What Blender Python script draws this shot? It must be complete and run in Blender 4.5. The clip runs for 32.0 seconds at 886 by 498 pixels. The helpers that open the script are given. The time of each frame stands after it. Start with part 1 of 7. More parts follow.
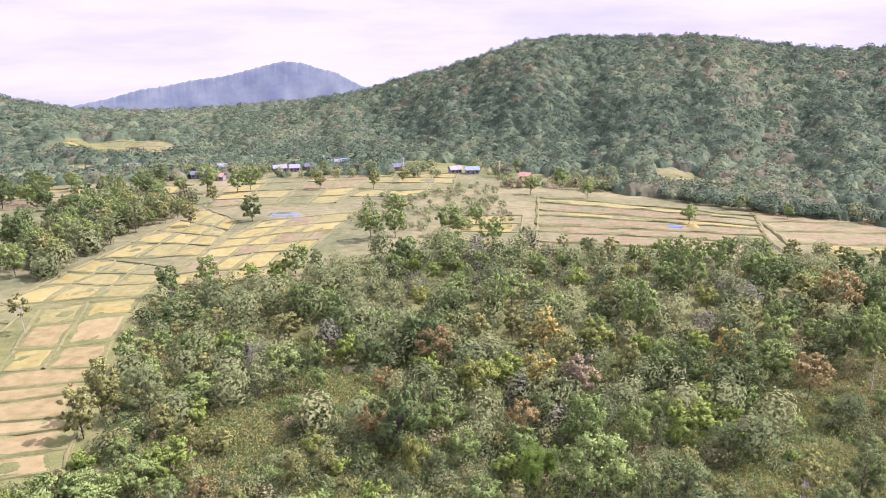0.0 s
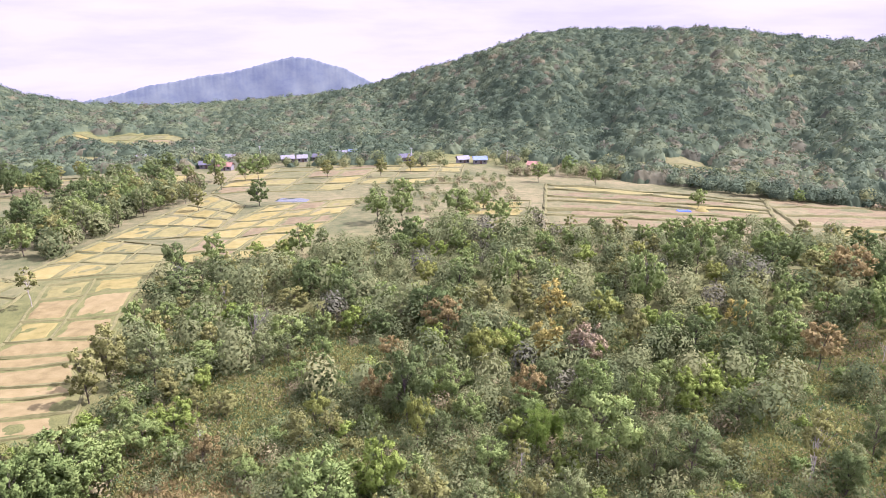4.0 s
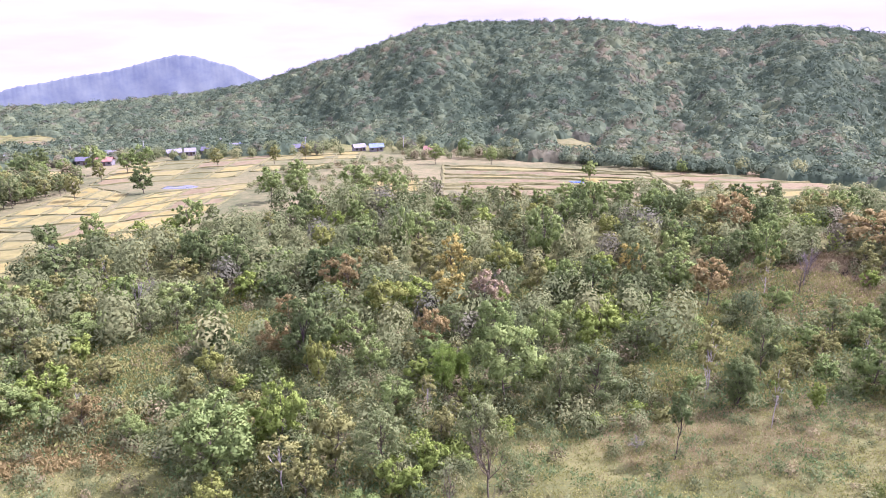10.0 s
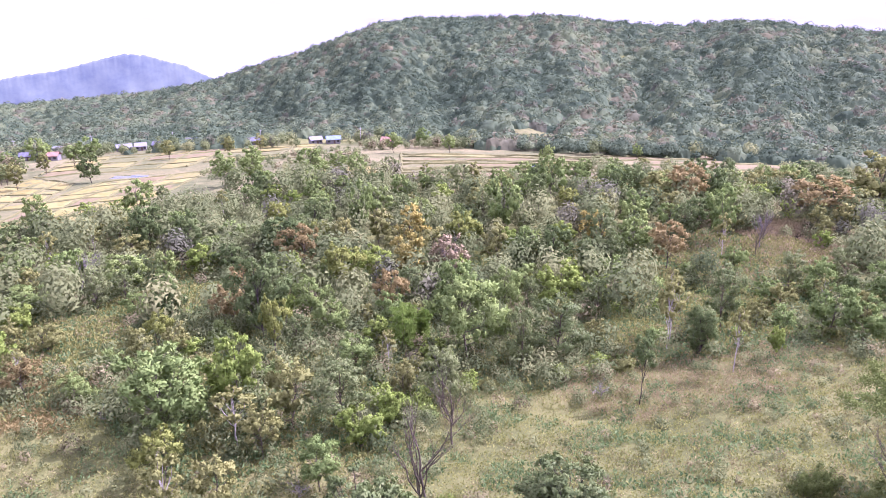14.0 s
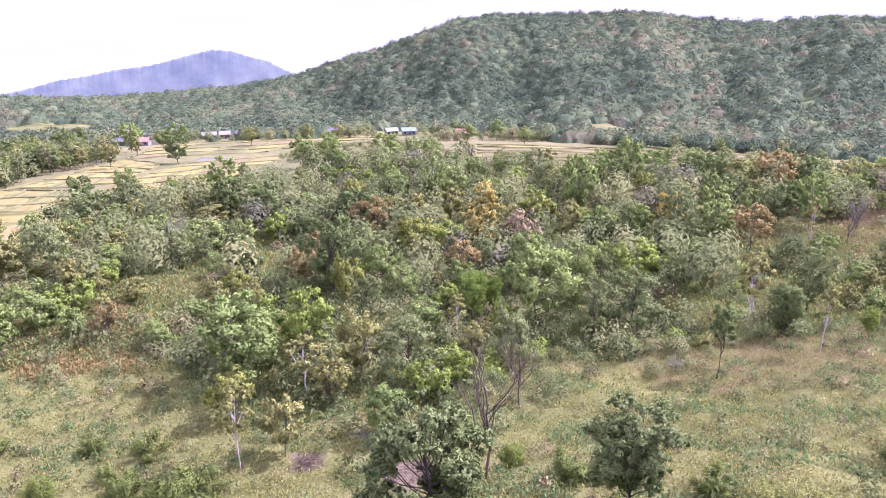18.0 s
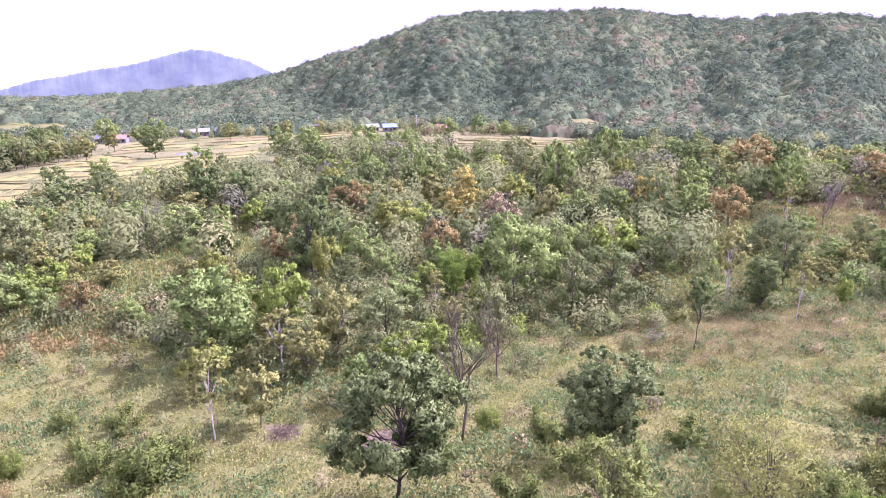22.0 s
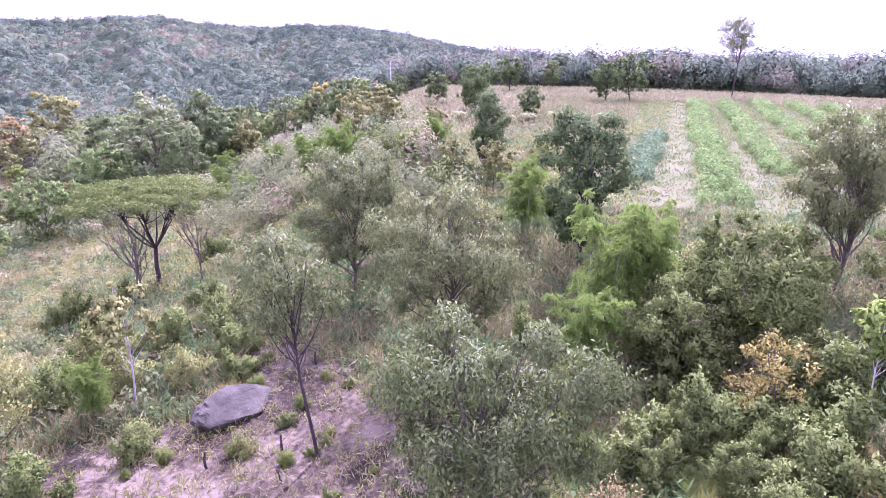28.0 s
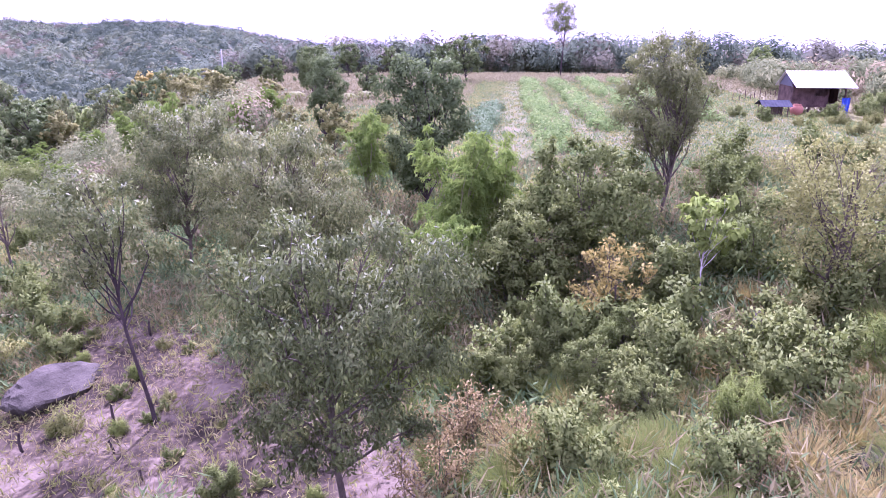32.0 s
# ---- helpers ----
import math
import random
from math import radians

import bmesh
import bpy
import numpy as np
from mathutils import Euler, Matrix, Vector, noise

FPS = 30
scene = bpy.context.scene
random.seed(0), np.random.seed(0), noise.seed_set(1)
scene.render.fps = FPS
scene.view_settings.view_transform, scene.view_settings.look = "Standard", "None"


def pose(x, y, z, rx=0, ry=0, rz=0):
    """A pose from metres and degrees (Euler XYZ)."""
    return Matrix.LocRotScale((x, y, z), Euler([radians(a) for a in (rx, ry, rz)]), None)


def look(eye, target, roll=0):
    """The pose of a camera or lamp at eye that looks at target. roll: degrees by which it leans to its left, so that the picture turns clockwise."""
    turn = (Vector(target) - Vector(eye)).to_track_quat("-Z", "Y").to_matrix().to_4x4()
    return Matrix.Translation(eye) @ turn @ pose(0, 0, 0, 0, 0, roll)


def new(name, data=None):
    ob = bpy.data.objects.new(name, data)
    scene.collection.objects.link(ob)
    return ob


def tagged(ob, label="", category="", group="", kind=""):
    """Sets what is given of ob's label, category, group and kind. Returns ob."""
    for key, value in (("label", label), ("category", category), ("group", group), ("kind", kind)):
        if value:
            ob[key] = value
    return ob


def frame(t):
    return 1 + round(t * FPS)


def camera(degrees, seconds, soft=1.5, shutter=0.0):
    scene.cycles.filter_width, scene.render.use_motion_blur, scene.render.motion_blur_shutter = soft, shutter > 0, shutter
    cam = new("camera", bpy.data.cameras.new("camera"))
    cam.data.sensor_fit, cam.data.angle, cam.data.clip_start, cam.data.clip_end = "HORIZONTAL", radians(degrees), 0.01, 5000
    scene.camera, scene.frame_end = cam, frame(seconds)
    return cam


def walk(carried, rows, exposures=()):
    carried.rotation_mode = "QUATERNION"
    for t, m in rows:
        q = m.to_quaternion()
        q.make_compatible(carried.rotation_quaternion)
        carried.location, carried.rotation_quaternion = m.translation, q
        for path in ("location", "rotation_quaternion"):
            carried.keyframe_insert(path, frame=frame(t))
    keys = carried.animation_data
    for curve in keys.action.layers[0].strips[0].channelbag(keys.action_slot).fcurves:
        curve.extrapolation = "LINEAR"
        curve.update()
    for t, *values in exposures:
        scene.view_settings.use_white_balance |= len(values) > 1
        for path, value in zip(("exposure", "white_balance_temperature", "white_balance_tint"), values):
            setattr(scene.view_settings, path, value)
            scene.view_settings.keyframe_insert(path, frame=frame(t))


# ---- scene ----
# ---- the camera: a drone that sinks straight down and turns ----
cam = camera(64.79, 32.0, soft=0.7)
# seconds, x, y, z, heading to the left of north, pitch, roll
PATH = [
    (0, -0.00, 0.00, 55.00, 0.21, -18.71, 0.03),
    (0.5, 0.02, -0.39, 54.56, 0.16, -18.71, 0.04),
    (1, 0.04, -0.59, 54.07, 0.18, -18.73, 0.03),
    (1.5, 0.08, -0.59, 53.48, 0.23, -18.79, 0.08),
    (2, 0.11, -0.55, 52.77, 0.50, -18.76, 0.01),
    (2.5, 0.18, -0.63, 52.05, 0.79, -18.73, -0.06),
    (3, 0.26, -0.76, 51.40, 0.84, -18.73, -0.10),
    (3.5, 0.30, -0.85, 50.77, 0.86, -18.74, -0.13),
    (5.5, 0.52, -1.01, 47.65, 1.20, -18.75, -0.28),
    (6, 0.54, -1.10, 46.97, 1.23, -18.76, -0.29),
    (6.5, 0.58, -1.17, 46.39, 1.18, -18.78, -0.27),
    (7, 0.60, -1.21, 45.74, 0.79, -18.75, -0.29),
    (7.5, 0.67, -1.18, 45.07, 0.40, -18.72, -0.33),
    (8, 0.84, -1.22, 44.43, -0.04, -18.69, -0.35),
    (8.5, 0.94, -1.29, 43.78, -1.46, -18.62, -0.41),
    (9, 0.95, -1.30, 43.15, -3.97, -18.58, -0.30),
    (9.5, 0.95, -1.32, 42.47, -5.90, -18.58, -0.29),
    (10, 0.98, -1.34, 41.74, -7.50, -18.54, -0.29),
    (10.5, 0.95, -1.36, 41.03, -8.61, -18.52, -0.30),
    (11, 0.99, -1.37, 40.31, -9.35, -18.51, -0.33),
    (11.5, 0.99, -1.38, 39.47, -9.65, -18.49, -0.34),
    (12, 0.99, -1.41, 38.60, -9.93, -18.45, -0.36),
    (12.5, 1.04, -1.41, 37.79, -11.52, -18.41, -0.36),
    (13, 1.07, -1.34, 37.00, -12.29, -18.39, -0.33),
    (13.5, 1.12, -1.39, 36.23, -11.14, -18.35, -0.36),
    (14, 1.12, -1.45, 35.66, -10.92, -18.32, -0.39),
    (14.5, 1.13, -1.47, 35.09, -10.79, -18.31, -0.38),
    (16.5, 1.05, -1.82, 32.33, -9.26, -18.19, -0.37),
    (17, 1.06, -1.93, 31.80, -9.46, -18.22, -0.41),
    (17.5, 1.06, -2.01, 31.58, -9.79, -18.22, -0.37),
    (18, 0.84, -2.14, 31.56, -4.82, -18.20, -0.35),
    (18.5, 0.78, -2.43, 31.67, 15.95, -18.26, -0.13),
    (19, 1.27, -2.22, 31.61, 20.52, -18.24, -0.12),
    (19.5, 1.37, -2.21, 31.30, 19.10, -18.18, -0.23),
    (20, 1.37, -2.35, 30.85, 14.68, -18.17, -0.28),
    (20.5, 1.31, -2.53, 30.39, 8.96, -18.17, -0.30),
    (21, 1.29, -2.67, 29.85, 3.34, -18.13, -0.33),
    (21.5, 1.28, -2.71, 29.37, -1.25, -18.16, -0.39),
    (22, 1.37, -2.77, 28.89, -6.26, -18.11, -0.45),
    (22.5, 1.38, -2.80, 28.43, -11.45, -18.14, -0.47),
    (23, 1.43, -2.84, 27.90, -16.31, -18.11, -0.44),
    (23.5, 1.36, -2.87, 27.30, -20.51, -18.12, -0.40),
    (24, 1.34, -2.92, 26.82, -23.87, -18.19, -0.41),
    (24.5, 1.37, -2.84, 26.37, -26.96, -18.24, -0.33),
    (26.5, 1.56, -2.29, 24.76, -44.34, -18.48, 1.18),
    (27, 1.76, -2.22, 24.14, -52.69, -18.25, 1.01),
    (27.5, 1.83, -2.20, 23.58, -63.04, -17.99, 0.64),
    (28, 1.86, -2.18, 23.08, -72.16, -17.89, 0.42),
    (28.5, 1.92, -2.21, 22.55, -78.41, -17.93, 0.29),
    (29, 2.00, -2.26, 22.07, -83.00, -17.98, 0.11),
    (29.5, 2.02, -2.34, 21.62, -85.50, -18.06, 0.04),
    (30, 2.11, -2.43, 21.20, -88.33, -18.09, -0.07),
    (30.5, 2.15, -2.51, 20.86, -90.88, -18.13, -0.15),
    (31, 2.15, -2.54, 20.63, -92.05, -18.16, -0.15),
    (31.5, 2.10, -2.53, 20.63, -92.04, -18.09, -0.12),
    (32, 2.07, -2.47, 20.69, -84.76, -18.05, -0.07),
]


def aim(x, y, z, yaw, pitch, roll):
    return pose(x, y, z) @ pose(0, 0, 0, 0, 0, yaw) @ pose(0, 0, 0, 90 + pitch) @ pose(0, 0, 0, 0, 0, roll)


# seconds, stops, kelvin, tint
EXPOSURES = [(0, 1.26, 5620, 44), (9, 1.38, 5420, 51), (14, 1.57, 5270, 60), (20, 1.52, 5470, 55), (24, 1.86, 5280, 67), (27, 2.1, 5070, 72), (29, 1.82, 5040, 75), (32, 1.82, 5020, 79)]
walk(cam, [(row[0], aim(*row[1:])) for row in PATH], EXPOSURES)

# ---- world, sun ----
SUN_AZ, SUN_EL = radians(-84), radians(50)  # to the left of north, above the ground
to_sun = Vector((-math.sin(SUN_AZ) * math.cos(SUN_EL), math.cos(SUN_AZ) * math.cos(SUN_EL), math.sin(SUN_EL)))
world = bpy.data.worlds.new("sky")
scene.world = world
world.use_nodes = True
wn, wl = world.node_tree.nodes, world.node_tree.links
wn.clear()
w_out, w_bg = wn.new("ShaderNodeOutputWorld"), wn.new("ShaderNodeBackground")
w_geo, w_sep, w_max, w_com = wn.new("ShaderNodeTexCoord"), wn.new("ShaderNodeSeparateXYZ"), wn.new("ShaderNodeMath"), wn.new("ShaderNodeCombineXYZ")
w_sky, w_cloud, w_ramp, w_mix = wn.new("ShaderNodeTexSky"), wn.new("ShaderNodeTexNoise"), wn.new("ShaderNodeValToRGB"), wn.new("ShaderNodeMix")
w_map = wn.new("ShaderNodeMapping")
w_sky.sky_type, w_sky.sun_disc = "NISHITA", False
w_sky.sun_elevation, w_sky.sun_rotation = SUN_EL, -SUN_AZ
w_sky.dust_density, w_sky.air_density = 3.0, 1.2
w_max.operation, w_max.inputs[1].default_value = "MAXIMUM", 0.04
wl.new(w_geo.outputs["Generated"], w_sep.inputs[0])
wl.new(w_sep.outputs[2], w_max.inputs[0])
for n in (0, 1):
    wl.new(w_sep.outputs[n], w_com.inputs[n])
wl.new(w_max.outputs[0], w_com.inputs[2])
wl.new(w_com.outputs[0], w_sky.inputs[0])
w_scale = wn.new("ShaderNodeVectorMath")
w_scale.operation, w_scale.inputs[1].default_value = "MULTIPLY", (0.10, 0.10, 0.10)
wl.new(w_sky.outputs[0], w_scale.inputs[0])
# thin broken cloud over the whole sky, flattened towards the horizon
w_map.inputs["Scale"].default_value = (2.2, 2.2, 13.0)
wl.new(w_geo.outputs["Generated"], w_map.inputs[0])
w_cloud.inputs["Scale"].default_value, w_cloud.inputs["Detail"].default_value, w_cloud.inputs["Roughness"].default_value = 1.7, 6.0, 0.55
wl.new(w_map.outputs[0], w_cloud.inputs["Vector"])
w_ramp.color_ramp.elements[0].position, w_ramp.color_ramp.elements[0].color = 0.38, (0.76, 0.76, 0.76, 1)
w_ramp.color_ramp.elements[1].position, w_ramp.color_ramp.elements[1].color = 0.62, (1, 1, 1, 1)
wl.new(w_cloud.outputs["Fac"], w_ramp.inputs[0])
w_mix.data_type = "RGBA"
w_mix.inputs["B"].default_value = (0.90, 0.89, 0.93, 1)
wl.new(w_ramp.outputs[0], w_mix.inputs["Factor"])
wl.new(w_scale.outputs[0], w_mix.inputs["A"])
wl.new(w_mix.outputs["Result"], w_bg.inputs[0])
wl.new(w_bg.outputs[0], w_out.inputs[0])
# thin overcast: brighter towards the zenith than at the horizon
w_high = wn.new("ShaderNodeMapRange")
w_high.inputs["From Max"].default_value, w_high.inputs["To Min"].default_value, w_high.inputs["To Max"].default_value = 0.55, 0.46, 1.2
wl.new(w_sep.outputs[2], w_high.inputs["Value"])
wl.new(w_high.outputs[0], w_bg.inputs[1])

sun = new("sun", bpy.data.lights.new("sun", "SUN"))
sun.data.energy, sun.data.angle, sun.data.color = 5.0, radians(0.8), (1.0, 0.95, 0.86)
sun.matrix_world = look((0, 0, 200), Vector((0, 0, 200)) - to_sun)

# ---- materials ----
def material(name):
    m = bpy.data.materials.new(name)
    m.use_nodes = True
    n = m.node_tree.nodes
    return m, n, m.node_tree.links, n["Principled BSDF"]


def ramp_node(n, stops):
    r = n.new("ShaderNodeValToRGB")
    e = r.color_ramp.elements
    while len(e) < len(stops):
        e.new(0.5)
    for k, (p, c) in zip(e, stops):
        k.position, k.color = p, c
    return r


def leaf_material(name, dark, mid, light, spread=0.35, through_light=0.3, rough=0.6, grain=0.32, glint=0.5):
    """Foliage: every leaf a tone of its own, every plant a little shifted."""
    dark, mid, light = (np.array(c) * (1.32, 1.24, 0.86) for c in (dark, mid, light))
    dark, light = mid + (dark - mid) * 1.0, mid + (light - mid) * glint
    m, n, l, b = material(name)
    geo, obi = n.new("ShaderNodeNewGeometry"), n.new("ShaderNodeObjectInfo")
    r = ramp_node(n, [(0.0, (*dark, 1)), (0.55, (*mid, 1)), (1.0, (*light, 1))])
    # by plant, by clump and a little by leaf
    co, clump = n.new("ShaderNodeTexCoord"), n.new("ShaderNodeTexNoise")
    clump.inputs["Scale"].default_value, clump.inputs["Detail"].default_value = 1.1, 2.0
    l.new(co.outputs["Object"], clump.inputs["Vector"])
    add, mul, low = (n.new("ShaderNodeMath") for _ in range(3))
    low.operation, low.inputs[1].default_value, low.inputs[2].default_value = "MULTIPLY_ADD", 0.9, -0.27 + (1.0 - grain - spread) * 0.5
    mul.operation, mul.inputs[1].default_value = "MULTIPLY_ADD", spread
    add.operation, add.inputs[1].default_value = "MULTIPLY_ADD", grain
    l.new(clump.outputs["Fac"], low.inputs[0])
    l.new(obi.outputs["Random"], mul.inputs[0])
    l.new(low.outputs[0], mul.inputs[2])
    l.new(geo.outputs["Random Per Island"], add.inputs[0])
    l.new(mul.outputs[0], add.inputs[2])
    l.new(add.outputs[0], r.inputs[0])
    l.new(r.outputs[0], b.inputs["Base Color"])
    b.inputs["Roughness"].default_value = rough
    b.inputs["Specular IOR Level"].default_value = 0.04 if rough > 0.5 else 0.1
    tr, mix = n.new("ShaderNodeBsdfTranslucent"), n.new("ShaderNodeMixShader")
    bright = n.new("ShaderNodeHueSaturation")
    bright.inputs["Value"].default_value, bright.inputs["Saturation"].default_value = 1.3, 1.05
    l.new(r.outputs[0], bright.inputs["Color"])
    l.new(bright.outputs[0], tr.inputs[0])
    mix.inputs[0].default_value = through_light
    l.new(b.outputs[0], mix.inputs[1])
    l.new(tr.outputs[0], mix.inputs[2])
    l.new(mix.outputs[0], n["Material Output"].inputs[0])
    return m


def rough_material(name, c1, c2, scale=3.0, detail=8.0, rough=0.9, bump=0.3, c3=None, metal=0.0, fine=14.0, random_shift=0.0):
    """Two tones mixed by coarse stains and fine grain, with relief."""
    m, n, l, b = material(name)
    co = n.new("ShaderNodeTexCoord")
    a, f = n.new("ShaderNodeTexNoise"), n.new("ShaderNodeTexNoise")
    a.inputs["Scale"].default_value, a.inputs["Detail"].default_value = scale, detail
    f.inputs["Scale"].default_value, f.inputs["Detail"].default_value = scale * fine, 4.0
    for k in (a, f):
        l.new(co.outputs["Object"], k.inputs["Vector"])
    mixv = n.new("ShaderNodeMath")
    mixv.operation = "MULTIPLY_ADD"
    mixv.inputs[1].default_value = 0.45
    l.new(f.outputs["Fac"], mixv.inputs[0])
    sub = n.new("ShaderNodeMath")
    sub.operation, sub.inputs[1].default_value, sub.inputs[2].default_value = "MULTIPLY_ADD", 0.9, -0.18
    l.new(a.outputs["Fac"], sub.inputs[0])
    l.new(sub.outputs[0], mixv.inputs[2])
    last = mixv
    if random_shift:
        obi, sh = n.new("ShaderNodeObjectInfo"), n.new("ShaderNodeMath")
        sh.operation, sh.inputs[1].default_value = "MULTIPLY_ADD", random_shift
        l.new(obi.outputs["Random"], sh.inputs[0])
        l.new(mixv.outputs[0], sh.inputs[2])
        last = sh
    stops = [(0.28, (*c1, 1)), (0.72, (*c2, 1))] if c3 is None else [(0.22, (*c1, 1)), (0.5, (*c2, 1)), (0.8, (*c3, 1))]
    r = ramp_node(n, stops)
    l.new(last.outputs[0], r.inputs[0])
    l.new(r.outputs[0], b.inputs["Base Color"])
    b.inputs["Roughness"].default_value, b.inputs["Metallic"].default_value = rough, metal
    b.inputs["Specular IOR Level"].default_value = 0.08 if rough > 0.8 else 0.4
    if bump:
        bm = n.new("ShaderNodeBump")
        bm.inputs["Strength"].default_value, bm.inputs["Distance"].default_value = bump, 0.1
        l.new(mixv.outputs[0], bm.inputs["Height"])
        l.new(bm.outputs[0], b.inputs["Normal"])
    return m


M_LEAF = leaf_material("leaf_green", (0.0605, 0.103, 0.0424), (0.128, 0.188, 0.0786), (0.242, 0.297, 0.133))
M_LEAF_DARK = leaf_material("leaf_dark", (0.0403, 0.0672, 0.0336), (0.0784, 0.118, 0.056), (0.151, 0.19, 0.0952))
M_LEAF_BRIGHT = leaf_material("leaf_bright", (0.072, 0.118, 0.034), (0.138, 0.20, 0.058), (0.25, 0.31, 0.11))
M_LEAF_OLIVE = leaf_material("leaf_olive", (0.078, 0.098, 0.046), (0.15, 0.17, 0.078), (0.25, 0.255, 0.125))
M_LEAF_GREY = leaf_material("leaf_grey_green", (0.040, 0.064, 0.030), (0.096, 0.136, 0.064), (0.20, 0.235, 0.135), rough=0.5, grain=0.45, glint=0.8)
M_LEAF_YELLOW = leaf_material("leaf_yellow", (0.072, 0.10, 0.032), (0.14, 0.172, 0.060), (0.235, 0.26, 0.095))
M_LEAF_YOUNG = leaf_material("leaf_yellow_green", (0.064, 0.088, 0.034), (0.13, 0.155, 0.063), (0.225, 0.24, 0.10))
M_LEAF_ORANGE = leaf_material("leaf_orange", (0.12, 0.12, 0.05), (0.24, 0.225, 0.09), (0.38, 0.33, 0.13))
M_LEAF_RED = leaf_material("leaf_red_brown", (0.085, 0.078, 0.045), (0.155, 0.135, 0.075), (0.25, 0.21, 0.12))
M_LEAF_RUST = leaf_material("leaf_rust", (0.085, 0.085, 0.038), (0.17, 0.158, 0.062), (0.28, 0.26, 0.09))
M_LEAF_PINK = leaf_material("leaf_dry_pink", (0.115, 0.102, 0.08), (0.18, 0.155, 0.125), (0.26, 0.225, 0.185), through_light=0.15)
M_LEAF_SHRUB = leaf_material("leaf_shrub", (0.040, 0.062, 0.022), (0.088, 0.122, 0.044), (0.165, 0.20, 0.085))
M_LEAF_SLIM = leaf_material("leaf_slim", (0.048, 0.066, 0.030), (0.112, 0.138, 0.062), (0.20, 0.225, 0.115), rough=0.5)
M_LEAF_BAMBOO = leaf_material("leaf_bamboo", (0.035, 0.068, 0.02), (0.095, 0.155, 0.042), (0.21, 0.28, 0.09), spread=0.1, through_light=0.4)
M_LEAF_NARROW = leaf_material("leaf_narrow_grey", (0.026, 0.040, 0.016), (0.074, 0.102, 0.044), (0.165, 0.195, 0.10), rough=0.5, grain=0.5, glint=0.85)
M_GRASS = leaf_material("grass_green", (0.045, 0.075, 0.02), (0.095, 0.135, 0.04), (0.18, 0.225, 0.075), spread=0.2, through_light=0.35)
M_GRASS_DRY = leaf_material("grass_dry", (0.085, 0.08, 0.034), (0.17, 0.157, 0.068), (0.33, 0.30, 0.14), spread=0.3, through_light=0.3)
M_BARK = rough_material("bark_brown", (0.06, 0.05, 0.034), (0.14, 0.118, 0.082), scale=2.0, bump=0.6)
M_BARK_PALE = rough_material("bark_pale", (0.24, 0.21, 0.18), (0.46, 0.42, 0.37), scale=1.6, bump=0.4)
M_BARK_DARK = rough_material("bark_dark", (0.028, 0.022, 0.02), (0.075, 0.058, 0.05), scale=2.0, bump=0.6)
M_TWIG_PURPLE = rough_material("twig_dry", (0.13, 0.112, 0.105), (0.27, 0.235, 0.22), scale=2.0, bump=0.2)
M_CULM = rough_material("bamboo_culm", (0.10, 0.13, 0.035), (0.24, 0.24, 0.09), scale=1.2, bump=0.1, rough=0.5)

# ---- the lie of the land ----
# knolls and hollows round the place: x, y, radius, height
SWELLS = [(0, 40, 14, -3.6), (-28, 38, 18, -7.0), (30, 55, 14, -3.9), (20, 8, 12, -3.2), (18, -10, 10, -0.7), (50, 90, 25, -4.8), (70, -15, 30, 6.2), (-40, 100, 40, -4.7), (20, 90, 30, -2.9), (0, -40, 30, 4.4), (-60, 0, 35, -3.8), (80, 60, 25, -1.5), (10, 60, 14, -2.9), (45, 30, 14, -2.0), (120, 20, 40, 3.8)]
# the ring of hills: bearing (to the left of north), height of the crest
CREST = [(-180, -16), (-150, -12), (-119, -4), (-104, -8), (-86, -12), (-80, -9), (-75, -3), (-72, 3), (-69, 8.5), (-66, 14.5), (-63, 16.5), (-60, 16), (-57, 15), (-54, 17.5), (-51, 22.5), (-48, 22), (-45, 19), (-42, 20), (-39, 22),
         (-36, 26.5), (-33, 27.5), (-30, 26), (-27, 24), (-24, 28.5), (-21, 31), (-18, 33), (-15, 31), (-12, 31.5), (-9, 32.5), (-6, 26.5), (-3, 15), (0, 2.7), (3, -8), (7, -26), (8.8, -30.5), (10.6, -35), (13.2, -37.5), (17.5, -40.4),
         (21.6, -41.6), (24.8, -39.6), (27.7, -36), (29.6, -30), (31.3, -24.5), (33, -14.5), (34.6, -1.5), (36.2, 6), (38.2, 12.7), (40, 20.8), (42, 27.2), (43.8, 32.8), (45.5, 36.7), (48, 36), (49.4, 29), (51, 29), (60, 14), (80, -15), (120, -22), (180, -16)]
# where the hills begin to rise: bearing, distance
FOOT = [(-180, 420), (-100, 420), (-80, 330), (-60, 300), (-35, 310), (-15, 330), (-4, 420), (4, 470), (25, 480), (33, 525), (60, 550), (90, 480), (120, 420), (180, 420)]
# how far off the crest runs: bearing, distance
CREST_AT = [(-180, 650), (-3, 650), (7, 740), (12, 760), (180, 760)]


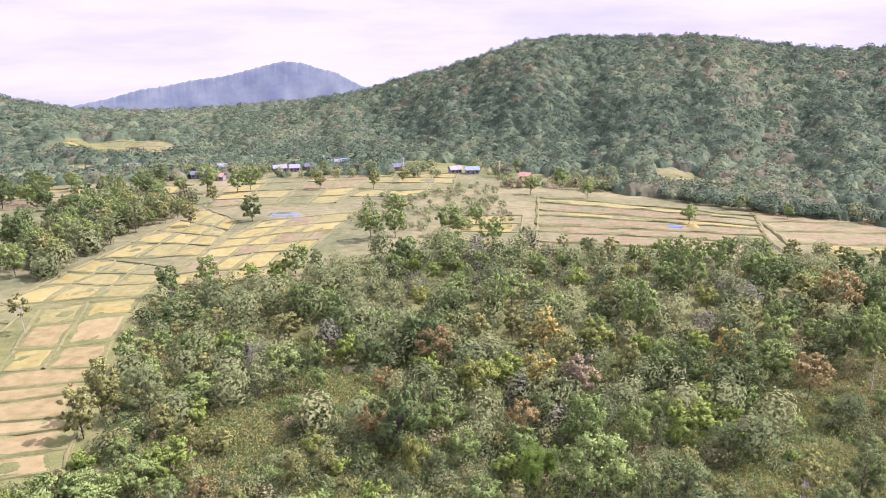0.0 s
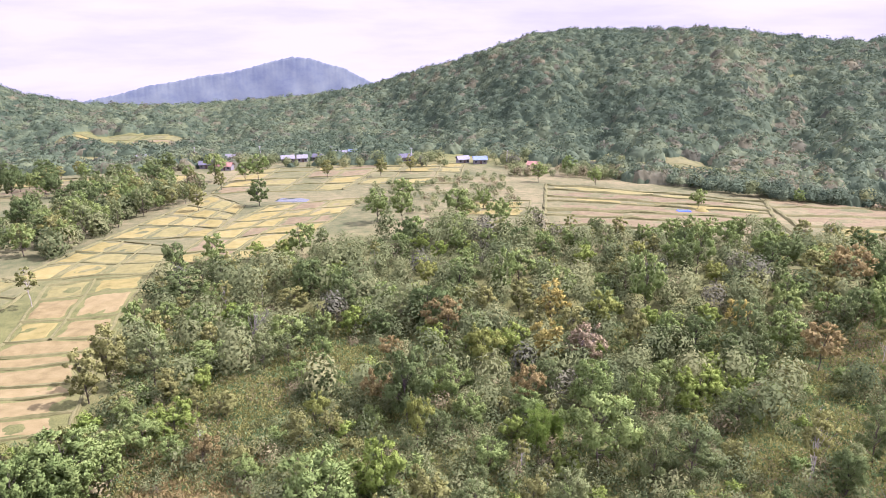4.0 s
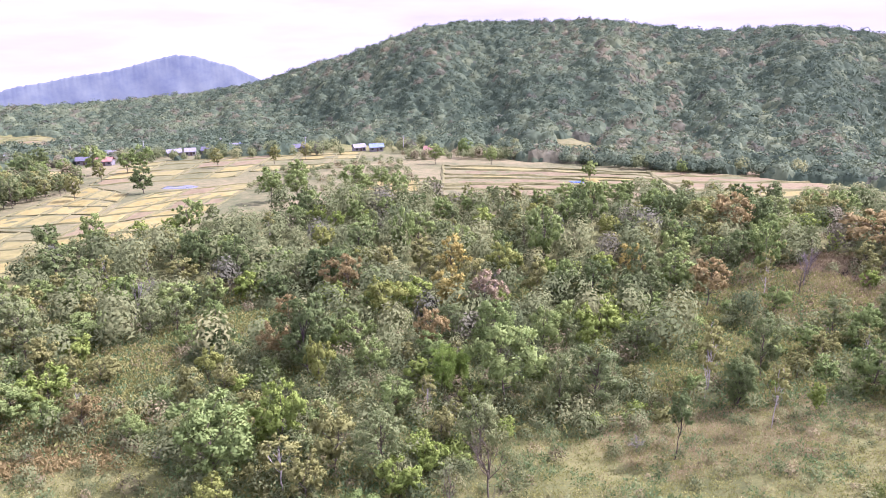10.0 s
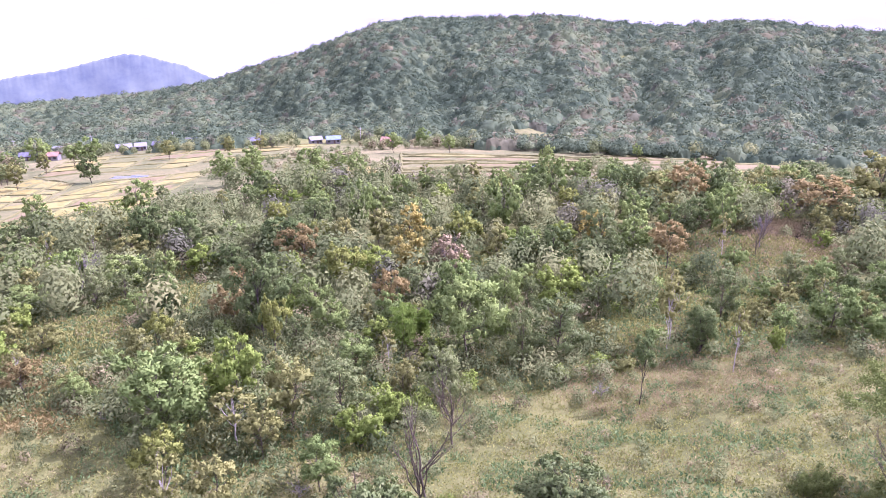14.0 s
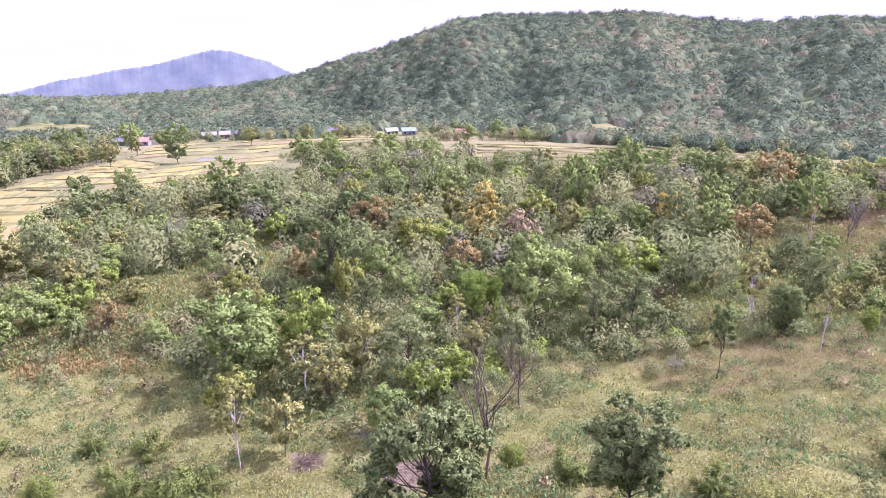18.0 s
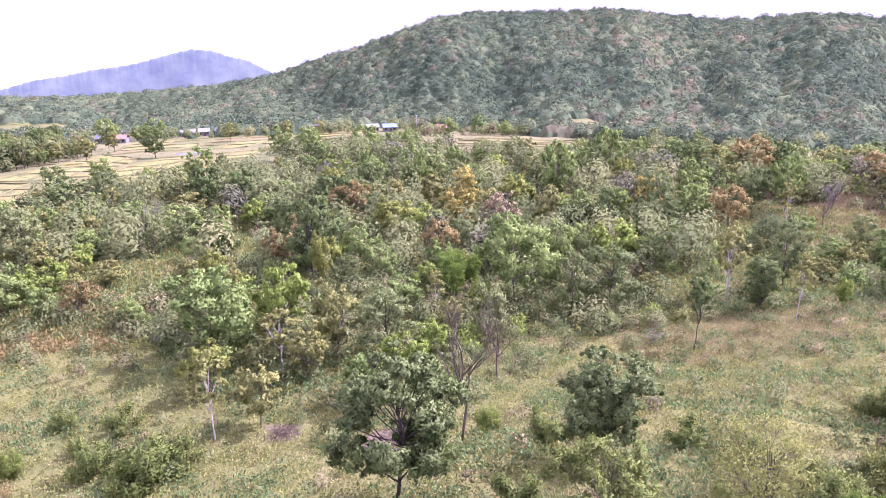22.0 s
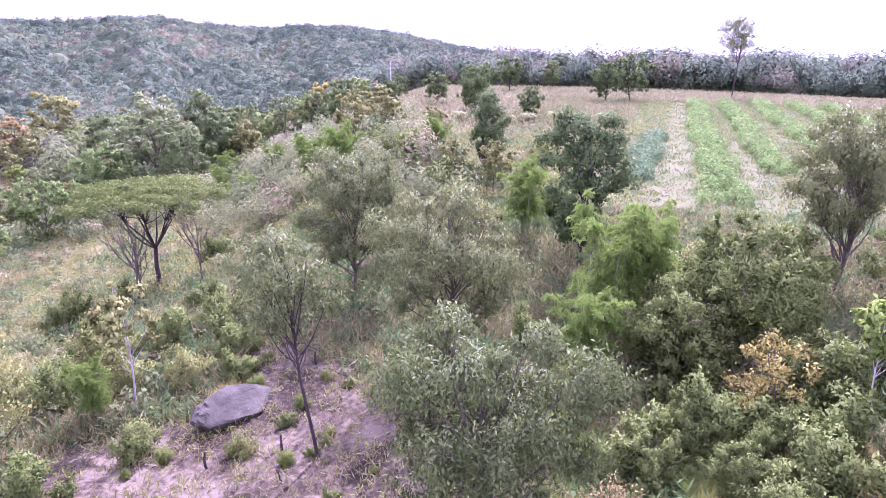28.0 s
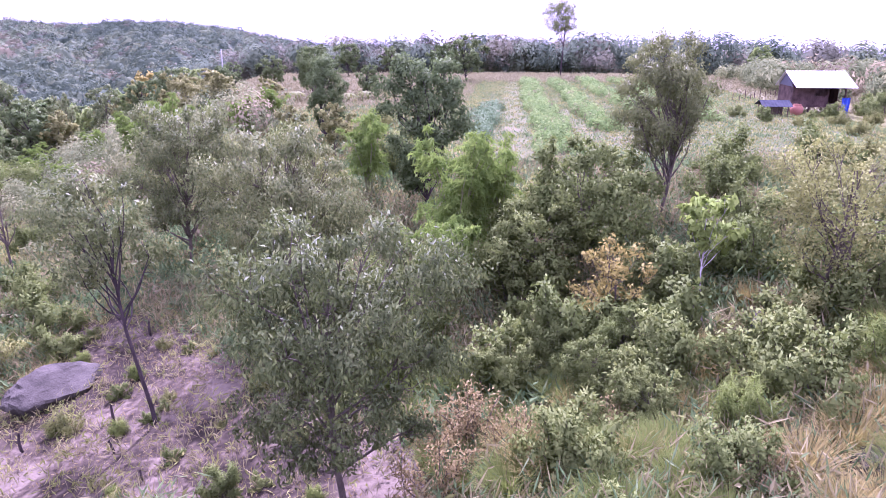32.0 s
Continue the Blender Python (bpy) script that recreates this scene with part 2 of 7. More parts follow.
def ground(x, y):
    """Height of the ground, for numbers or arrays."""
    x, y = np.asarray(x, float), np.asarray(y, float)
    r, bearing = np.hypot(x, y), np.degrees(np.arctan2(-x, y))
    z = 12.5 - 0.105 * r
    for a, b, s, h in SWELLS:
        z = z + h * np.exp(-((x - a) ** 2 + (y - b) ** 2) / (2 * s * s))
    z = z + 0.25 * np.sin(x * 0.31 + 1.3) * np.sin(y * 0.27) + 0.12 * np.sin(x * 0.83) * np.sin(y * 0.71 + 2)
    # the broad field up the slope to the east
    shelf = np.interp(r, [0, 45, 60, 90, 165, 300, 520], [12.4, 12.3, 12.0, 11.0, 9.2, -4.0, -22.0])
    on = np.clip((-bearing - 58) / 14, 0, 1) * np.clip((155 + bearing) / 25, 0, 1) * np.clip((r - 34) / 20, 0, 1)
    z = z * (1 - on) + shelf * on
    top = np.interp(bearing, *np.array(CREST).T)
    foot = np.interp(bearing, *np.array(FOOT).T)
    far = np.interp(bearing, *np.array(CREST_AT).T)
    s = np.clip((r - foot) / (far - foot), 0, 1)
    rise = s * s * (3 - 2 * s)
    rise = 0.35 * s + 0.65 * rise
    # spurs and gullies down the hillside
    a = np.radians(bearing)
    folds = s * (1 - s) * 4 * (4.0 * np.sin(a * 23 + r * 0.006) + 3.0 * np.sin(a * 51 - r * 0.011 + 1.0) + 1.8 * np.sin(a * 97 + r * 0.02) * np.sin(r * 0.031 + a * 9))
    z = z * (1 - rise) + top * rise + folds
    return z - np.clip(r - far, 0, None) * 0.22


def gz(x, y):
    return float(ground(x, y))


def mesh_of(name, verts, faces, mats, mat_index=None, smooth=False, normals=None):
    """A mesh from arrays: verts n x 3, faces an array (n x 3 or n x 4) or a list of such arrays."""
    me = bpy.data.meshes.new(name)
    groups = faces if isinstance(faces, list) else [faces]
    groups = [np.asarray(f, np.int32) for f in groups if len(f)]
    verts = np.asarray(verts, np.float32)
    me.vertices.add(len(verts))
    me.vertices.foreach_set("co", verts.ravel())
    loops = np.concatenate([f.ravel() for f in groups])
    sizes = np.concatenate([np.full(len(f), f.shape[1], np.int32) for f in groups])
    me.loops.add(len(loops))
    me.loops.foreach_set("vertex_index", loops)
    me.polygons.add(len(sizes))
    me.polygons.foreach_set("loop_start", np.r_[0, np.cumsum(sizes)[:-1]].astype(np.int32))
    if mat_index is not None:
        me.polygons.foreach_set("material_index", np.asarray(mat_index, np.int32))
    me.polygons.foreach_set("use_smooth", np.full(len(sizes), bool(smooth)))
    for m in mats if isinstance(mats, (list, tuple)) else [mats]:
        me.materials.append(m)
    me.update(calc_edges=True)
    me.validate()
    if normals is not None:
        me.attributes.new("custom_normal", "FLOAT_VECTOR", "POINT").data.foreach_set("vector", np.asarray(normals, np.float32).ravel())
    return me


def part(name, me, parent, label="", at=None):
    ob = new(name, me)
    ob.parent = parent
    if at is not None:
        ob.matrix_local = at
    if label:
        ob["label"] = label
    return ob


# bare reddish earth showing through the weeds: x, y, radius
BARE = [(18, 15, 4.4), (15, 17.4, 2.6), (23, 11.5, 4.4), (20, 5.5, 4.2), (27, 14, 2.2), (17.5, 9, 2.6), (-6, 46, 1.5), (76, 100, 13), (15.5, 2.2, 3.2), (84, 108, 8), (2, 42, 2.2)]


def sheet():
    radii = np.r_[0.0, np.cumsum(np.geomspace(0.9, 16, 128))]
    radii = np.r_[radii, np.arange(radii[-1] + 14, 880, 14), 890, 905, 950, 1050, 1300, 1800, 2600, 3600, 4600]
    angles = np.radians(np.arange(-180, 180, 0.8))
    rr, aa = np.meshgrid(radii, angles, indexing="ij")
    x, y = -np.sin(aa) * rr, np.cos(aa) * rr
    z = ground(x, y)
    z = np.where(rr > 1000, np.maximum(z, -180.0 - 0.16 * rr), z)
    n, k = rr.shape
    idx = np.arange(n * k).reshape(n, k)
    nxt = np.roll(idx, -1, axis=1)
    faces = np.stack([idx[:-1], nxt[:-1], nxt[1:], idx[1:]], -1).reshape(-1, 4)
    me = mesh_of("ground", np.stack([x, y, z], -1).reshape(-1, 3), faces[:, ::-1], M_GROUND, smooth=True)
    soil = np.zeros(n * k)
    for a, b, s in BARE:
        soil = np.maximum(soil, np.exp(-((x - a) ** 2 + (y - b) ** 2) / (1.2 * s * s)).ravel())
    me.attributes.new("soil", "FLOAT", "POINT").data.foreach_set("value", soil.astype(np.float32))
    # the valley floor is dry grass and stubble between its fields
    bear = -np.degrees(np.arctan2(x, y))
    foot = np.interp(bear, [4, 20, 30, 64], [380, 470, 520, 540])
    floor = np.clip((rr - 150) / 40, 0, 1) * np.clip((foot - rr) / 40, 0, 1) * np.clip((bear + 40) / 10, 0, 1) * np.clip((62 - bear) / 6, 0, 1)
    me.attributes.new("stubble", "FLOAT", "POINT").data.foreach_set("value", floor.ravel().astype(np.float32))
    return tagged(new("ground", me), "weedy green and straw ground with reddish bare earth", "ground", kind="structure")


def ground_material():
    m, n, l, b = material("ground")
    co = n.new("ShaderNodeTexCoord")
    big, mid, fine = (n.new("ShaderNodeTexNoise") for _ in range(3))
    for k, s, d in ((big, 0.035, 5), (mid, 0.35, 6), (fine, 4.0, 6)):
        k.inputs["Scale"].default_value, k.inputs["Detail"].default_value = s, d
        l.new(co.outputs["Object"], k.inputs["Vector"])
    mix = n.new("ShaderNodeMath")
    mix.operation, mix.inputs[1].default_value = "MULTIPLY_ADD", 0.45
    l.new(mid.outputs["Fac"], mix.inputs[0])
    half = n.new("ShaderNodeMath")
    half.operation, half.inputs[1].default_value = "MULTIPLY_ADD", 0.4
    l.new(fine.outputs["Fac"], half.inputs[0])
    low = n.new("ShaderNodeMath")
    low.operation, low.inputs[1].default_value, low.inputs[2].default_value = "MULTIPLY_ADD", 0.6, -0.22
    l.new(big.outputs["Fac"], low.inputs[0])
    l.new(low.outputs[0], half.inputs[2])
    l.new(half.outputs[0], mix.inputs[2])
    green = ramp_node(n, [(0.30, (0.056, 0.066, 0.022, 1)), (0.5, (0.105, 0.110, 0.036, 1)), (0.72, (0.162, 0.150, 0.058, 1))])
    l.new(mix.outputs[0], green.inputs[0])
    grit = n.new("ShaderNodeMath")
    grit.operation, grit.inputs[1].default_value = "MULTIPLY_ADD", 0.55
    l.new(fine.outputs["Fac"], grit.inputs[0])
    low2 = n.new("ShaderNodeMath")
    low2.operation, low2.inputs[1].default_value, low2.inputs[2].default_value = "MULTIPLY_ADD", 0.9, -0.23
    l.new(mid.outputs["Fac"], low2.inputs[0])
    l.new(low2.outputs[0], grit.inputs[2])
    earth = ramp_node(n, [(0.38, (0.024, 0.019, 0.012, 1)), (0.5, (0.060, 0.047, 0.030, 1)), (0.62, (0.118, 0.096, 0.064, 1))])
    l.new(grit.outputs[0], earth.inputs[0])
    att = n.new("ShaderNodeAttribute")
    att.attribute_name = "soil"
    edge = n.new("ShaderNodeMath")
    edge.operation, edge.inputs[1].default_value = "MULTIPLY_ADD", 0.9
    l.new(mid.outputs["Fac"], edge.inputs[0])
    l.new(att.outputs["Fac"], edge.inputs[2])
    cut = ramp_node(n, [(0.72, (0, 0, 0, 1)), (0.95, (1, 1, 1, 1))])
    l.new(edge.outputs[0], cut.inputs[0])
    mm = n.new("ShaderNodeMix")
    mm.data_type = "RGBA"
    l.new(cut.outputs[0], mm.inputs["Factor"])
    l.new(green.outputs[0], mm.inputs["A"])
    l.new(earth.outputs[0], mm.inputs["B"])
    dry = ramp_node(n, [(0.35, (0.062, 0.075, 0.030, 1)), (0.5, (0.11, 0.108, 0.048, 1)), (0.66, (0.165, 0.145, 0.07, 1))])
    l.new(mix.outputs[0], dry.inputs[0])
    att2, m2 = n.new("ShaderNodeAttribute"), n.new("ShaderNodeMix")
    att2.attribute_name, m2.data_type = "stubble", "RGBA"
    l.new(att2.outputs["Fac"], m2.inputs["Factor"])
    l.new(mm.outputs["Result"], m2.inputs["A"])
    l.new(dry.outputs[0], m2.inputs["B"])
    l.new(m2.outputs["Result"], b.inputs["Base Color"])
    b.inputs["Roughness"].default_value = 0.95
    b.inputs["Specular IOR Level"].default_value = 0.06
    bm = n.new("ShaderNodeBump")
    bm.inputs["Strength"].default_value, bm.inputs["Distance"].default_value = 0.7, 0.3
    l.new(half.outputs[0], bm.inputs["Height"])
    l.new(bm.outputs[0], b.inputs["Normal"])
    return m


M_GROUND = ground_material()
sheet()


# the blue mountain far beyond the valley
def far_mountain():
    bearing = np.radians(np.linspace(40, -14, 620))
    d = np.degrees(bearing)
    prof = np.interp(d, [-14, 2, 6.7, 7.8, 8.7, 10, 11.2, 12.7, 14.35, 16.1, 17.3, 19.6, 21.5, 23.4, 25.4, 27.7, 31, 40], [-150, -60, -31, -22.5, -14.5, -9.7, -3, -0.6, -6, -13, -17, -20.6, -26.2, -29.6, -37.7, -43.5, -60, -120])
    ragged = 0.35 * np.sin(d * 9) + 0.3 * np.sin(d * 23 + 1) + 0.3 * np.sin(d * 57)
    rows = []
    for k, s in enumerate(np.linspace(0, 1, 60)):
        r = 800 + 90 * s
        ripple = (4 * np.sin(d * 1.1 + s * 9) + 2.5 * np.sin(d * 2.3 - s * 14)) * s * (1 - s) * 4
        z = -170 + (prof + 170) * (s ** 0.8) + ripple + ragged * s ** 12
        rows.append(np.stack([-np.sin(bearing) * r, np.cos(bearing) * r, z], -1))
    back = rows[-1].copy()
    back[:, 2] = -220
    back[:, :2] *= 1.1
    rows.append(back)
    v = np.array(rows)
    n, k, _ = v.shape
    idx = np.arange(n * k).reshape(n, k)
    f = np.stack([idx[:-1, :-1], idx[:-1, 1:], idx[1:, 1:], idx[1:, :-1]], -1).reshape(-1, 4)
    m, nn, l, b = material("far_mountain")
    co, no = nn.new("ShaderNodeTexCoord"), nn.new("ShaderNodeTexNoise")
    no.inputs["Scale"].default_value, no.inputs["Detail"].default_value, no.inputs["Roughness"].default_value = 0.045, 10, 0.75
    l.new(co.outputs["Object"], no.inputs["Vector"])
    r = ramp_node(nn, [(0.35, (0.03, 0.042, 0.036, 1)), (0.65, (0.075, 0.09, 0.06, 1))])
    l.new(no.outputs["Fac"], r.inputs[0])
    l.new(r.outputs[0], b.inputs["Base Color"])
    b.inputs["Roughness"].default_value = 1.0
    # so far off that the air between shows: haze painted as sky-blue emission
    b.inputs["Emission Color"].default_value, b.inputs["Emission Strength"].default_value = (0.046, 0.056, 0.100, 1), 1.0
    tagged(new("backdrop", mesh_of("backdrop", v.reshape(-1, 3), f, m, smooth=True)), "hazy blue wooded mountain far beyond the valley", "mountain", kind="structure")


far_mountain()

# ---- plants: makers of meshes ----
def rng(seed):
    return np.random.default_rng(seed)


def unit(v):
    return v / np.maximum(np.linalg.norm(v, axis=-1, keepdims=True), 1e-9)


def leaf_cards(points, out, g, length, width, droop=0.0, wild=0.7, swell=None):
    """Small folded leaves, two triangles each, at the points, leaning the way of out; swell: the way the crown's surface faces there, which the leaves' upper sides follow."""
    n = len(points)
    d = unit(out * (1 - wild) + g.normal(size=(n, 3)) * wild + (0, 0, -droop))
    side = unit(np.cross(d, unit(g.normal(size=(n, 3)))))
    nrm = np.cross(side, d)
    if swell is not None:
        turned = (nrm * swell).sum(-1, keepdims=True) < 0
        side, nrm = np.where(turned, -side, side), np.where(turned, -nrm, nrm)
    L = (length * g.uniform(0.6, 1.35, n))[:, None]
    Wd = (width * g.uniform(0.6, 1.35, n))[:, None]
    a = points - d * L * 0.5
    tip = points + d * L * 0.5
    lift = nrm * Wd * 0.25
    v = np.stack([a, points + side * Wd * 0.5 + lift, tip, points - side * Wd * 0.5 + lift], 1).reshape(-1, 3)
    i = np.arange(n)[:, None] * 4
    f = np.stack([i + (0, 1, 2), i + (0, 2, 3)], 1).reshape(-1, 3)
    if swell is None:
        return v, f
    return v, f, np.repeat(unit(swell + nrm * 0.22), 4, axis=0)


def tube(points, radii, sides=6):
    """A tapered tube along points."""
    p, r = np.asarray(points, float), np.asarray(radii, float)
    d = unit(np.gradient(p, axis=0))
    ref = np.where(np.abs(d[:, 2:]) > 0.9, (1.0, 0, 0), (0, 0, 1.0))
    u = unit(np.cross(d, ref))
    w = np.cross(d, u)
    a = np.linspace(0, 2 * np.pi, sides, endpoint=False)
    v = p[:, None] + r[:, None, None] * (np.cos(a)[None, :, None] * u[:, None] + np.sin(a)[None, :, None] * w[:, None])
    n = len(p)
    idx = np.arange(n * sides).reshape(n, sides)
    nx = np.roll(idx, -1, 1)
    f = np.stack([idx[:-1], nx[:-1], nx[1:], idx[1:]], -1).reshape(-1, 4)
    return v.reshape(-1, 3), f


def merged(pieces):
    vs, fs, k = [], [], 0
    for v, f in pieces:
        vs.append(v)
        fs.append(np.asarray(f) + k)
        k += len(v)
    return np.concatenate(vs), np.concatenate(fs)


def bent(g, a, b, n=5, wobble=0.08):
    a, b = np.asarray(a, float), np.asarray(b, float)
    t = np.linspace(0, 1, n)[:, None]
    mid = g.normal(size=3) * np.linalg.norm(b - a) * wobble
    return a + (b - a) * t + mid * np.sin(np.pi * t) + g.normal(size=(n, 3)) * np.linalg.norm(b - a) * wobble * 0.25 * np.sin(np.pi * t)


def tree_meshes(name, seed, height, width, leaf, bark, crown_from=0.35, lobes=9, leaves=2600, leaf_len=0.34, leaf_wid=0.2, shape="round", trunk=0.13,
                droop=0.15, fill=0.42, stems=1, lean=0.05, twigs=2, clump=0.145):
    """A trunk with limbs, and a crown of lobes of single leaves. Returns the two meshes."""
    g = rng(seed)
    cz0, cz1 = height * crown_from, height
    centres, sizes = [], []
    for k in range(lobes):
        u = (k + g.uniform(0.2, 0.8)) / lobes
        if shape == "round":
            prof = math.sin(math.pi * (0.12 + 0.76 * u)) ** 0.7
        elif shape == "column":
            prof = 0.75 + 0.25 * math.sin(math.pi * u)
        elif shape == "cone":
            prof = 1.1 - 0.85 * u
        elif shape == "flat":
            prof = 1.0
        else:
            prof = 0.55 + 0.6 * u
        a = k * 2.399 + g.uniform(-0.5, 0.5)
        rad = width * 0.5 * prof * g.uniform(0.3, 0.95)
        z = cz0 + (cz1 - cz0) * (u * 0.86 + 0.06) if shape != "flat" else cz1 - (cz1 - cz0) * g.uniform(0.1, 0.5)
        centres.append((math.cos(a) * rad, math.sin(a) * rad, z))
        sizes.append(width * fill * prof * g.uniform(0.35, 0.85))
    centres, sizes = np.array(centres), np.array(sizes)
    weights = sizes ** 2 / (sizes ** 2).sum()
    pts, outs, lobe_out = [], [], []
    for c, s, w in zip(centres, sizes, weights):
        k = int(leaves * w)
        # twig ends scattered through the lobe, leaves gathered round each
        ends = max(6, k // 50)
        kd = unit(g.normal(size=(ends, 3)))
        kr = s * g.uniform(0.12, 1.0, ends) ** 0.5 * g.uniform(0.75, 1.15, ends)
        pick = g.integers(0, ends, k)
        d = unit(kd[pick] + g.normal(size=(k, 3)) * 0.35)
        flat = (1.0, 1.0, 0.62)
        pts.append(c + (kd * kr[:, None])[pick] * flat + g.normal(size=(k, 3)) * (s * clump))
        outs.append(d)
        lobe_out.append(unit(unit(pts[-1] - c) + 0.8 * unit(pts[-1] - c - (kd * kr[:, None])[pick] * flat)))
    pts, outs = np.concatenate(pts), np.concatenate(outs)
    pts[:, 2] = np.maximum(pts[:, 2], 0.05)
    mid = np.array([0, 0, cz0 * 0.6 + cz1 * 0.4])
    swell = unit(unit((pts - mid) * (1, 1, width / max(cz1 - cz0, 0.1))) * 0.55 + np.concatenate(lobe_out) * 0.75 + (0, 0, 0.12))
    v, f, nv = leaf_cards(pts, outs, g, leaf_len, leaf_wid, droop, swell=swell)
    crown = mesh_of(name + "_crown", v, f, leaf, smooth=True, normals=nv)
    pieces = []
    for s in range(stems):
        foot = np.array([g.normal() * 0.12 * (stems > 1), g.normal() * 0.12 * (stems > 1), -0.6])
        head = np.array([g.normal() * lean * height, g.normal() * lean * height, height * (0.82 if shape != "flat" else crown_from + 0.04)])
        line = bent(g, foot, head, 8, 0.035)
        pieces.append(tube(line, np.linspace(trunk * height / 10, trunk * height / 10 * 0.22, 8), 7))
        for c, sz in list(zip(centres, sizes))[s::stems]:
            t = np.clip((c[2] * 0.62) / (height * 0.82), 0.2, 0.95) if shape != "flat" else g.uniform(0.75, 1.0)
            k = t * 7
            a = line[int(k)] * (1 - k % 1) + line[min(int(k) + 1, 7)] * (k % 1)
            limb = bent(g, a, c, 5, 0.07)
            r0 = trunk * height / 10 * (0.55 - 0.35 * t)
            pieces.append(tube(limb, np.linspace(r0, r0 * 0.3, 5), 5))
            for _ in range(twigs):
                e = c + unit(g.normal(size=3)) * sz * 0.8
                pieces.append(tube(bent(g, limb[3], e, 4, 0.1), np.linspace(r0 * 0.4, r0 * 0.1, 4), 3))
    stem = mesh_of(name + "_trunk", *merged(pieces), bark, smooth=True)
    return stem, crown


def bare_meshes(name, seed, height, width, bark, depth=4):
    """A leafless tree: limbs that fork into fine twigs."""
    g = rng(seed)
    pieces, ends = [], []

    def grow(a, d, length, r, level):
        b = a + d * length
        pieces.append(tube(bent(g, a, b, 4, 0.05), np.linspace(r, r * 0.62, 4), 6 - min(level, 3)))
        if level == depth:
            ends.append(b)
            return
        for _ in range(3 if level else 9):
            nd = unit(d * 0.9 + g.normal(size=3) * (1, 1, 0.4) * 0.52 * (width / height * 2.2) + (0, 0, 0.25))
            grow(a + (b - a) * g.uniform(0.6, 1.0), nd, length * g.uniform(0.42, 0.62), r * 0.5, level + 1)

    grow(np.array([0, 0, -0.5]), np.array([0.02, 0.03, 1.0]), height * 0.52, height * 0.0115, 0)
    return mesh_of(name + "_trunk", *merged(pieces), bark, smooth=True)


def bush_mesh(name, seed, height, width, leaf, leaves=900, leaf_len=0.3, leaf_wid=0.18, stems=22, wild=0.6, bark=None):
    """A shrub: stems that spread from the ground, with leaves along their outer parts."""
    g = rng(seed)
    pts, outs, rods, near = [], [], [], []
    for k in range(stems):
        a, lean = k * 2.399 + g.uniform(-0.4, 0.4), g.uniform(0.0, 1.0) ** 0.7
        h = height * g.uniform(0.35, 1.15) * (1 - 0.55 * lean ** 2)
        end = np.array([math.cos(a) * width * 0.5 * lean, math.sin(a) * width * 0.5 * lean, h])
        line = bent(g, (g.normal() * 0.1, g.normal() * 0.1, -0.3), end, 5, 0.09)
        rods.append(tube(line, np.linspace(0.028, 0.007, 5), 4))
        n = leaves // stems
        s = g.uniform(0.3, 1.06, n) ** 0.75
        at = np.stack([np.interp(s, np.linspace(0, 1, 5), line[:, i]) for i in range(3)], -1)
        d = unit(g.normal(size=(n, 3)) + (0, 0, 0.25))
        pts.append(at + d * (width * 0.085 * g.uniform(0.1, 1.6, n))[:, None])
        outs.append(unit(d + unit(end) * 0.6))
        near.append(d)
    p, o = np.concatenate(pts), np.concatenate(outs)
    p[:, 2] = np.maximum(p[:, 2], 0.02)
    v, f, nv = leaf_cards(p, o, g, leaf_len, leaf_wid, 0.0, wild, unit(unit((p - (0, 0, height * 0.3)) * (1, 1, width / height)) + np.concatenate(near) * 0.6))
    return mesh_of(name + "_stems", *merged(rods), bark or M_BARK, smooth=True), mesh_of(name + "_foliage", v, f, leaf, smooth=True, normals=nv)


def bamboo_meshes(name, seed, height, leaf, culms=13, leaves=9500, spread=1.0):
    """A clump of arching culms with feathery drooping leaves along the upper part. Returns the culm meshes and the leaf mesh."""
    g = rng(seed)
    rods, pts, outs = [], [], []
    for k in range(culms):
        a, t = g.uniform(0, 6.283), np.linspace(0, 1, 9)
        h, reach = height * g.uniform(0.6, 1.0), height * spread * g.uniform(0.05, 0.26)
        base = np.array([math.cos(a), math.sin(a)]) * g.uniform(0.05, 0.07 * height)
        xy = base + np.array([math.cos(a), math.sin(a)]) * (t ** 2.2)[:, None] * reach
        z = h * (t - 0.16 * t ** 4) - 0.3
        line = np.c_[xy, z]
        rods.append(mesh_of(name + "_culm", *tube(line, np.linspace(0.055, 0.012, 9), 5), M_CULM, smooth=True))
        # drooping sprays of leaves from the nodes
        per = 34
        sprays = leaves // culms // per
        at = np.repeat(g.uniform(0.22, 1.0, sprays) ** 0.85, per)
        turn = np.repeat(g.uniform(0, 6.283, sprays), per)
        rise = np.repeat(g.uniform(0.1, 0.7, sprays), per)
        u = g.uniform(0.05, 1.0, sprays * per)
        size = (height * 0.17 * (1.12 - at) + 0.25) * u
        c0 = np.stack([np.interp(at, t, line[:, i]) for i in range(3)], -1)
        side = np.stack([np.cos(turn), np.sin(turn), rise + 0.35 - 0.8 * u], -1)
        pts.append(c0 + side * size[:, None] + g.normal(size=(len(u), 3)) * 0.07)
        outs.append(unit(side + (0, 0, -0.3)))
    return rods, mesh_of(name + "_leaves", *leaf_cards(np.concatenate(pts), np.concatenate(outs), g, 0.34, 0.06, 0.5, 0.45), leaf)


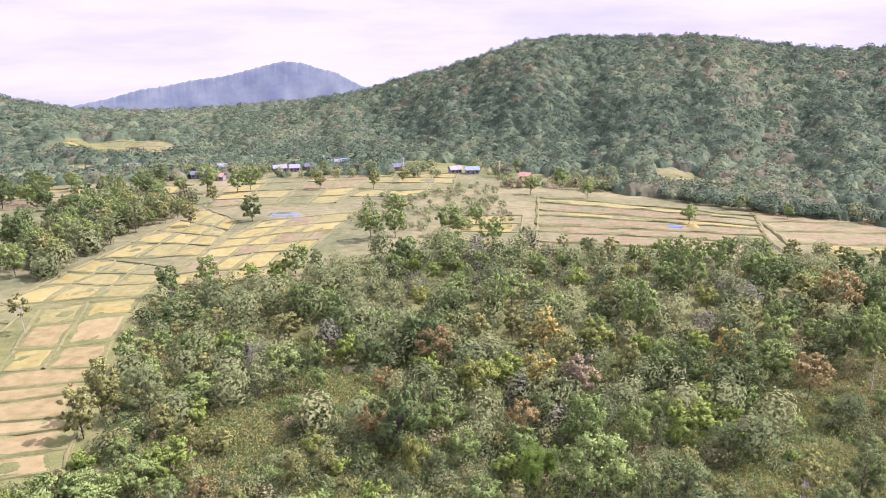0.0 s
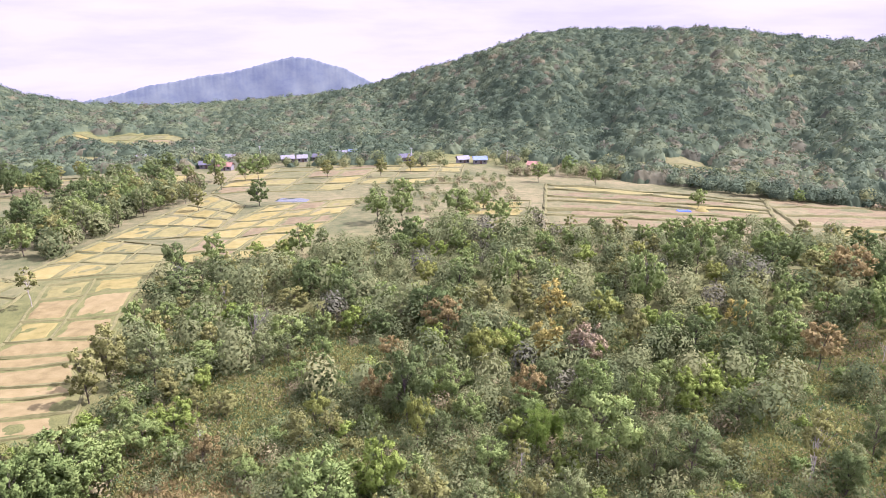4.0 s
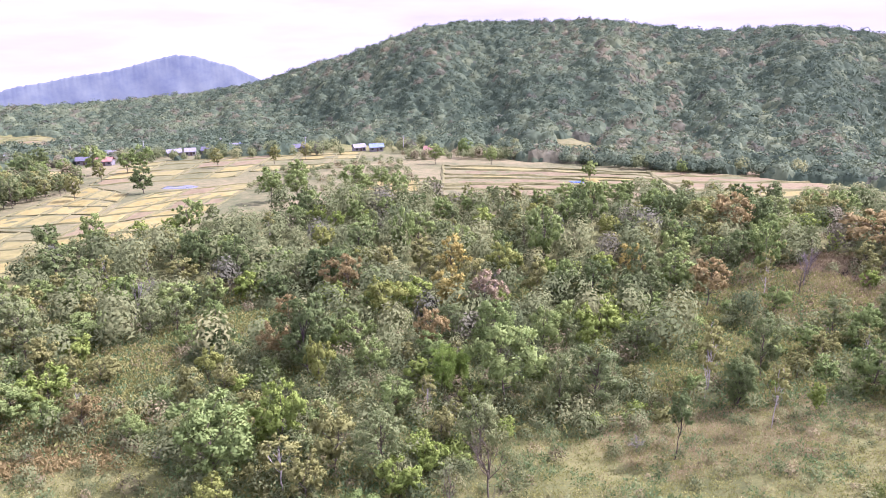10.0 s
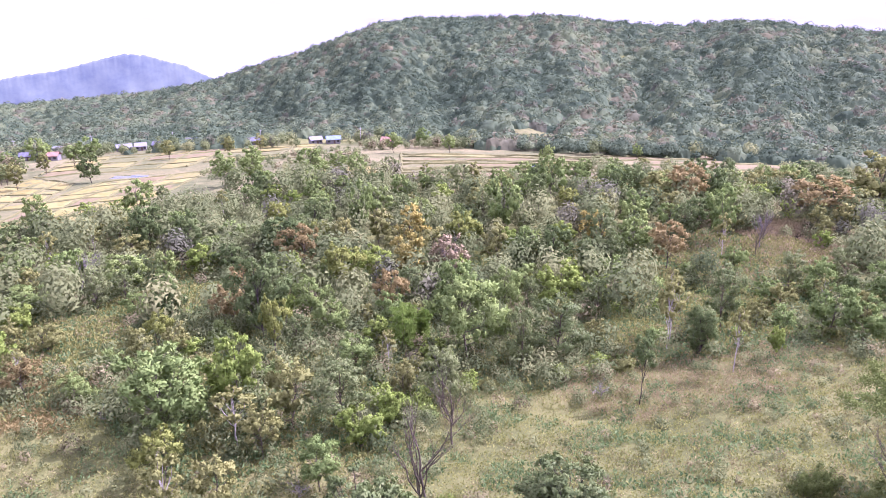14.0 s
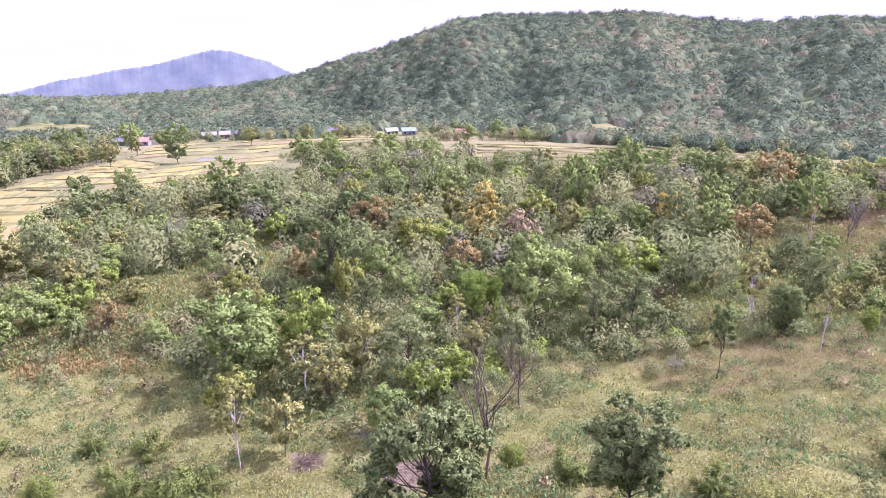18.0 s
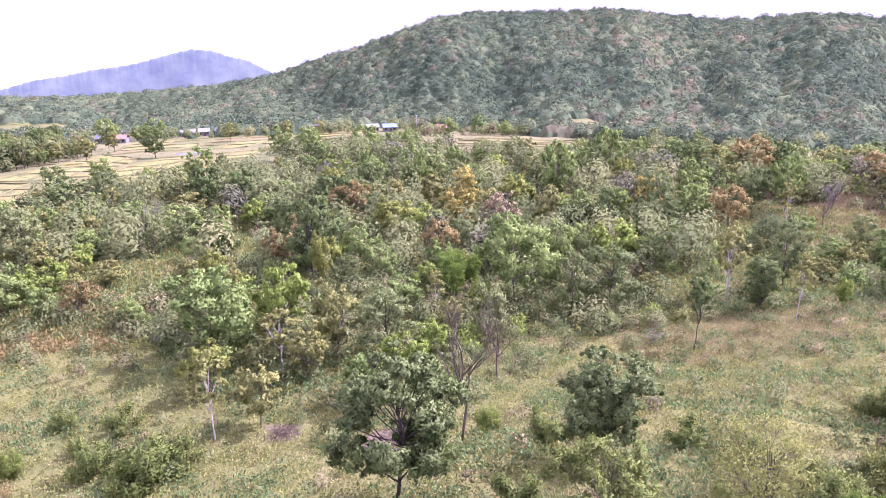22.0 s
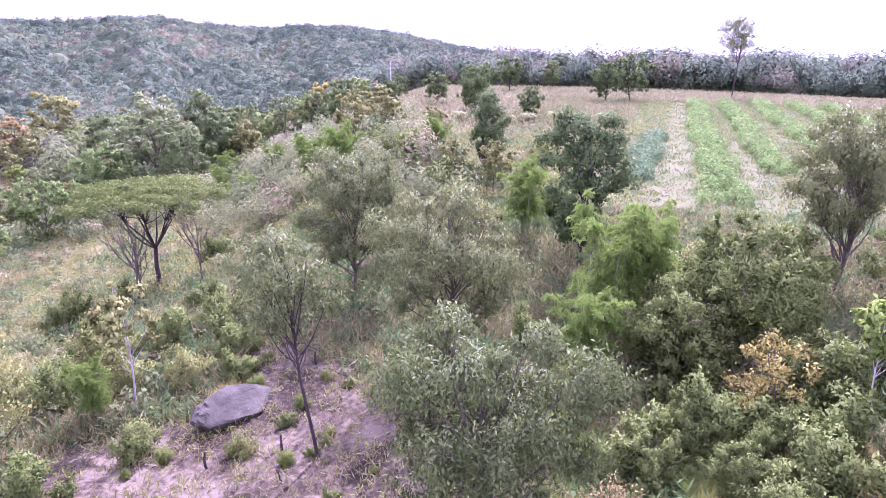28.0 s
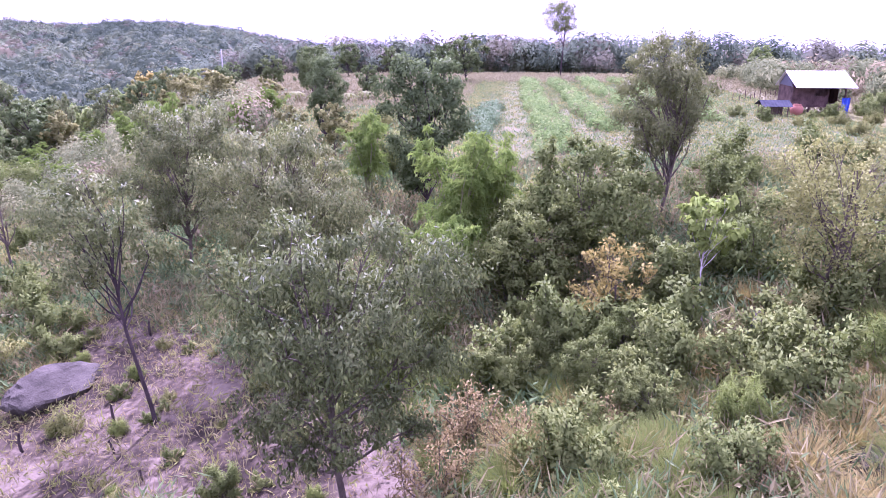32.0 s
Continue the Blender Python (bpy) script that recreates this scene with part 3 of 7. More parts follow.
def grass_mesh(name, seed, height, width, leaf, blades=90, bend=0.5):
    """A tussock of arching blades."""
    g = rng(seed)
    a, h = g.uniform(0, 6.283, blades), height * g.uniform(0.55, 1.0, blades)
    d = np.stack([np.cos(a), np.sin(a), 0 * a], -1)
    base = d * g.uniform(0, width * 0.25, blades)[:, None]
    reach = (width * 0.5 * g.uniform(0.2, 1.0, blades))[:, None]
    side = np.stack([-np.sin(a), np.cos(a), 0 * a], -1) * (0.008 + 0.005 * height)
    v, f = [], []
    for t in (0.0, 0.45, 0.8, 1.0):
        c = base + d * reach * t ** 1.8 + (0, 0, 1) * (h * (t - bend * 0.45 * t ** 3))[:, None]
        v += [c - side * (1.05 - t), c + side * (1.05 - t)]
    v = np.stack(v, 1)
    i = np.arange(blades)[:, None] * 8
    f = np.concatenate([i + (k, k + 1, k + 3, k + 2) for k in (0, 2, 4)])
    return mesh_of(name, v.reshape(-1, 3), f, leaf)


def stand(name, x, y, scale=1.0, turn=0.0, label="", category="tree", group="", sink=0.0, tilt=(0, 0)):
    """An Empty on the ground to carry a plant's parts."""
    ob = new(name)
    ob.matrix_world = pose(x, y, gz(x, y) - sink, tilt[0], tilt[1], turn) @ Matrix.Diagonal((scale, scale, scale, 1))
    ob.empty_display_size = 0.3
    return tagged(ob, label, category, group)


def plant_tree(name, meshes, x, y, scale=1.0, turn=0.0, label="", group="", tilt=(0, 0)):
    ob = stand(name, x, y, scale, turn, label, "tree", group, tilt=tilt)
    part("trunk", meshes[0], ob)
    if len(meshes) > 1 and meshes[1]:
        part("crown", meshes[1], ob)
    return ob


def plant_bush(name, me, x, y, scale=1.0, turn=0.0, label="", group="", category="bush"):
    """A low plant or loose thing on the ground; a pair of meshes gives stems and foliage as parts."""
    if isinstance(me, tuple):
        ob = stand(name, x, y, scale, turn, label, category, group, sink=0.05)
        part("woody_base", me[0], ob)
        part("foliage", me[1], ob)
        return ob
    ob = new(name, me)
    ob.matrix_world = pose(x, y, gz(x, y) - 0.05, 0, 0, turn) @ Matrix.Diagonal((scale, scale, scale, 1))
    return tagged(ob, label, category, group)


def umbrella_meshes(name, seed, height, width, leaf, bark):
    """A thin trunk that forks into a fan of limbs under a flat, layered canopy that droops at its rim."""
    g = rng(seed)
    fork = np.array([0.1, 0.06, height * 0.36])
    pieces = [tube(bent(g, (0, 0, -0.5), fork, 6, 0.03), np.linspace(0.17, 0.13, 6), 8)]
    for k in range(10):
        a, r = k * 0.628 + g.uniform(-0.2, 0.2), width * 0.5 * g.uniform(0.35, 0.75)
        end = np.array([math.cos(a) * r, math.sin(a) * r, height * 0.9 - 0.012 * r * r])
        limb = bent(g, fork, end, 6, 0.05)
        pieces.append(tube(limb, np.linspace(0.07, 0.03, 6), 6))
        for _ in range(8):
            q = end + g.normal(size=3) * (width * 0.1, width * 0.1, 0.15)
            pieces.append(tube(bent(g, limb[3], q, 4, 0.05), np.linspace(0.04, 0.012, 4), 4))
    ends, leaves = 520, 26000
    a, r = g.uniform(0, 6.283, ends), width * 0.5 * g.uniform(0, 1, ends) ** 0.5
    r = r * (1 + 0.16 * np.sin(a * 5) + 0.1 * np.sin(a * 9 + 1))
    knots = np.stack([np.cos(a) * r, np.sin(a) * r, height * 0.95 - 0.016 * r * r - np.abs(g.normal(0, 0.2, ends))], -1)
    knots = knots[np.sin(knots[:, 0] * 1.7) * np.sin(knots[:, 1] * 1.9) > -0.5]
    pick = g.integers(0, len(knots), leaves)
    p = knots[pick] + g.normal(size=(leaves, 3)) * (0.3, 0.3, 0.1)
    o = unit(g.normal(size=(leaves, 3)) * (1, 1, 0.3))
    v, f, nv = leaf_cards(p, o, g, 0.17, 0.085, 0.1, 0.5, unit(unit(p - knots[pick]) * 0.8 + (0, 0, 0.35)))
    return mesh_of(name + "_trunk", *merged(pieces), bark, smooth=True), mesh_of(name + "_crown", v, f, leaf, smooth=True, normals=nv)


# ---- fields ----
M_STRAW = rough_material("rice_stubble", (0.098, 0.087, 0.026), (0.158, 0.138, 0.042), scale=0.5, bump=0.5, c3=(0.195, 0.17, 0.058), random_shift=0.2)
M_STUBBLE = rough_material("tan_stubble", (0.098, 0.08, 0.031), (0.15, 0.122, 0.049), scale=0.5, bump=0.5, c3=(0.188, 0.155, 0.067), random_shift=0.15)
M_BUND = rough_material("grassy_bund", (0.09, 0.092, 0.034), (0.14, 0.132, 0.054), scale=0.8, bump=0.7)
M_TILLED = rough_material("tilled_earth", (0.092, 0.074, 0.037), (0.152, 0.125, 0.060), scale=0.4, bump=0.6, random_shift=0.15)
M_MEADOW = rough_material("meadow_green", (0.0612, 0.072, 0.0274), (0.126, 0.122, 0.0504), scale=0.3, bump=0.4, random_shift=0.2)
M_RIPE = rough_material("ripe_rice", (0.105, 0.100, 0.034), (0.168, 0.155, 0.054), scale=0.6, bump=0.5, random_shift=0.2)
M_WATER, n_w, l_w, b_w = material("pond_water")
b_w.inputs["Base Color"].default_value, b_w.inputs["Roughness"].default_value = (0.05, 0.06, 0.045, 1), 0.06


def patch_mesh(name, corners, mat, lift=0.10, cells=6, wob=0.0, seed=0):
    """A four-cornered piece of land that follows the ground, with turned-down edges."""
    g = rng(seed)
    (ax, ay), (bx, by), (cx, cy), (dx, dy) = corners
    u, v = np.meshgrid(np.linspace(0, 1, cells + 1), np.linspace(0, 1, cells + 1), indexing="ij")
    x = (ax * (1 - u) + bx * u) * (1 - v) + (dx * (1 - u) + cx * u) * v
    y = (ay * (1 - u) + by * u) * (1 - v) + (dy * (1 - u) + cy * u) * v
    edge = (u < 0.01) | (u > 0.99) | (v < 0.01) | (v > 0.99)
    if wob:
        x, y = x + g.normal(size=x.shape) * wob * edge, y + g.normal(size=x.shape) * wob * edge
    z = ground(x, y) + np.where(edge, -0.25, lift)
    n = cells + 1
    idx = np.arange(n * n).reshape(n, n)
    f = np.stack([idx[:-1, :-1], idx[1:, :-1], idx[1:, 1:], idx[:-1, 1:]], -1).reshape(-1, 4)
    me = mesh_of(name, np.stack([x, y, z], -1).reshape(-1, 3), f, mat, smooth=False)
    if me.polygons[0].normal.z < 0:
        me.flip_normals()
    return me


def bund_mesh(name, a, b, mat, wide=0.7, high=0.45, seed=0):
    """A low grassy bank from a to b."""
    g = rng(seed)
    a, b = np.array(a, float), np.array(b, float)
    n = max(3, int(np.linalg.norm(b - a) / 4))
    t = np.linspace(0, 1, n)[:, None]
    p = a + (b - a) * t + g.normal(size=(n, 2)) * 0.12
    d = unit(b - a)
    s = np.array([-d[1], d[0]])
    rows = []
    for o, h in ((-1, -0.2), (-0.55, 0.8), (0, 1.0), (0.55, 0.8), (1, -0.2)):
        q = p + s * wide * o * (1 + 0.2 * g.normal(size=(n, 1)))
        rows.append(np.c_[q, ground(q[:, 0], q[:, 1]) + high * h * (1 + 0.25 * g.normal(size=n))])
    v = np.array(rows)
    k = v.shape[0]
    idx = np.arange(k * n).reshape(k, n)
    f = np.stack([idx[:-1, :-1], idx[1:, :-1], idx[1:, 1:], idx[:-1, 1:]], -1).reshape(-1, 4)
    me = mesh_of(name, v.reshape(-1, 3), f, mat)
    if me.polygons[len(me.polygons) // 2].normal.z < 0:
        me.flip_normals()
    return me


def paddy(name, corners, nu, nv, mats, label, seed, bund=(0.4, 0.28)):
    """A field of plots inside four corners, parted by grassy banks."""
    g = rng(seed)
    c = [np.array(k, float) for k in corners]
    at = lambda u, v: (c[0] * (1 - u) + c[1] * u) * (1 - v) + (c[3] * (1 - u) + c[2] * u) * v
    ob = tagged(new(name), label, "field")
    us, vs = np.linspace(0, 1, nu + 1), np.linspace(0, 1, nv + 1)
    us[1:-1] += g.uniform(-0.2, 0.2, nu - 1) / nu
    vs[1:-1] += g.uniform(-0.2, 0.2, nv - 1) / nv
    for i in range(nu):
        for j in range(nv):
            q = [tuple(at(us[i + a], vs[j + b])) for a, b in ((0, 0), (1, 0), (1, 1), (0, 1))]
            part("plot", patch_mesh("plot", q, mats[g.integers(0, len(mats))], lift=0.06 + 0.06 * g.random(), seed=seed * 100 + i * 10 + j), ob)
    for k, u in enumerate(us):
        part("bund", bund_mesh("bund", at(u, 0), at(u, 1), M_BUND, *bund, seed=seed + k), ob)
    for k, v in enumerate(vs):
        part("bund", bund_mesh("bund", at(0, v), at(1, v), M_BUND, *bund, seed=seed + 50 + k), ob)
    return ob


S, T, Y, E_, G_ = M_STRAW, M_TILLED, M_RIPE, M_TILLED, M_MEADOW
paddy("rice_field", [(-78, 68), (-50, 77), (-62, 111), (-78, 108)], 1, 6, [M_STUBBLE], "harvested straw-coloured rice plots with low green banks", 1)
paddy("rice_field", [(-78, 108), (-62, 111), (-69, 148), (-88, 139)], 2, 3, [M_STUBBLE, S, Y], "straw-coloured rice plots between grassy banks", 2)
paddy("rice_field", [(-99, 142), (-69, 148), (-70, 169), (-96, 180)], 3, 3, [S, Y, G_], "yellow and straw stubble plots beside the trees", 3)
paddy("rice_field", [(-69, 154), (-42, 158), (-35, 211), (-66, 200)], 4, 4, [S, S, T], "pale harvested rice plots edged by shrubs", 4)
paddy("rice_field", [(-96, 180), (-67, 180), (-71, 229), (-92, 258)], 3, 4, [S, S, Y], "long straw-coloured plots up to the village", 5)
paddy("rice_field", [(-66, 200), (-35, 211), (-32, 241), (-63, 229)], 3, 2, [Y, S, T], "yellow and tan rice plots before the pond", 6)
paddy("rice_field", [(-94, 262), (-43, 264), (-37, 358), (-106, 342)], 4, 4, [S, Y, G_, T], "green and straw rice plots before the village houses", 7, (0.5, 0.35))
paddy("rice_field", [(-39, 280), (2, 280), (6, 360), (-38, 365)], 3, 4, [Y, G_, G_, S], "green and yellow plots below the village", 8, (0.5, 0.35))
paddy("tilled_terrace", [(25, 193), (95, 183), (101, 211), (30, 217)], 1, 2, [T], "brown tilled terrace strips behind the wood", 9, (0.9, 0.6))
paddy("tilled_terrace", [(30, 219), (101, 211), (114, 247), (38, 278)], 1, 4, [S, T, Y], "tan and brown terrace strips with dark hedged banks", 10, (0.9, 0.6))
paddy("tilled_terrace", [(100, 186), (173, 198), (194, 267), (115, 253)], 1, 4, [T, T, S], "reddish brown terrace strips with green banks", 11, (0.9, 0.6))
paddy("tilled_terrace", [(0, 206), (23, 206), (27, 235), (2, 234)], 1, 2, [T, S], "small brown plots among shrubs", 12)
paddy("fallow_field", [(-125, 114), (-92, 124), (-83, 87), (-100, 78)], 1, 1, [T], "bare brown fallow field with scattered trees", 13)
paddy("rice_field", [(-211, 153), (-128, 172), (-179, 256), (-291, 230)], 3, 3, [Y, S, S], "wide yellow rice field in the valley", 14, (0.6, 0.35))
paddy("green_field", [(64, 319), (93, 316), (100, 336), (73, 347)], 1, 2, [G_], "small green field at the foot of the hill", 15)
paddy("dry_field", [(101, 315), (125, 321), (134, 381), (104, 377)], 1, 3, [G_, M_STUBBLE], "dry grass clearing at the foot of the hill", 16)
paddy("rice_field", [(-192, 277), (-118, 274), (-121, 330), (-226, 341)], 3, 2, [S, T], "pale stubble fields among trees", 17, (0.6, 0.35))
paddy("dry_field", [(-294, 502), (-206, 508), (-210, 560), (-288, 556)], 2, 3, [S, T, G_], "pale dry fields on the far slope of the valley", 19, (0.6, 0.35))
paddy("rice_field", [(-250, 408), (-198, 412), (-200, 448), (-246, 446)], 2, 2, [S, Y], "pale stubble strip among the far valley trees", 20, (0.6, 0.35))
paddy("rice_field", [(-420, 320), (-330, 300), (-310, 390), (-400, 410)], 3, 3, [Y, S, T], "wide pale fields at the foot of the far hill", 21, (0.6, 0.35))
paddy("rice_field", [(-106, 124), (-89, 120), (-90, 139), (-101, 144)], 2, 2, [Y, G_], "yellow-green rice plots beside the fallow field", 18)
tagged(new("pond", patch_mesh("pond", [(-65, 236), (-49, 232), (-51, 243), (-64, 248)], M_WATER, lift=0.2, wob=0.6)), "small still pond beside a dark round tree", "pond", kind="structure")


# ---- the forest on the hills ----
def crowns(name, label, x, y, size, k, seed, mats, dry=0.0, card=(0.12, 0.26), tall=0.62, category="forest", low=0.45, lift=0.5, body=False, patches=0.0):
    """Crowns of a wood, each a knot of leaf clumps; one joined object."""
    g = rng(seed)
    n = len(x)
    z = ground(x, y)
    s = size * (np.clip(np.exp(g.normal(0, 0.3, n)), 0.5, 1.8) if body else g.uniform(0.55, 1.35, n))
    # broad drifts of lighter and darker, greener and drier wood
    drift = np.sin(x * 0.021 + 1.5 * np.sin(y * 0.013)) * np.sin(y * 0.017 + 2 + 1.2 * np.sin(x * 0.015)) + 0.5 * np.sin(x * 0.06 + y * 0.045) * np.sin(y * 0.07 - x * 0.03)
    d = unit(g.normal(size=(n, k, 3)))
    d[..., 2] = np.abs(d[..., 2]) * 1.1 - low
    knots = unit(g.normal(size=(n, 7, 3)))
    pick = g.integers(0, 7, (n, k))
    d2 = d + 0.75 * np.take_along_axis(knots, pick[..., None], 1)
    reach = g.uniform(0.8 if body else 0.55, 1.05, (n, k, 1))
    q = np.stack([x, y, z], -1)[:, None] + unit(d2) * (s[:, None, None] * (0.5, 0.5, tall)) * reach + np.stack([0 * s, 0 * s, s * lift], -1)[:, None]
    q[..., 2] = np.maximum(q[..., 2], z[:, None] + 0.1)
    q, d = q.reshape(-1, 3), unit(d2).reshape(-1, 3)
    m = len(q)
    side = unit(np.cross(d, unit(g.normal(size=(m, 3)))))
    up = np.cross(d, side)
    w = np.repeat(s, k)[:, None] * g.uniform(*card, (m, 1))
    a = g.uniform(0, 0.6, (m, 1))
    v = np.stack([q + side * w, q + up * w * (0.6 + a) - d * w * 0.35, q - side * w * (0.7 + a) - d * w * 0.3], 1).reshape(-1, 3)
    f = np.arange(m * 3).reshape(-1, 3)
    # every crown a tone of its own, some of them turning
    tone = np.repeat(np.clip(g.normal(0.45, 0.22 if body else 0.22, n) + patches * drift, 0, 1), k) + g.normal(0, 0.12 if body else 0.055, m)
    turn = np.repeat(g.random(n) < dry * (1 + 4 * patches * drift), k)
    soft = unit(d * (1.0 if body else 0.75) + g.normal(size=d.shape) * 0.25 + (0, 0, 0.2 if body else 0.7))
    normal = np.repeat(soft, 3, axis=0)
    if body:
        bv, bf, bn, bt, bd = canopy(x, y, s, s * (tall + lift) * 0.93, tone[::k], turn[::k])
        f = np.concatenate([f, bf + len(v)])
        v, normal = np.concatenate([v, bv]), np.concatenate([normal, bn])
        tone, turn = np.concatenate([tone, bt]), np.concatenate([turn, bd])
    me = mesh_of(name, v, f, mats, turn.astype(int), smooth=True, normals=normal)
    me.attributes.new("tone", "FLOAT", "FACE").data.foreach_set("value", np.clip(tone, 0, 1).astype(np.float32))
    return tagged(new(name, me), label, category, kind="stuff")


HOUSES = [(-92, 381), (-83, 378), (-75, 384), (-66, 405), (-60, 413), (-26, 378), (5, 364), (14, 362), (39, 334), (-128, 395), (-130, 359), (-116, 347), (-188, 414)]


def clear_of_houses(x, y):
    """No tree on a house nor on the open ground below it."""
    ok = np.ones(len(x), bool)
    for a, b in HOUSES:
        d = math.hypot(a, b)
        along, across = (x * a + y * b) / d - d, (x * b - y * a) / d
        ok &= ~((along > -22) & (along < 5) & (np.abs(across) < 5))
    return ok


def hill_forest(name, label, bearings, r0, past, count, size, k, seed, dry=0.0, **more):
    """Crowns from the foot of the hills to just past their crest."""
    g = rng(seed)
    deg = g.uniform(*bearings, count)
    b = np.radians(deg)
    lo, hi = np.interp(deg, *np.array(FOOT).T) + r0, np.interp(deg, *np.array(CREST_AT).T) + past
    r = np.sqrt(g.uniform(0, 1, count) * (hi ** 2 - lo ** 2) + lo ** 2)
    x, y = -np.sin(b) * r, np.cos(b) * r
    keep = (np.sin(x * 0.035 + 2) * np.sin(y * 0.03) < 0.86) | (r > 420)
    for x0, x1, y0, y1 in ((-300, -200, 498, 566), (-252, -196, 405, 452), (62, 96, 312, 346), (101, 128, 314, 352), (-240, -110, 270, 356), (-106, 8, 250, 338)):
        keep &= ~((x > x0) & (x < x1) & (y > y0) & (y < y1))
    keep &= clear_of_houses(x, y)
    x, y = x[keep], y[keep]
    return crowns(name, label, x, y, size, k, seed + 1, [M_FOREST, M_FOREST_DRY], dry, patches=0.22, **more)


def canopy(x, y, s, top, tone, turn):
    """The closed roof of a forest: one bumpy sheet over the crowns at x, y of size s and height top, with each crown's tone."""
    r, b = np.hypot(x, y), np.degrees(np.arctan2(-x, y))
    dr, db = 1.7, 0.18
    r0, b0 = r.min() - 8, b.min() - 1.2
    nr, nb = int((r.max() + 8 - r0) / dr) + 1, int((b.max() + 1.2 - b0) / db) + 1
    rr, bb = np.meshgrid(r0 + dr * np.arange(nr), np.radians(b0 + db * np.arange(nb)), indexing="ij")
    gx, gy = -np.sin(bb) * rr, np.cos(bb) * rr
    high, owner = np.full((nr, nb), -1.5), np.zeros((nr, nb), int)
    ci, cj = np.round((r - r0) / dr).astype(int), np.round((b - b0) / db).astype(int)
    best = []
    for di in range(-4, 5):
        for dj in range(-4, 5):
            i, j = np.clip(ci + di, 0, nr - 1), np.clip(cj + dj, 0, nb - 1)
            d = np.hypot(gx[i, j] - x, gy[i, j] - y) / (0.64 * s)
            h = np.where(d < 1, top * (0.2 + 0.5 * np.sqrt(np.clip(1 - d * d, 0, 1))), np.where(d < 1.25, top * 0.22, -1.5))
            np.maximum.at(high, (i, j), h)
            best.append((i, j, h))
    for i, j, h in best:
        own = h >= high[i, j] - 1e-9
        owner[i[own], j[own]] = np.flatnonzero(own)
    g = rng(len(x))
    high = np.where(high > 0, high + g.normal(0, 0.35, high.shape), high)
    v = np.stack([gx + g.normal(0, 0.3, gx.shape), gy + g.normal(0, 0.3, gx.shape), ground(gx, gy) + high], -1)
    idx = np.arange(nr * nb).reshape(nr, nb)
    f = np.stack([idx[:-1, :-1], idx[:-1, 1:], idx[1:, 1:], idx[1:, :-1]], -1).reshape(-1, 4)
    f = f[(high.ravel()[f] > 0).any(1)]
    f = np.concatenate([f[:, (0, 2, 1)], f[:, (0, 3, 2)]])
    z = v[..., 2]
    slope = unit(np.stack([-np.gradient(z, axis=0) / dr, -np.gradient(z, axis=1) / (np.radians(db) * rr), np.full(z.shape, 0.8)], -1))
    out, left = np.stack([-np.sin(bb), np.cos(bb), 0 * bb], -1), np.stack([-np.cos(bb), -np.sin(bb), 0 * bb], -1)
    normal = unit(out * slope[..., :1] + left * slope[..., 1:2] + slope[..., 2:] * (0, 0, 1.0) + g.normal(size=v.shape) * 0.05)
    o = owner.ravel()[f[:, 0]]
    return v.reshape(-1, 3), f, normal.reshape(-1, 3), tone[o], turn[o]


def forest_material(name, stops, through_light=0.3):
    m, n, l, b = material(name)
    att = n.new("ShaderNodeAttribute")
    att.attribute_name = "tone"
    r = ramp_node(n, stops)
    co, mott, add = n.new("ShaderNodeTexCoord"), n.new("ShaderNodeTexNoise"), n.new("ShaderNodeMath")
    mott.inputs["Scale"].default_value, mott.inputs["Detail"].default_value, mott.inputs["Roughness"].default_value = 0.7, 4.0, 0.7
    l.new(co.outputs["Object"], mott.inputs["Vector"])
    add.operation, add.inputs[1].default_value = "MULTIPLY_ADD", 0.7
    half = n.new("ShaderNodeMath")
    half.operation, half.inputs[1].default_value = "SUBTRACT", 0.35
    l.new(att.outputs["Fac"], half.inputs[0])
    l.new(mott.outputs["Fac"], add.inputs[0])
    l.new(half.outputs[0], add.inputs[2])
    l.new(add.outputs[0], r.inputs[0])
    l.new(r.outputs[0], b.inputs["Base Color"])
    b.inputs["Roughness"].default_value, b.inputs["Specular IOR Level"].default_value = 0.85, 0.06
    tr, mix = n.new("ShaderNodeBsdfTranslucent"), n.new("ShaderNodeMixShader")
    l.new(r.outputs[0], tr.inputs[0])
    mix.inputs[0].default_value = through_light
    l.new(b.outputs[0], mix.inputs[1])
    l.new(tr.outputs[0], mix.inputs[2])
    l.new(mix.outputs[0], n["Material Output"].inputs[0])
    return m


# green kept cooler than the near thicket, some distance haze mixed into the colour
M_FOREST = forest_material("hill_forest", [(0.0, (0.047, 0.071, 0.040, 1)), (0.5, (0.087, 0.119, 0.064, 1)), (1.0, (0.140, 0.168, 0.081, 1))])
M_FOREST_DRY = forest_material("hill_forest_dry", [(0.0, (0.066, 0.074, 0.048, 1)), (0.5, (0.112, 0.115, 0.068, 1)), (1.0, (0.172, 0.16, 0.086, 1))])
M_THICKET = forest_material("thicket", [(0.0, (0.075, 0.10, 0.038, 1)), (0.5, (0.15, 0.175, 0.068, 1)), (1.0, (0.225, 0.235, 0.095, 1))], 0.4)
M_THICKET_DRY = forest_material("thicket_dry", [(0.0, (0.10, 0.09, 0.046, 1)), (0.5, (0.178, 0.158, 0.076, 1)), (1.0, (0.26, 0.23, 0.112, 1))], 0.3)
HILL = dict(card=(0.065, 0.14), body=True, tall=0.45, lift=0.5, low=0.42)
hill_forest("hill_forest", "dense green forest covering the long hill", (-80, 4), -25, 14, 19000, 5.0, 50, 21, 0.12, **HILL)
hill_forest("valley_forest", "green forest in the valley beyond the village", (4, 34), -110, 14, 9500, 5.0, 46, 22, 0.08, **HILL)
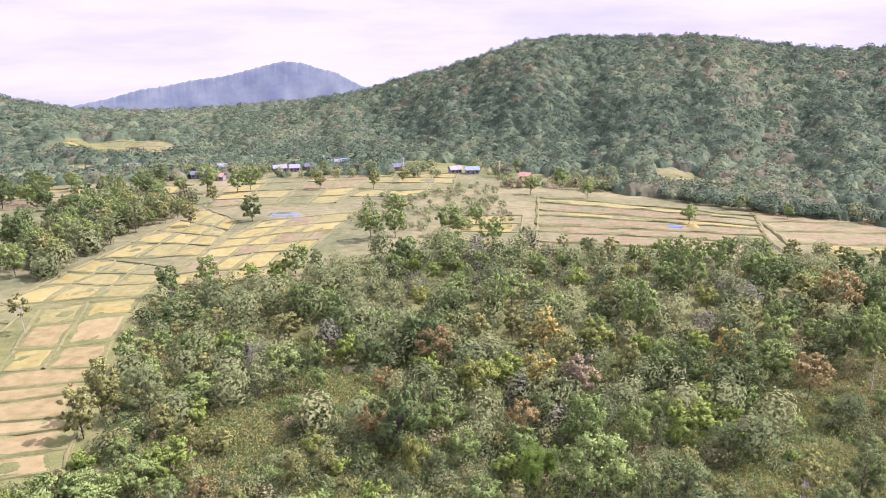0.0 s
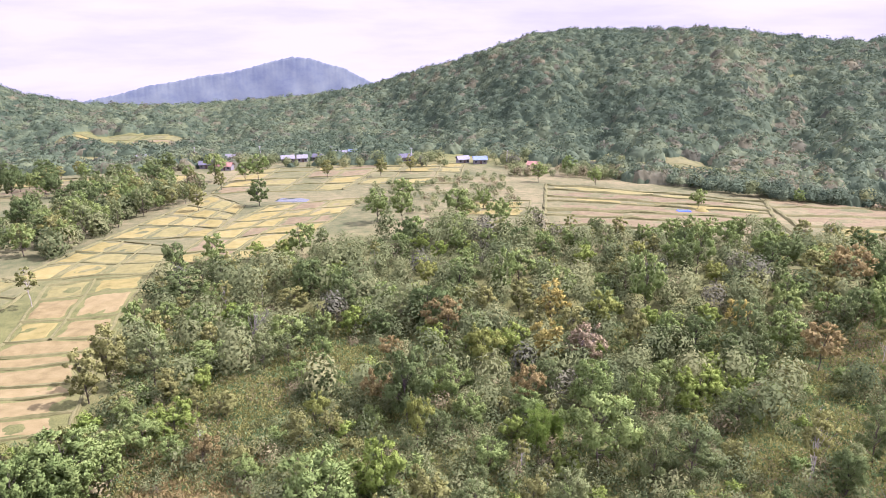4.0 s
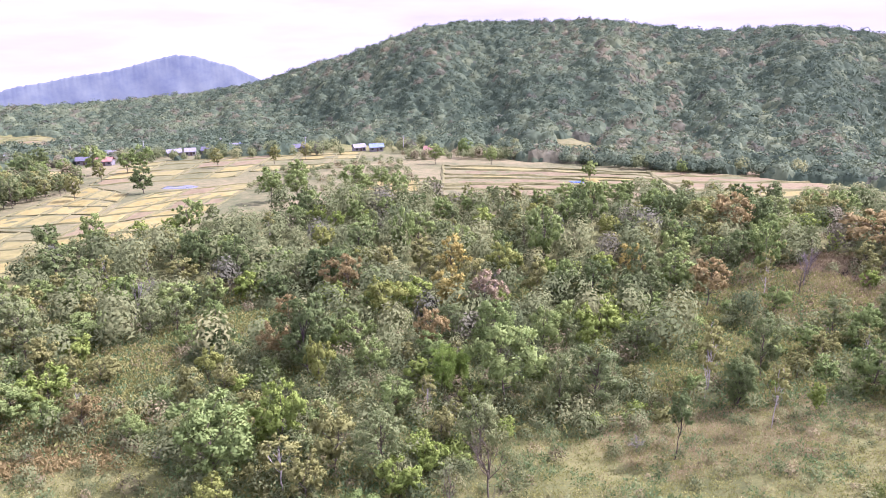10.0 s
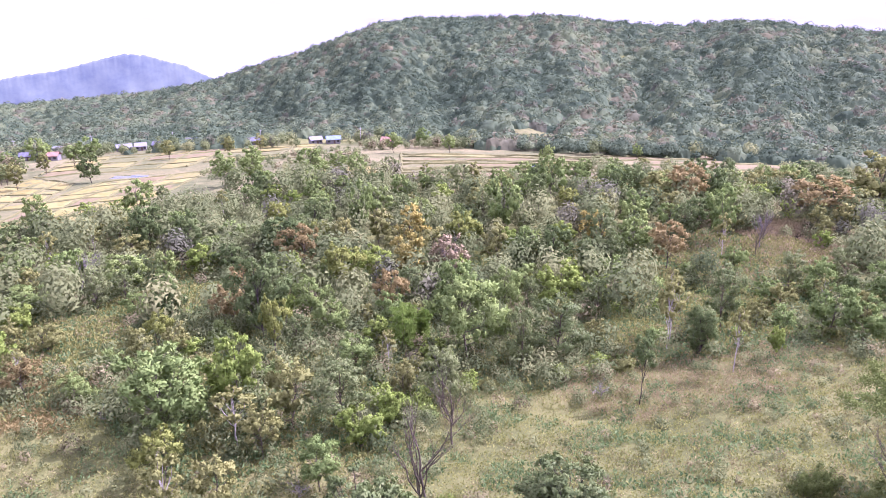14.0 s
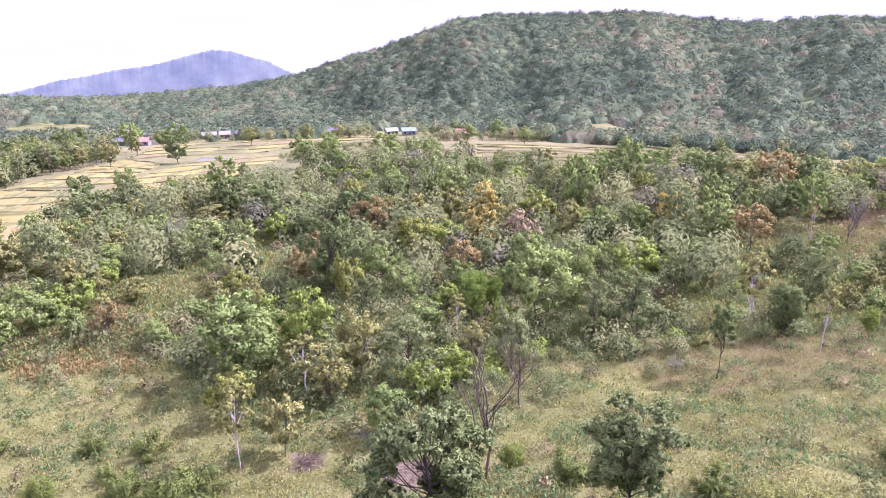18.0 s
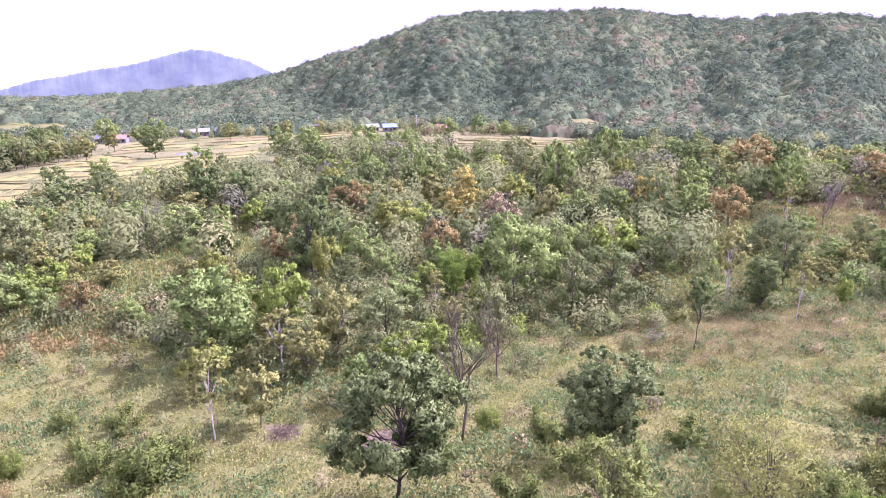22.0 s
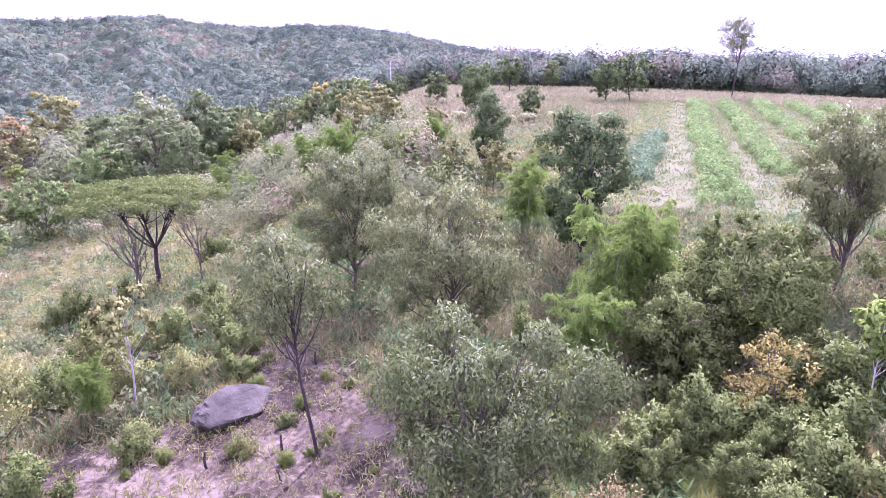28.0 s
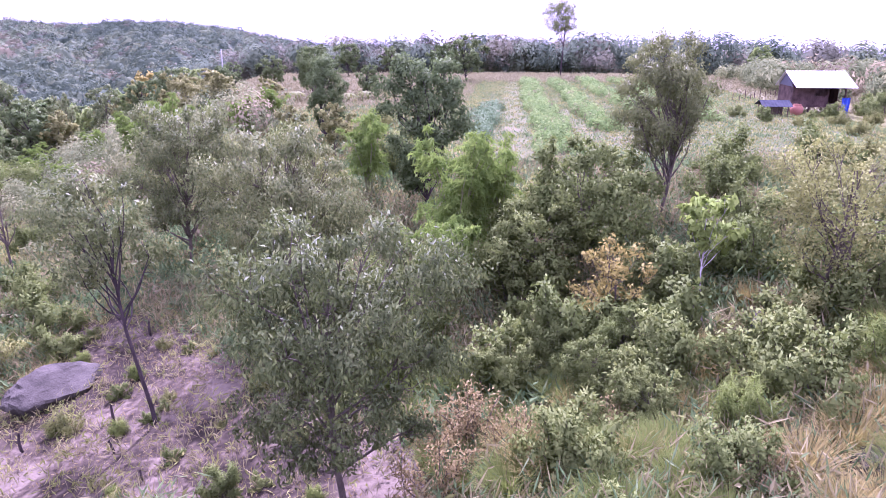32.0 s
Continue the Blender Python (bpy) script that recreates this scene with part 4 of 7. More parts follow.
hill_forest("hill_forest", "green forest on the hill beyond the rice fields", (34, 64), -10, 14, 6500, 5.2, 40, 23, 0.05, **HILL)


def grove(name, label, corners, count, size, k, seed, dry=0.05, mats=None, **more):
    """Crowns scattered inside four corners."""
    g = rng(seed)
    u, v = g.random((2, count))
    c = np.array(corners, float)
    p = (c[0] * (1 - u)[:, None] + c[1] * u[:, None]) * (1 - v)[:, None] + (c[3] * (1 - u)[:, None] + c[2] * u[:, None]) * v[:, None]
    p = p[clear_of_houses(p[:, 0], p[:, 1])]
    return crowns(name, label, p[:, 0], p[:, 1], size, k, seed + 1, mats or [M_FOREST, M_FOREST_DRY], dry, **more)


FINE = dict(card=(0.05, 0.12))
grove("grove", "green thicket under the valley trees", [(-133, 172), (-99, 162), (-99, 262), (-148, 300)], 120, 5.5, 240, 31, 0.06, tall=0.7, mats=[M_THICKET, M_THICKET_DRY], card=(0.05, 0.12))
grove("grove", "trees round the village houses", [(-148, 346), (43, 345), (48, 381), (-160, 383)], 150, 5.5, 220, 35, 0.12, mats=[M_THICKET, M_FOREST_DRY], **FINE)
grove("grove", "trees between the valley fields", [(-324, 292), (-184, 251), (-232, 336), (-380, 377)], 130, 6, 200, 36, mats=[M_THICKET, M_THICKET_DRY], **FINE)
grove("grove", "green thicket beside the fallow field", [(-210, 96), (-112, 111), (-117, 138), (-206, 139)], 150, 4.2, 200, 38, tall=0.5, mats=[M_THICKET, M_THICKET_DRY], **FINE)
grove("grove", "tall green thicket near the fallow field", [(-150, 62), (-96, 66), (-105, 104), (-161, 90)], 120, 4.2, 240, 39, tall=0.5, mats=[M_THICKET, M_THICKET_DRY], **FINE)
for a, b in (((79, 362), (81, 327)), ((81, 327), (94, 283)), ((94, 283), (110, 265)), ((110, 265), (127, 253)), ((127, 253), (151, 247)), ((151, 247), (182, 244))):
    # leafy trees that close the edge of the hill wood
    grove("grove", "leafy green trees along the foot of the hill", [(a[0] - 3, a[1] - 3), (b[0] - 3, b[1] - 3), (b[0] + 6, b[1] + 7), (a[0] + 6, a[1] + 7)], 26, 5.6, 300, int(a[0]), 0.12, mats=[M_FOREST, M_THICKET], card=(0.045, 0.1), tall=0.5)
grove("grove", "shrubs at the foot of the hill", [(21, 308), (157, 283), (176, 308), (21, 340)], 200, 4.2, 200, 40, 0.2, mats=[M_THICKET, M_THICKET_DRY], **FINE)
grove("grove", "low dry scrub beyond the wood", [(102, 112), (190, 90), (240, 190), (133, 194)], 260, 4.0, 180, 41, 0.35, mats=[M_THICKET, M_THICKET_DRY], **FINE)
grove("grove", "hazy line of trees beyond the field", [(184, 90), (176, -140), (262, -215), (262, 120)], 700, 8.2, 520, 43, 0.45, card=(0.035, 0.075), tall=0.5, lift=0.6)
grove("grove", "far hazy wood beyond the field", [(262, 130), (250, -215), (420, -330), (430, 170)], 620, 12.5, 440, 45, 0.35, card=(0.035, 0.07), tall=0.5, lift=0.6)
grove("grove", "weedy shrubs in the green strip across the valley", [(-32, 205), (25, 208), (21, 321), (-32, 268)], 220, 2.6, 120, 44, 0.1, tall=0.5, mats=[M_THICKET, M_THICKET_DRY], **FINE)

# ---- trees that stand out ----
def forms(kind, seeds, leaves=3200, leaf_len=0.32, leaf_wid=0.17, **k):
    """Each form twice: fine leaves for near trees, fewer and larger clumps for far ones."""
    near = [tree_meshes(kind + str(s), s, leaves=leaves, leaf_len=leaf_len, leaf_wid=leaf_wid, **k) for s in seeds]
    FAR.update({near[i][1].name: tree_meshes(kind + "_far" + str(s), s, leaves=int(leaves * 0.55), leaf_len=leaf_len * 1.25, leaf_wid=leaf_wid * 1.35, **k) for i, s in enumerate(seeds)})
    return near


FAR = {}
T_GREEN = forms("green", (1, 2, 3), height=8, width=6.2, leaf=M_LEAF, bark=M_BARK, crown_from=0.24, leaves=6500, lobes=18, fill=0.33)
T_DARK = forms("dark", (4, 5), height=10, width=7.5, leaf=M_LEAF_DARK, bark=M_BARK_DARK, crown_from=0.12, lobes=24, leaves=9000, leaf_len=0.36, leaf_wid=0.18, fill=0.32)
T_OLIVE = forms("olive", (6, 7), height=8, width=5.2, leaf=M_LEAF_OLIVE, bark=M_BARK, crown_from=0.22, lobes=15, leaves=4800, fill=0.34)
T_GREY = forms("grey", (8, 9), height=9, width=6.0, leaf=M_LEAF_GREY, bark=M_BARK, crown_from=0.2, lobes=22, leaves=8000, leaf_len=0.3, leaf_wid=0.10, fill=0.33)
T_COLUMN = forms("column", (10, 11), height=10, width=5.2, leaf=M_LEAF_OLIVE, bark=M_BARK, crown_from=0.12, lobes=24, leaves=7500, shape="column", fill=0.33)
T_YELLOW = forms("yellow", (12,), height=7, width=5.0, leaf=M_LEAF_YELLOW, bark=M_BARK, leaves=4000, lobes=14, fill=0.32)
T_ORANGE = forms("orange", (13,), height=9, width=5.0, leaf=M_LEAF_ORANGE, bark=M_BARK, leaves=4200, crown_from=0.3, lobes=14, fill=0.34)
T_RED = forms("red", (14,), height=8, width=6.0, leaf=M_LEAF_RED, bark=M_BARK, leaves=4200, lobes=14, fill=0.34)
T_PINK = forms("pink", (15,), height=8.5, width=6.0, leaf=M_LEAF_PINK, bark=M_TWIG_PURPLE, leaves=3000, twigs=8, lobes=14, fill=0.34)
T_BRIGHT = forms("bright", (16, 17), height=6, width=5.2, leaf=M_LEAF_BRIGHT, bark=M_BARK, leaves=5200, crown_from=0.15, lobes=16, fill=0.33)
T_SPARSE = forms("sparse", (18, 19), height=8, width=3.4, leaf=M_LEAF_OLIVE, bark=M_BARK_PALE, leaves=1400, crown_from=0.4, lobes=12, trunk=0.09, fill=0.34)
T_CONE = forms("cone", (20,), height=9, width=4.2, leaf=M_LEAF_DARK, bark=M_BARK_DARK, leaves=15000, leaf_len=0.22, leaf_wid=0.11, crown_from=0.1, lobes=30, shape="column", fill=0.36, clump=0.2)
FINE_GREY = [tree_meshes("fine_grey" + str(k), 27 + k, 9, 6.0, M_LEAF_GREY, M_BARK_DARK, crown_from=0.16, lobes=30, leaves=30000, leaf_len=0.22, leaf_wid=0.105, fill=0.29, clump=0.11) for k in range(2)]
T_STEM = tree_meshes("stem", 29, 8.5, 3.2, M_LEAF_DARK, M_BARK_DARK, crown_from=0.52, lobes=14, leaves=3600, leaf_len=0.24, leaf_wid=0.11, trunk=0.07, fill=0.32)
WOOD = [(T_GREEN, 0.36, "green broadleaf tree in the wood", "broadleaf_tree"), (T_OLIVE, 0.2, "olive-green tree in the wood", "olive_green_tree"), (T_GREY, 0.16, "grey-green tree in the wood", "grey_leaved_tree"),
        (T_DARK, 0.07, "dark green dense tree in the wood", "dark_tree"), (T_BRIGHT, 0.11, "bright green low tree in the wood", "bushy_tree"), (T_SPARSE, 0.05, "slender sparse tree in the wood", "slender_tree"),
        (T_YELLOW, 0.025, "tree with yellowing leaves in the wood", "yellow_tree"), (T_RED, 0.01, "tree with rust-brown leaves in the wood", "rust_tree"), (T_CONE, 0.015, "tall dark narrow tree in the wood", "narrow_tree")]
TAKEN = []
NEAR_LANKY = tree_meshes("lanky", 25, 6.5, 3.0, M_LEAF_YELLOW, M_BARK_PALE, crown_from=0.62, lobes=10, leaves=1900, leaf_len=0.26, leaf_wid=0.13, trunk=0.1, fill=0.36)


def place(name, meshes, x, y, height, own, label, turn=0.0, group="", tilt=(0, 0)):
    TAKEN.append((x, y, 2.5))
    if math.hypot(x, y) > 105 and len(meshes) > 1 and meshes[1].name in FAR:
        meshes = FAR[meshes[1].name]
    return plant_tree(name, meshes, x, y, height / own, turn, label, group, tilt)


place("tree", T_PINK[0], 20.8, 97.7, 9.5, 8.5, "half-bare tree with dry pinkish twigs", 10)
place("tree", T_ORANGE[0], 14.8, 96.6, 10, 9, "tree with orange-yellow autumn leaves", 70)
place("tree", T_ORANGE[0], 18.1, 113.8, 10, 9, "tree with orange-yellow autumn leaves", 200)
place("tree", T_YELLOW[0], 26.5, 111.7, 9, 7, "tree with bright yellow leaves", 30)
place("tree", T_YELLOW[0], 4.9, 96, 8.5, 7, "tree with dull yellow-green leaves", 130)
place("tree", T_RED[0], -1.2, 107.7, 9, 8, "tree with rust-brown leaves", 0)
place("tree", T_RED[0], 58.9, 99.7, 9, 8, "tree with rust-red dry leaves", 50)
place("tree", T_ORANGE[0], 49.6, 110.2, 9, 9, "tree with orange-yellow autumn leaves", 300)
place("tree", T_YELLOW[0], -13, 52.6, 5.5, 7, "small tree with pale yellow leaves", 220)
place("tree", NEAR_LANKY, -39, 44, 6.5, 6.5, "lanky tree with a yellow-green crown on a bare stem", 20)
place("tree", T_CONE[0], 37.1, 1.8, 8, 9, "dark green narrow tree beside the bamboo", 30)
place("tree", T_COLUMN[0], -51, 91, 10.5, 10, "tall olive-brown columnar tree by the rice field", 0)
place("tree", T_COLUMN[1], -51.4, 85.3, 9, 10, "olive columnar tree by the rice field", 60)
place("tree", T_COLUMN[0], -79.7, 70.2, 9, 10, "olive-green tree in front of the fallow field", 120)
place("tree", T_COLUMN[1], -74.8, 72.5, 9.5, 10, "pointed olive-green tree beside the rice plots", 200)
place("tree", T_SPARSE[0], -89.9, 73.3, 6, 8, "slender sparse tree by the fallow field", 20)
place("tree", T_COLUMN[1], -93, 103.7, 8.5, 10, "leafy tree standing in the fallow field", 20)
place("tree", T_OLIVE[0], -86.4, 109.5, 9, 8, "irregular olive tree standing in the fallow field", 80)
place("tree", T_SPARSE[1], -83.3, 125.5, 9, 8, "lone sparse tree on the rice field", 150)
place("tree", T_DARK[0], -65.5, 227.8, 10, 10, "dark green round tree beside the pond", 150)
place("tree", T_OLIVE[1], -84.3, 221.8, 9, 8, "lone olive tree in the stubble field", 10)
for k, (x, y, h) in enumerate([(-105, 301, 13), (-91, 297, 9), (-86, 301, 12), (-93, 271, 8), (-56, 303, 9), (83, 229, 7), (58, 278, 8), (125, 246, 6), (-32, 304, 9), (-20, 323, 9), (36, 287, 9), (52, 311, 10)]):
    place("tree", (T_GREEN + T_OLIVE)[k % 5], x, y, h, 8, "single green tree among the valley fields", k * 40)
def specimen(meshes, own, x, y, height, width, label, turn=0.0):
    """A tree of its own height and width; own: those of its form."""
    ob = place("tree", meshes, x, y, height, own[0], label, turn)
    wide = width / own[1] * 0.9
    ob.matrix_world = pose(x, y, gz(x, y), 0, 0, turn) @ Matrix.Diagonal((wide, wide, height / own[0], 1))
    TAKEN[-1] = (x, y, 0.45 * width + 0.6)
    return ob


# kinds: form, its height and width, label
GREEN, DARK, OLIVE, GREY = (T_GREEN, (8, 6.2), "leafy green broadleaf tree"), (T_DARK, (10, 7.5), "dense dark green tree"), (T_OLIVE, (8, 5.2), "olive-green leafy tree"), (T_GREY, (9, 6.0), "grey-green bushy tree")
FRESH, THIN, GOLD, RUST = (T_BRIGHT, (6, 5.2), "fresh bright green tree"), (T_SPARSE, (8, 3.4), "slender tree with pale trunk"), (T_YELLOW, (7, 5.0), "yellow-green leafy tree"), (T_RED, (8, 6.0), "tree with dry brownish leaves")


def specimens(where, rows):
    """Trees of one stretch: x, y, height, width, kind."""
    for k, (x, y, h, w, (meshes, own, label)) in enumerate(rows):
        specimen(meshes[k % len(meshes)], own, x, y, h, w, label + " " + where, k * 83.0)


specimen(T_DARK[0], (10, 7.5), -5.6, 79.5, 11.6, 8.4, "big dark green round tree above the thicket", 40)
specimen(T_GREEN[0], (8, 6.2), -13.6, 59.0, 9.6, 9.6, "broad green many-lobed tree", 20)
specimen(T_BRIGHT[0], (6, 5.2), -7.6, 63.6, 8.0, 6.2, "feathery fresh green tree", 80)
specimen(T_GREY[0], (9, 6.0), 2.4, 58.2, 8.0, 7.0, "rounded grey-green bushy tree", 15)
specimen(T_GREEN[1], (8, 6.2), 18.4, 72.5, 11.0, 9.2, "tall feathery green tree", 10)
specimen(T_GREY[1], (9, 6.0), 29.0, 71.1, 8.8, 8.4, "shaggy grey-green tree with drooping leaves", 200)
specimen(FINE_GREY[0], (9, 6.0), 14.2, 30.4, 7.0, 5.8, "rounded grey-green tree in the weed field", 120)
specimen(FINE_GREY[1], (9, 6.0), 2.2, 29.6, 9.6, 7.0, "large grey-green leafy tree in the weeds", 45)
specimen(T_STEM, (8.5, 3.2), 33.1, 57.4, 8.4, 3.2, "small dark-leaved tree on a thin bare stem", 60)
specimens("beside the rice plots", [(-44.2, 90.4, 9.8, 7.5, GREY), (-55.3, 109.5, 7.8, 5.9, GREEN), (-53.1, 127.6, 8.0, 11, DARK), (-38.4, 96.7, 4.8, 8.4, GREEN), (-27.4, 105, 6.6, 7.6, GREEN), (-13, 119.9, 7.4, 6.4, GREEN), (-24.7, 131.3, 7.3, 6.3, GREEN), (-30.7, 124.1, 5.5, 6.6, OLIVE), (-35.5, 113.4, 5.4, 6.1, GREEN)])
specimens("at the near edge of the wood", [(-42.1, 63.6, 9.0, 9.4, GREEN), (-45.3, 59.4, 8.2, 5.7, GREEN), (-35.5, 75.9, 5.3, 6.1, FRESH), (-44.8, 81.7, 3.8, 4.6, OLIVE), (-38.2, 72.9, 4.6, 5.9, GREEN), (-17.3, 77.8, 5.3, 3.5, GOLD), (-3.9, 72.8, 8.6, 3.8, GOLD), (-30.7, 81.5, 3.8, 4.6, OLIVE), (-7.2, 56.9, 6.4, 5.1, THIN), (-2.3, 59.5, 8.1, 5.5, OLIVE)])
specimens("in the middle of the wood", [(30.9, 105.1, 9.1, 5.7, OLIVE), (36.1, 106.8, 8.2, 4.8, GREEN), (10.5, 84.8, 7.4, 4.9, RUST), (19.6, 84.8, 9.1, 7.5, GREEN), (26.9, 85.6, 7.8, 4.9, GREEN), (30.2, 85.7, 6.1, 2.9, GREY), (35.7, 88.5, 7.5, 7.3, FRESH), (24, 69.5, 8.7, 4.4, GREY), (4.7, 70.7, 4.7, 5.1, GREEN), (49.3, 106.7, 11, 6.9, GREY), (41.1, 104.7, 9, 7.1, DARK), (-0.2, 86.4, 6.2, 4.8, GREEN), (36.6, 121.9, 13, 7.7, GREEN), (53.6, 143.5, 12, 7, GREEN), (10.1, 126.5, 12, 5.5, GREEN)])
specimens("on dry grass", [(44, 71.1, 10.2, 5.0, THIN), (52, 72.7, 9.7, 5.8, GREY), (45.4, 60, 8.2, 3.3, THIN), (51.4, 61.1, 3.9, 2.3, FRESH), (42.3, 68.7, 10.3, 4.0, THIN), (60.1, 63.5, 7.5, 5.8, GREEN), (63.2, 62.6, 6.4, 4.1, OLIVE), (62.7, 75.8, 4.7, 4.1, OLIVE), (62.5, 78.6, 4.6, 4.8, GREEN)])
specimens("beyond the clearing", [(99, 113, 10.4, 13.5, RUST), (110.4, 116.2, 7.6, 8.2, OLIVE), (73.9, 108.5, 10.7, 6.5, GREEN), (56.3, 107, 7.9, 7.1, GREEN), (69.9, 101.5, 9, 3.9, THIN), (79.7, 130.7, 11, 9.6, RUST), (74.1, 134.8, 8.8, 8.6, OLIVE), (78.9, 64.5, 12, 13, GREY), (91.5, 62.3, 10.3, 10.5, DARK), (116.6, 120, 15, 11.7, OLIVE)])
specimens("in the hollow", [(95.3, 87.1, 10.8, 10.1, GREY), (94.8, 77.1, 14, 12.5, GREY), (100.3, 71.8, 13.5, 9.2, GREY), (96.1, 59.7, 10.5, 5.2, GREY), (107.1, 42.6, 5.7, 6.8, OLIVE), (96.9, 23.9, 7.2, 4.7, DARK), (49.2, 12.5, 3.7, 2.6, OLIVE)])
specimens("at the edge of the weed field", [(-11.2, 45.9, 8, 3.7, THIN), (-7.9, 47.3, 5.8, 4.2, OLIVE), (-53, 48.8, 4.1, 5.3, OLIVE), (-51.9, 55.2, 8.3, 5.7, GREEN), (-42.8, 61.6, 7.9, 6.6, GREEN), (-59.5, 49.3, 5.1, 5.5, GREEN), (-65.2, 47.9, 4.8, 5.5, GREEN)])
for x, y, h, w in ((-17, 232, 9, 0), (1, 200, 10, 1), (-22, 195, 10, 2), (-15, 199, 9, 0), (13, 184, 9, 1), (-36, 158, 9, 2), (4, 202, 7, 0), (10, 218, 7, 1)):
    place("tree", T_GREEN[w], x, y, h, 8, "green tree at the far edge of the wood", x * 17)

# trees in the valley
g9 = rng(55)
def valley_trees(name, label, corners, count, low, high, kinds, group):
    c = np.array(corners, float)
    spots = []
    for _ in range(count * 12):
        u, v = g9.random(2)
        x, y = (c[0] * (1 - u) + c[1] * u) * (1 - v) + (c[3] * (1 - u) + c[2] * u) * v
        if len(spots) < count and all((x - a) ** 2 + (y - b) ** 2 > 12 for a, b in spots):
            spots.append((x, y))
    for x, y in spots:
        m = kinds[g9.integers(0, len(kinds))]
        plant_tree(name, FAR[m[1].name], x, y, float(g9.uniform(low, high)), float(g9.uniform(0, 360)), label, group)


VALLEY = T_GREEN + T_DARK + T_OLIVE + T_GREY
valley_trees("valley_tree", "green tree in the grove beside the rice fields", [(-131, 172), (-100, 160), (-99, 262), (-146, 300)], 70, 0.8, 1.25, VALLEY, "trees of the valley grove")
valley_trees("field_tree", "single tree standing in the yellow rice field", [(-176, 172), (-142, 168), (-150, 190), (-190, 200)], 9, 0.7, 1.1, VALLEY, "trees in the yellow field")
valley_trees("valley_tree", "tree on a bank between the valley fields", [(-225, 136), (-122, 145), (-115, 160), (-225, 158)], 16, 0.6, 1.0, VALLEY, "trees on the field banks")
valley_trees("valley_tree", "tree among the far valley fields", [(-235, 262), (-112, 262), (-112, 338), (-250, 350)], 46, 0.8, 1.2, VALLEY, "trees of the far valley")
valley_trees("hedge_tree", "tree in the row beside the stubble field", [(-102, 206), (-94, 240), (-97, 264), (-106, 229)], 12, 0.6, 1.0, VALLEY, "trees of the field hedge")
valley_trees("edge_tree", "leafy green tree at the near edge of the wood", [(-72, 56), (-38, 62), (-36, 70), (-76, 62)], 26, 0.6, 0.95, T_GREEN + T_BRIGHT + T_OLIVE, "trees at the wood edge")
valley_trees("scattered_tree", "dark leafy tree beyond the wood", [(100, 62), (150, 60), (200, 150), (110, 160)], 55, 0.7, 1.1, T_GREEN + T_DARK + T_OLIVE + T_RED, "trees beyond the wood")

# leafless trees
B_TALL = bare_meshes("bare_tall", 31, 10, 2.6, M_TWIG_PURPLE)
B_DARK = bare_meshes("bare_dark", 32, 9, 2.4, M_BARK)
B_SLENDER = bare_meshes("bare_slender", 37, 10, 2.9, M_BARK)
place("bare_tree", [B_SLENDER], 7, 38.1, 10.8, 10, "slender leafless tree with brown twigs", 10)
place("bare_tree", [B_DARK], 12.6, 53.7, 9, 9, "thin leafless brown tree", 70)
place("bare_tree", [B_TALL], 78.4, 103.2, 8, 10, "leafless tree on the bare red patch", 0)
place("bare_tree", [B_DARK], 82.3, 107.3, 8, 9, "leafless tree on the bare red patch", 120)
place("bare_tree", [B_DARK], 75.1, 99.8, 7, 9, "leafless tree on the bare red patch", 220)
place("bare_tree", [B_TALL], -34.6, 106.5, 8, 10, "dead tree with a white leaning trunk", 30, tilt=(0, 22))


# ---- the woods ----
def in_wood(x, y):
    """How thick the wood stands at a place, 0 to 1."""
    x, y = x / 1.04, y / 1.04
    left = np.interp(y, [40, 62, 72, 80, 105, 140, 146, 150, 160], [-95, -80, -47, -46, -54, -62, -61, -45, -38])
    right = np.interp(y, [20, 40, 60, 80, 175], [40, 52, 68, 130, 150])
    near = np.interp(x, [-95, -60, -35, -20, -12, 0, 8, 14, 24, 40, 60, 80, 110], [48, 54, 62, 62, 50, 46, 52, 62, 62, 64, 56, 48, 36])
    far = np.interp(x, [-95, -66, -62, -42, 0, 20, 60, 120, 150], [66, 68, 150, 152, 172, 176, 172, 166, 160])
    return (x > left) & (x < right) & (y > near) & (y < far)


# grassy openings in the wood: x, y, radius
CLEARINGS = [(-31, 84, 10), (-20, 99, 7), (-38, 71, 7), (-14, 70, 5), (-28, 117, 6), (57, 79, 8), (55, 97, 6), (41, 76, 6), (75, 100, 12), (-3, 101, 4)]


def clearing(x, y):
    near = np.zeros(np.shape(x), bool)
    for a, b, r in CLEARINGS:
        near |= np.hypot((x - a) * (1 + 0.25 * np.sin(b)), y - b) < r
    return near


def wooded(x, y):
    return in_wood(x, y) & ~clearing(x, y)


g5 = rng(50)
tries, WOODY = 0, []
while len(WOODY) < 350 and tries < 16000:
    tries += 1
    x, y = g5.uniform(-90, 130), g5.uniform(38, 176)
    if not in_wood(x, y) or (clearing(x, y) and g5.random() < 0.9) or abs(x + 22) + abs(y - 80) < 9 or abs(x + 8) + abs(y - 66) < 7:
        continue
    gap = 2.4 + 0.014 * y
    if any((x - a) ** 2 + (y - b) ** 2 < gap * gap for a, b, *_ in WOODY) or any((x - a) ** 2 + (y - b) ** 2 < s * s for a, b, s in TAKEN):
        continue
    WOODY.append((x, y))
for k, (x, y) in enumerate(WOODY):
    u = g5.random()
    for kinds, share, label, kind_name in WOOD:
        if u < share:
            break
        u -= share
    m = kinds[g5.integers(0, len(kinds))]
    m = FAR[m[1].name] if y > 96 else m
    plant_tree(kind_name, m, x, y, float(g5.uniform(0.45, 0.8) if y < 100 else g5.uniform(0.6, 1.0)), float(g5.uniform(0, 360)), label, "trees of the wood")

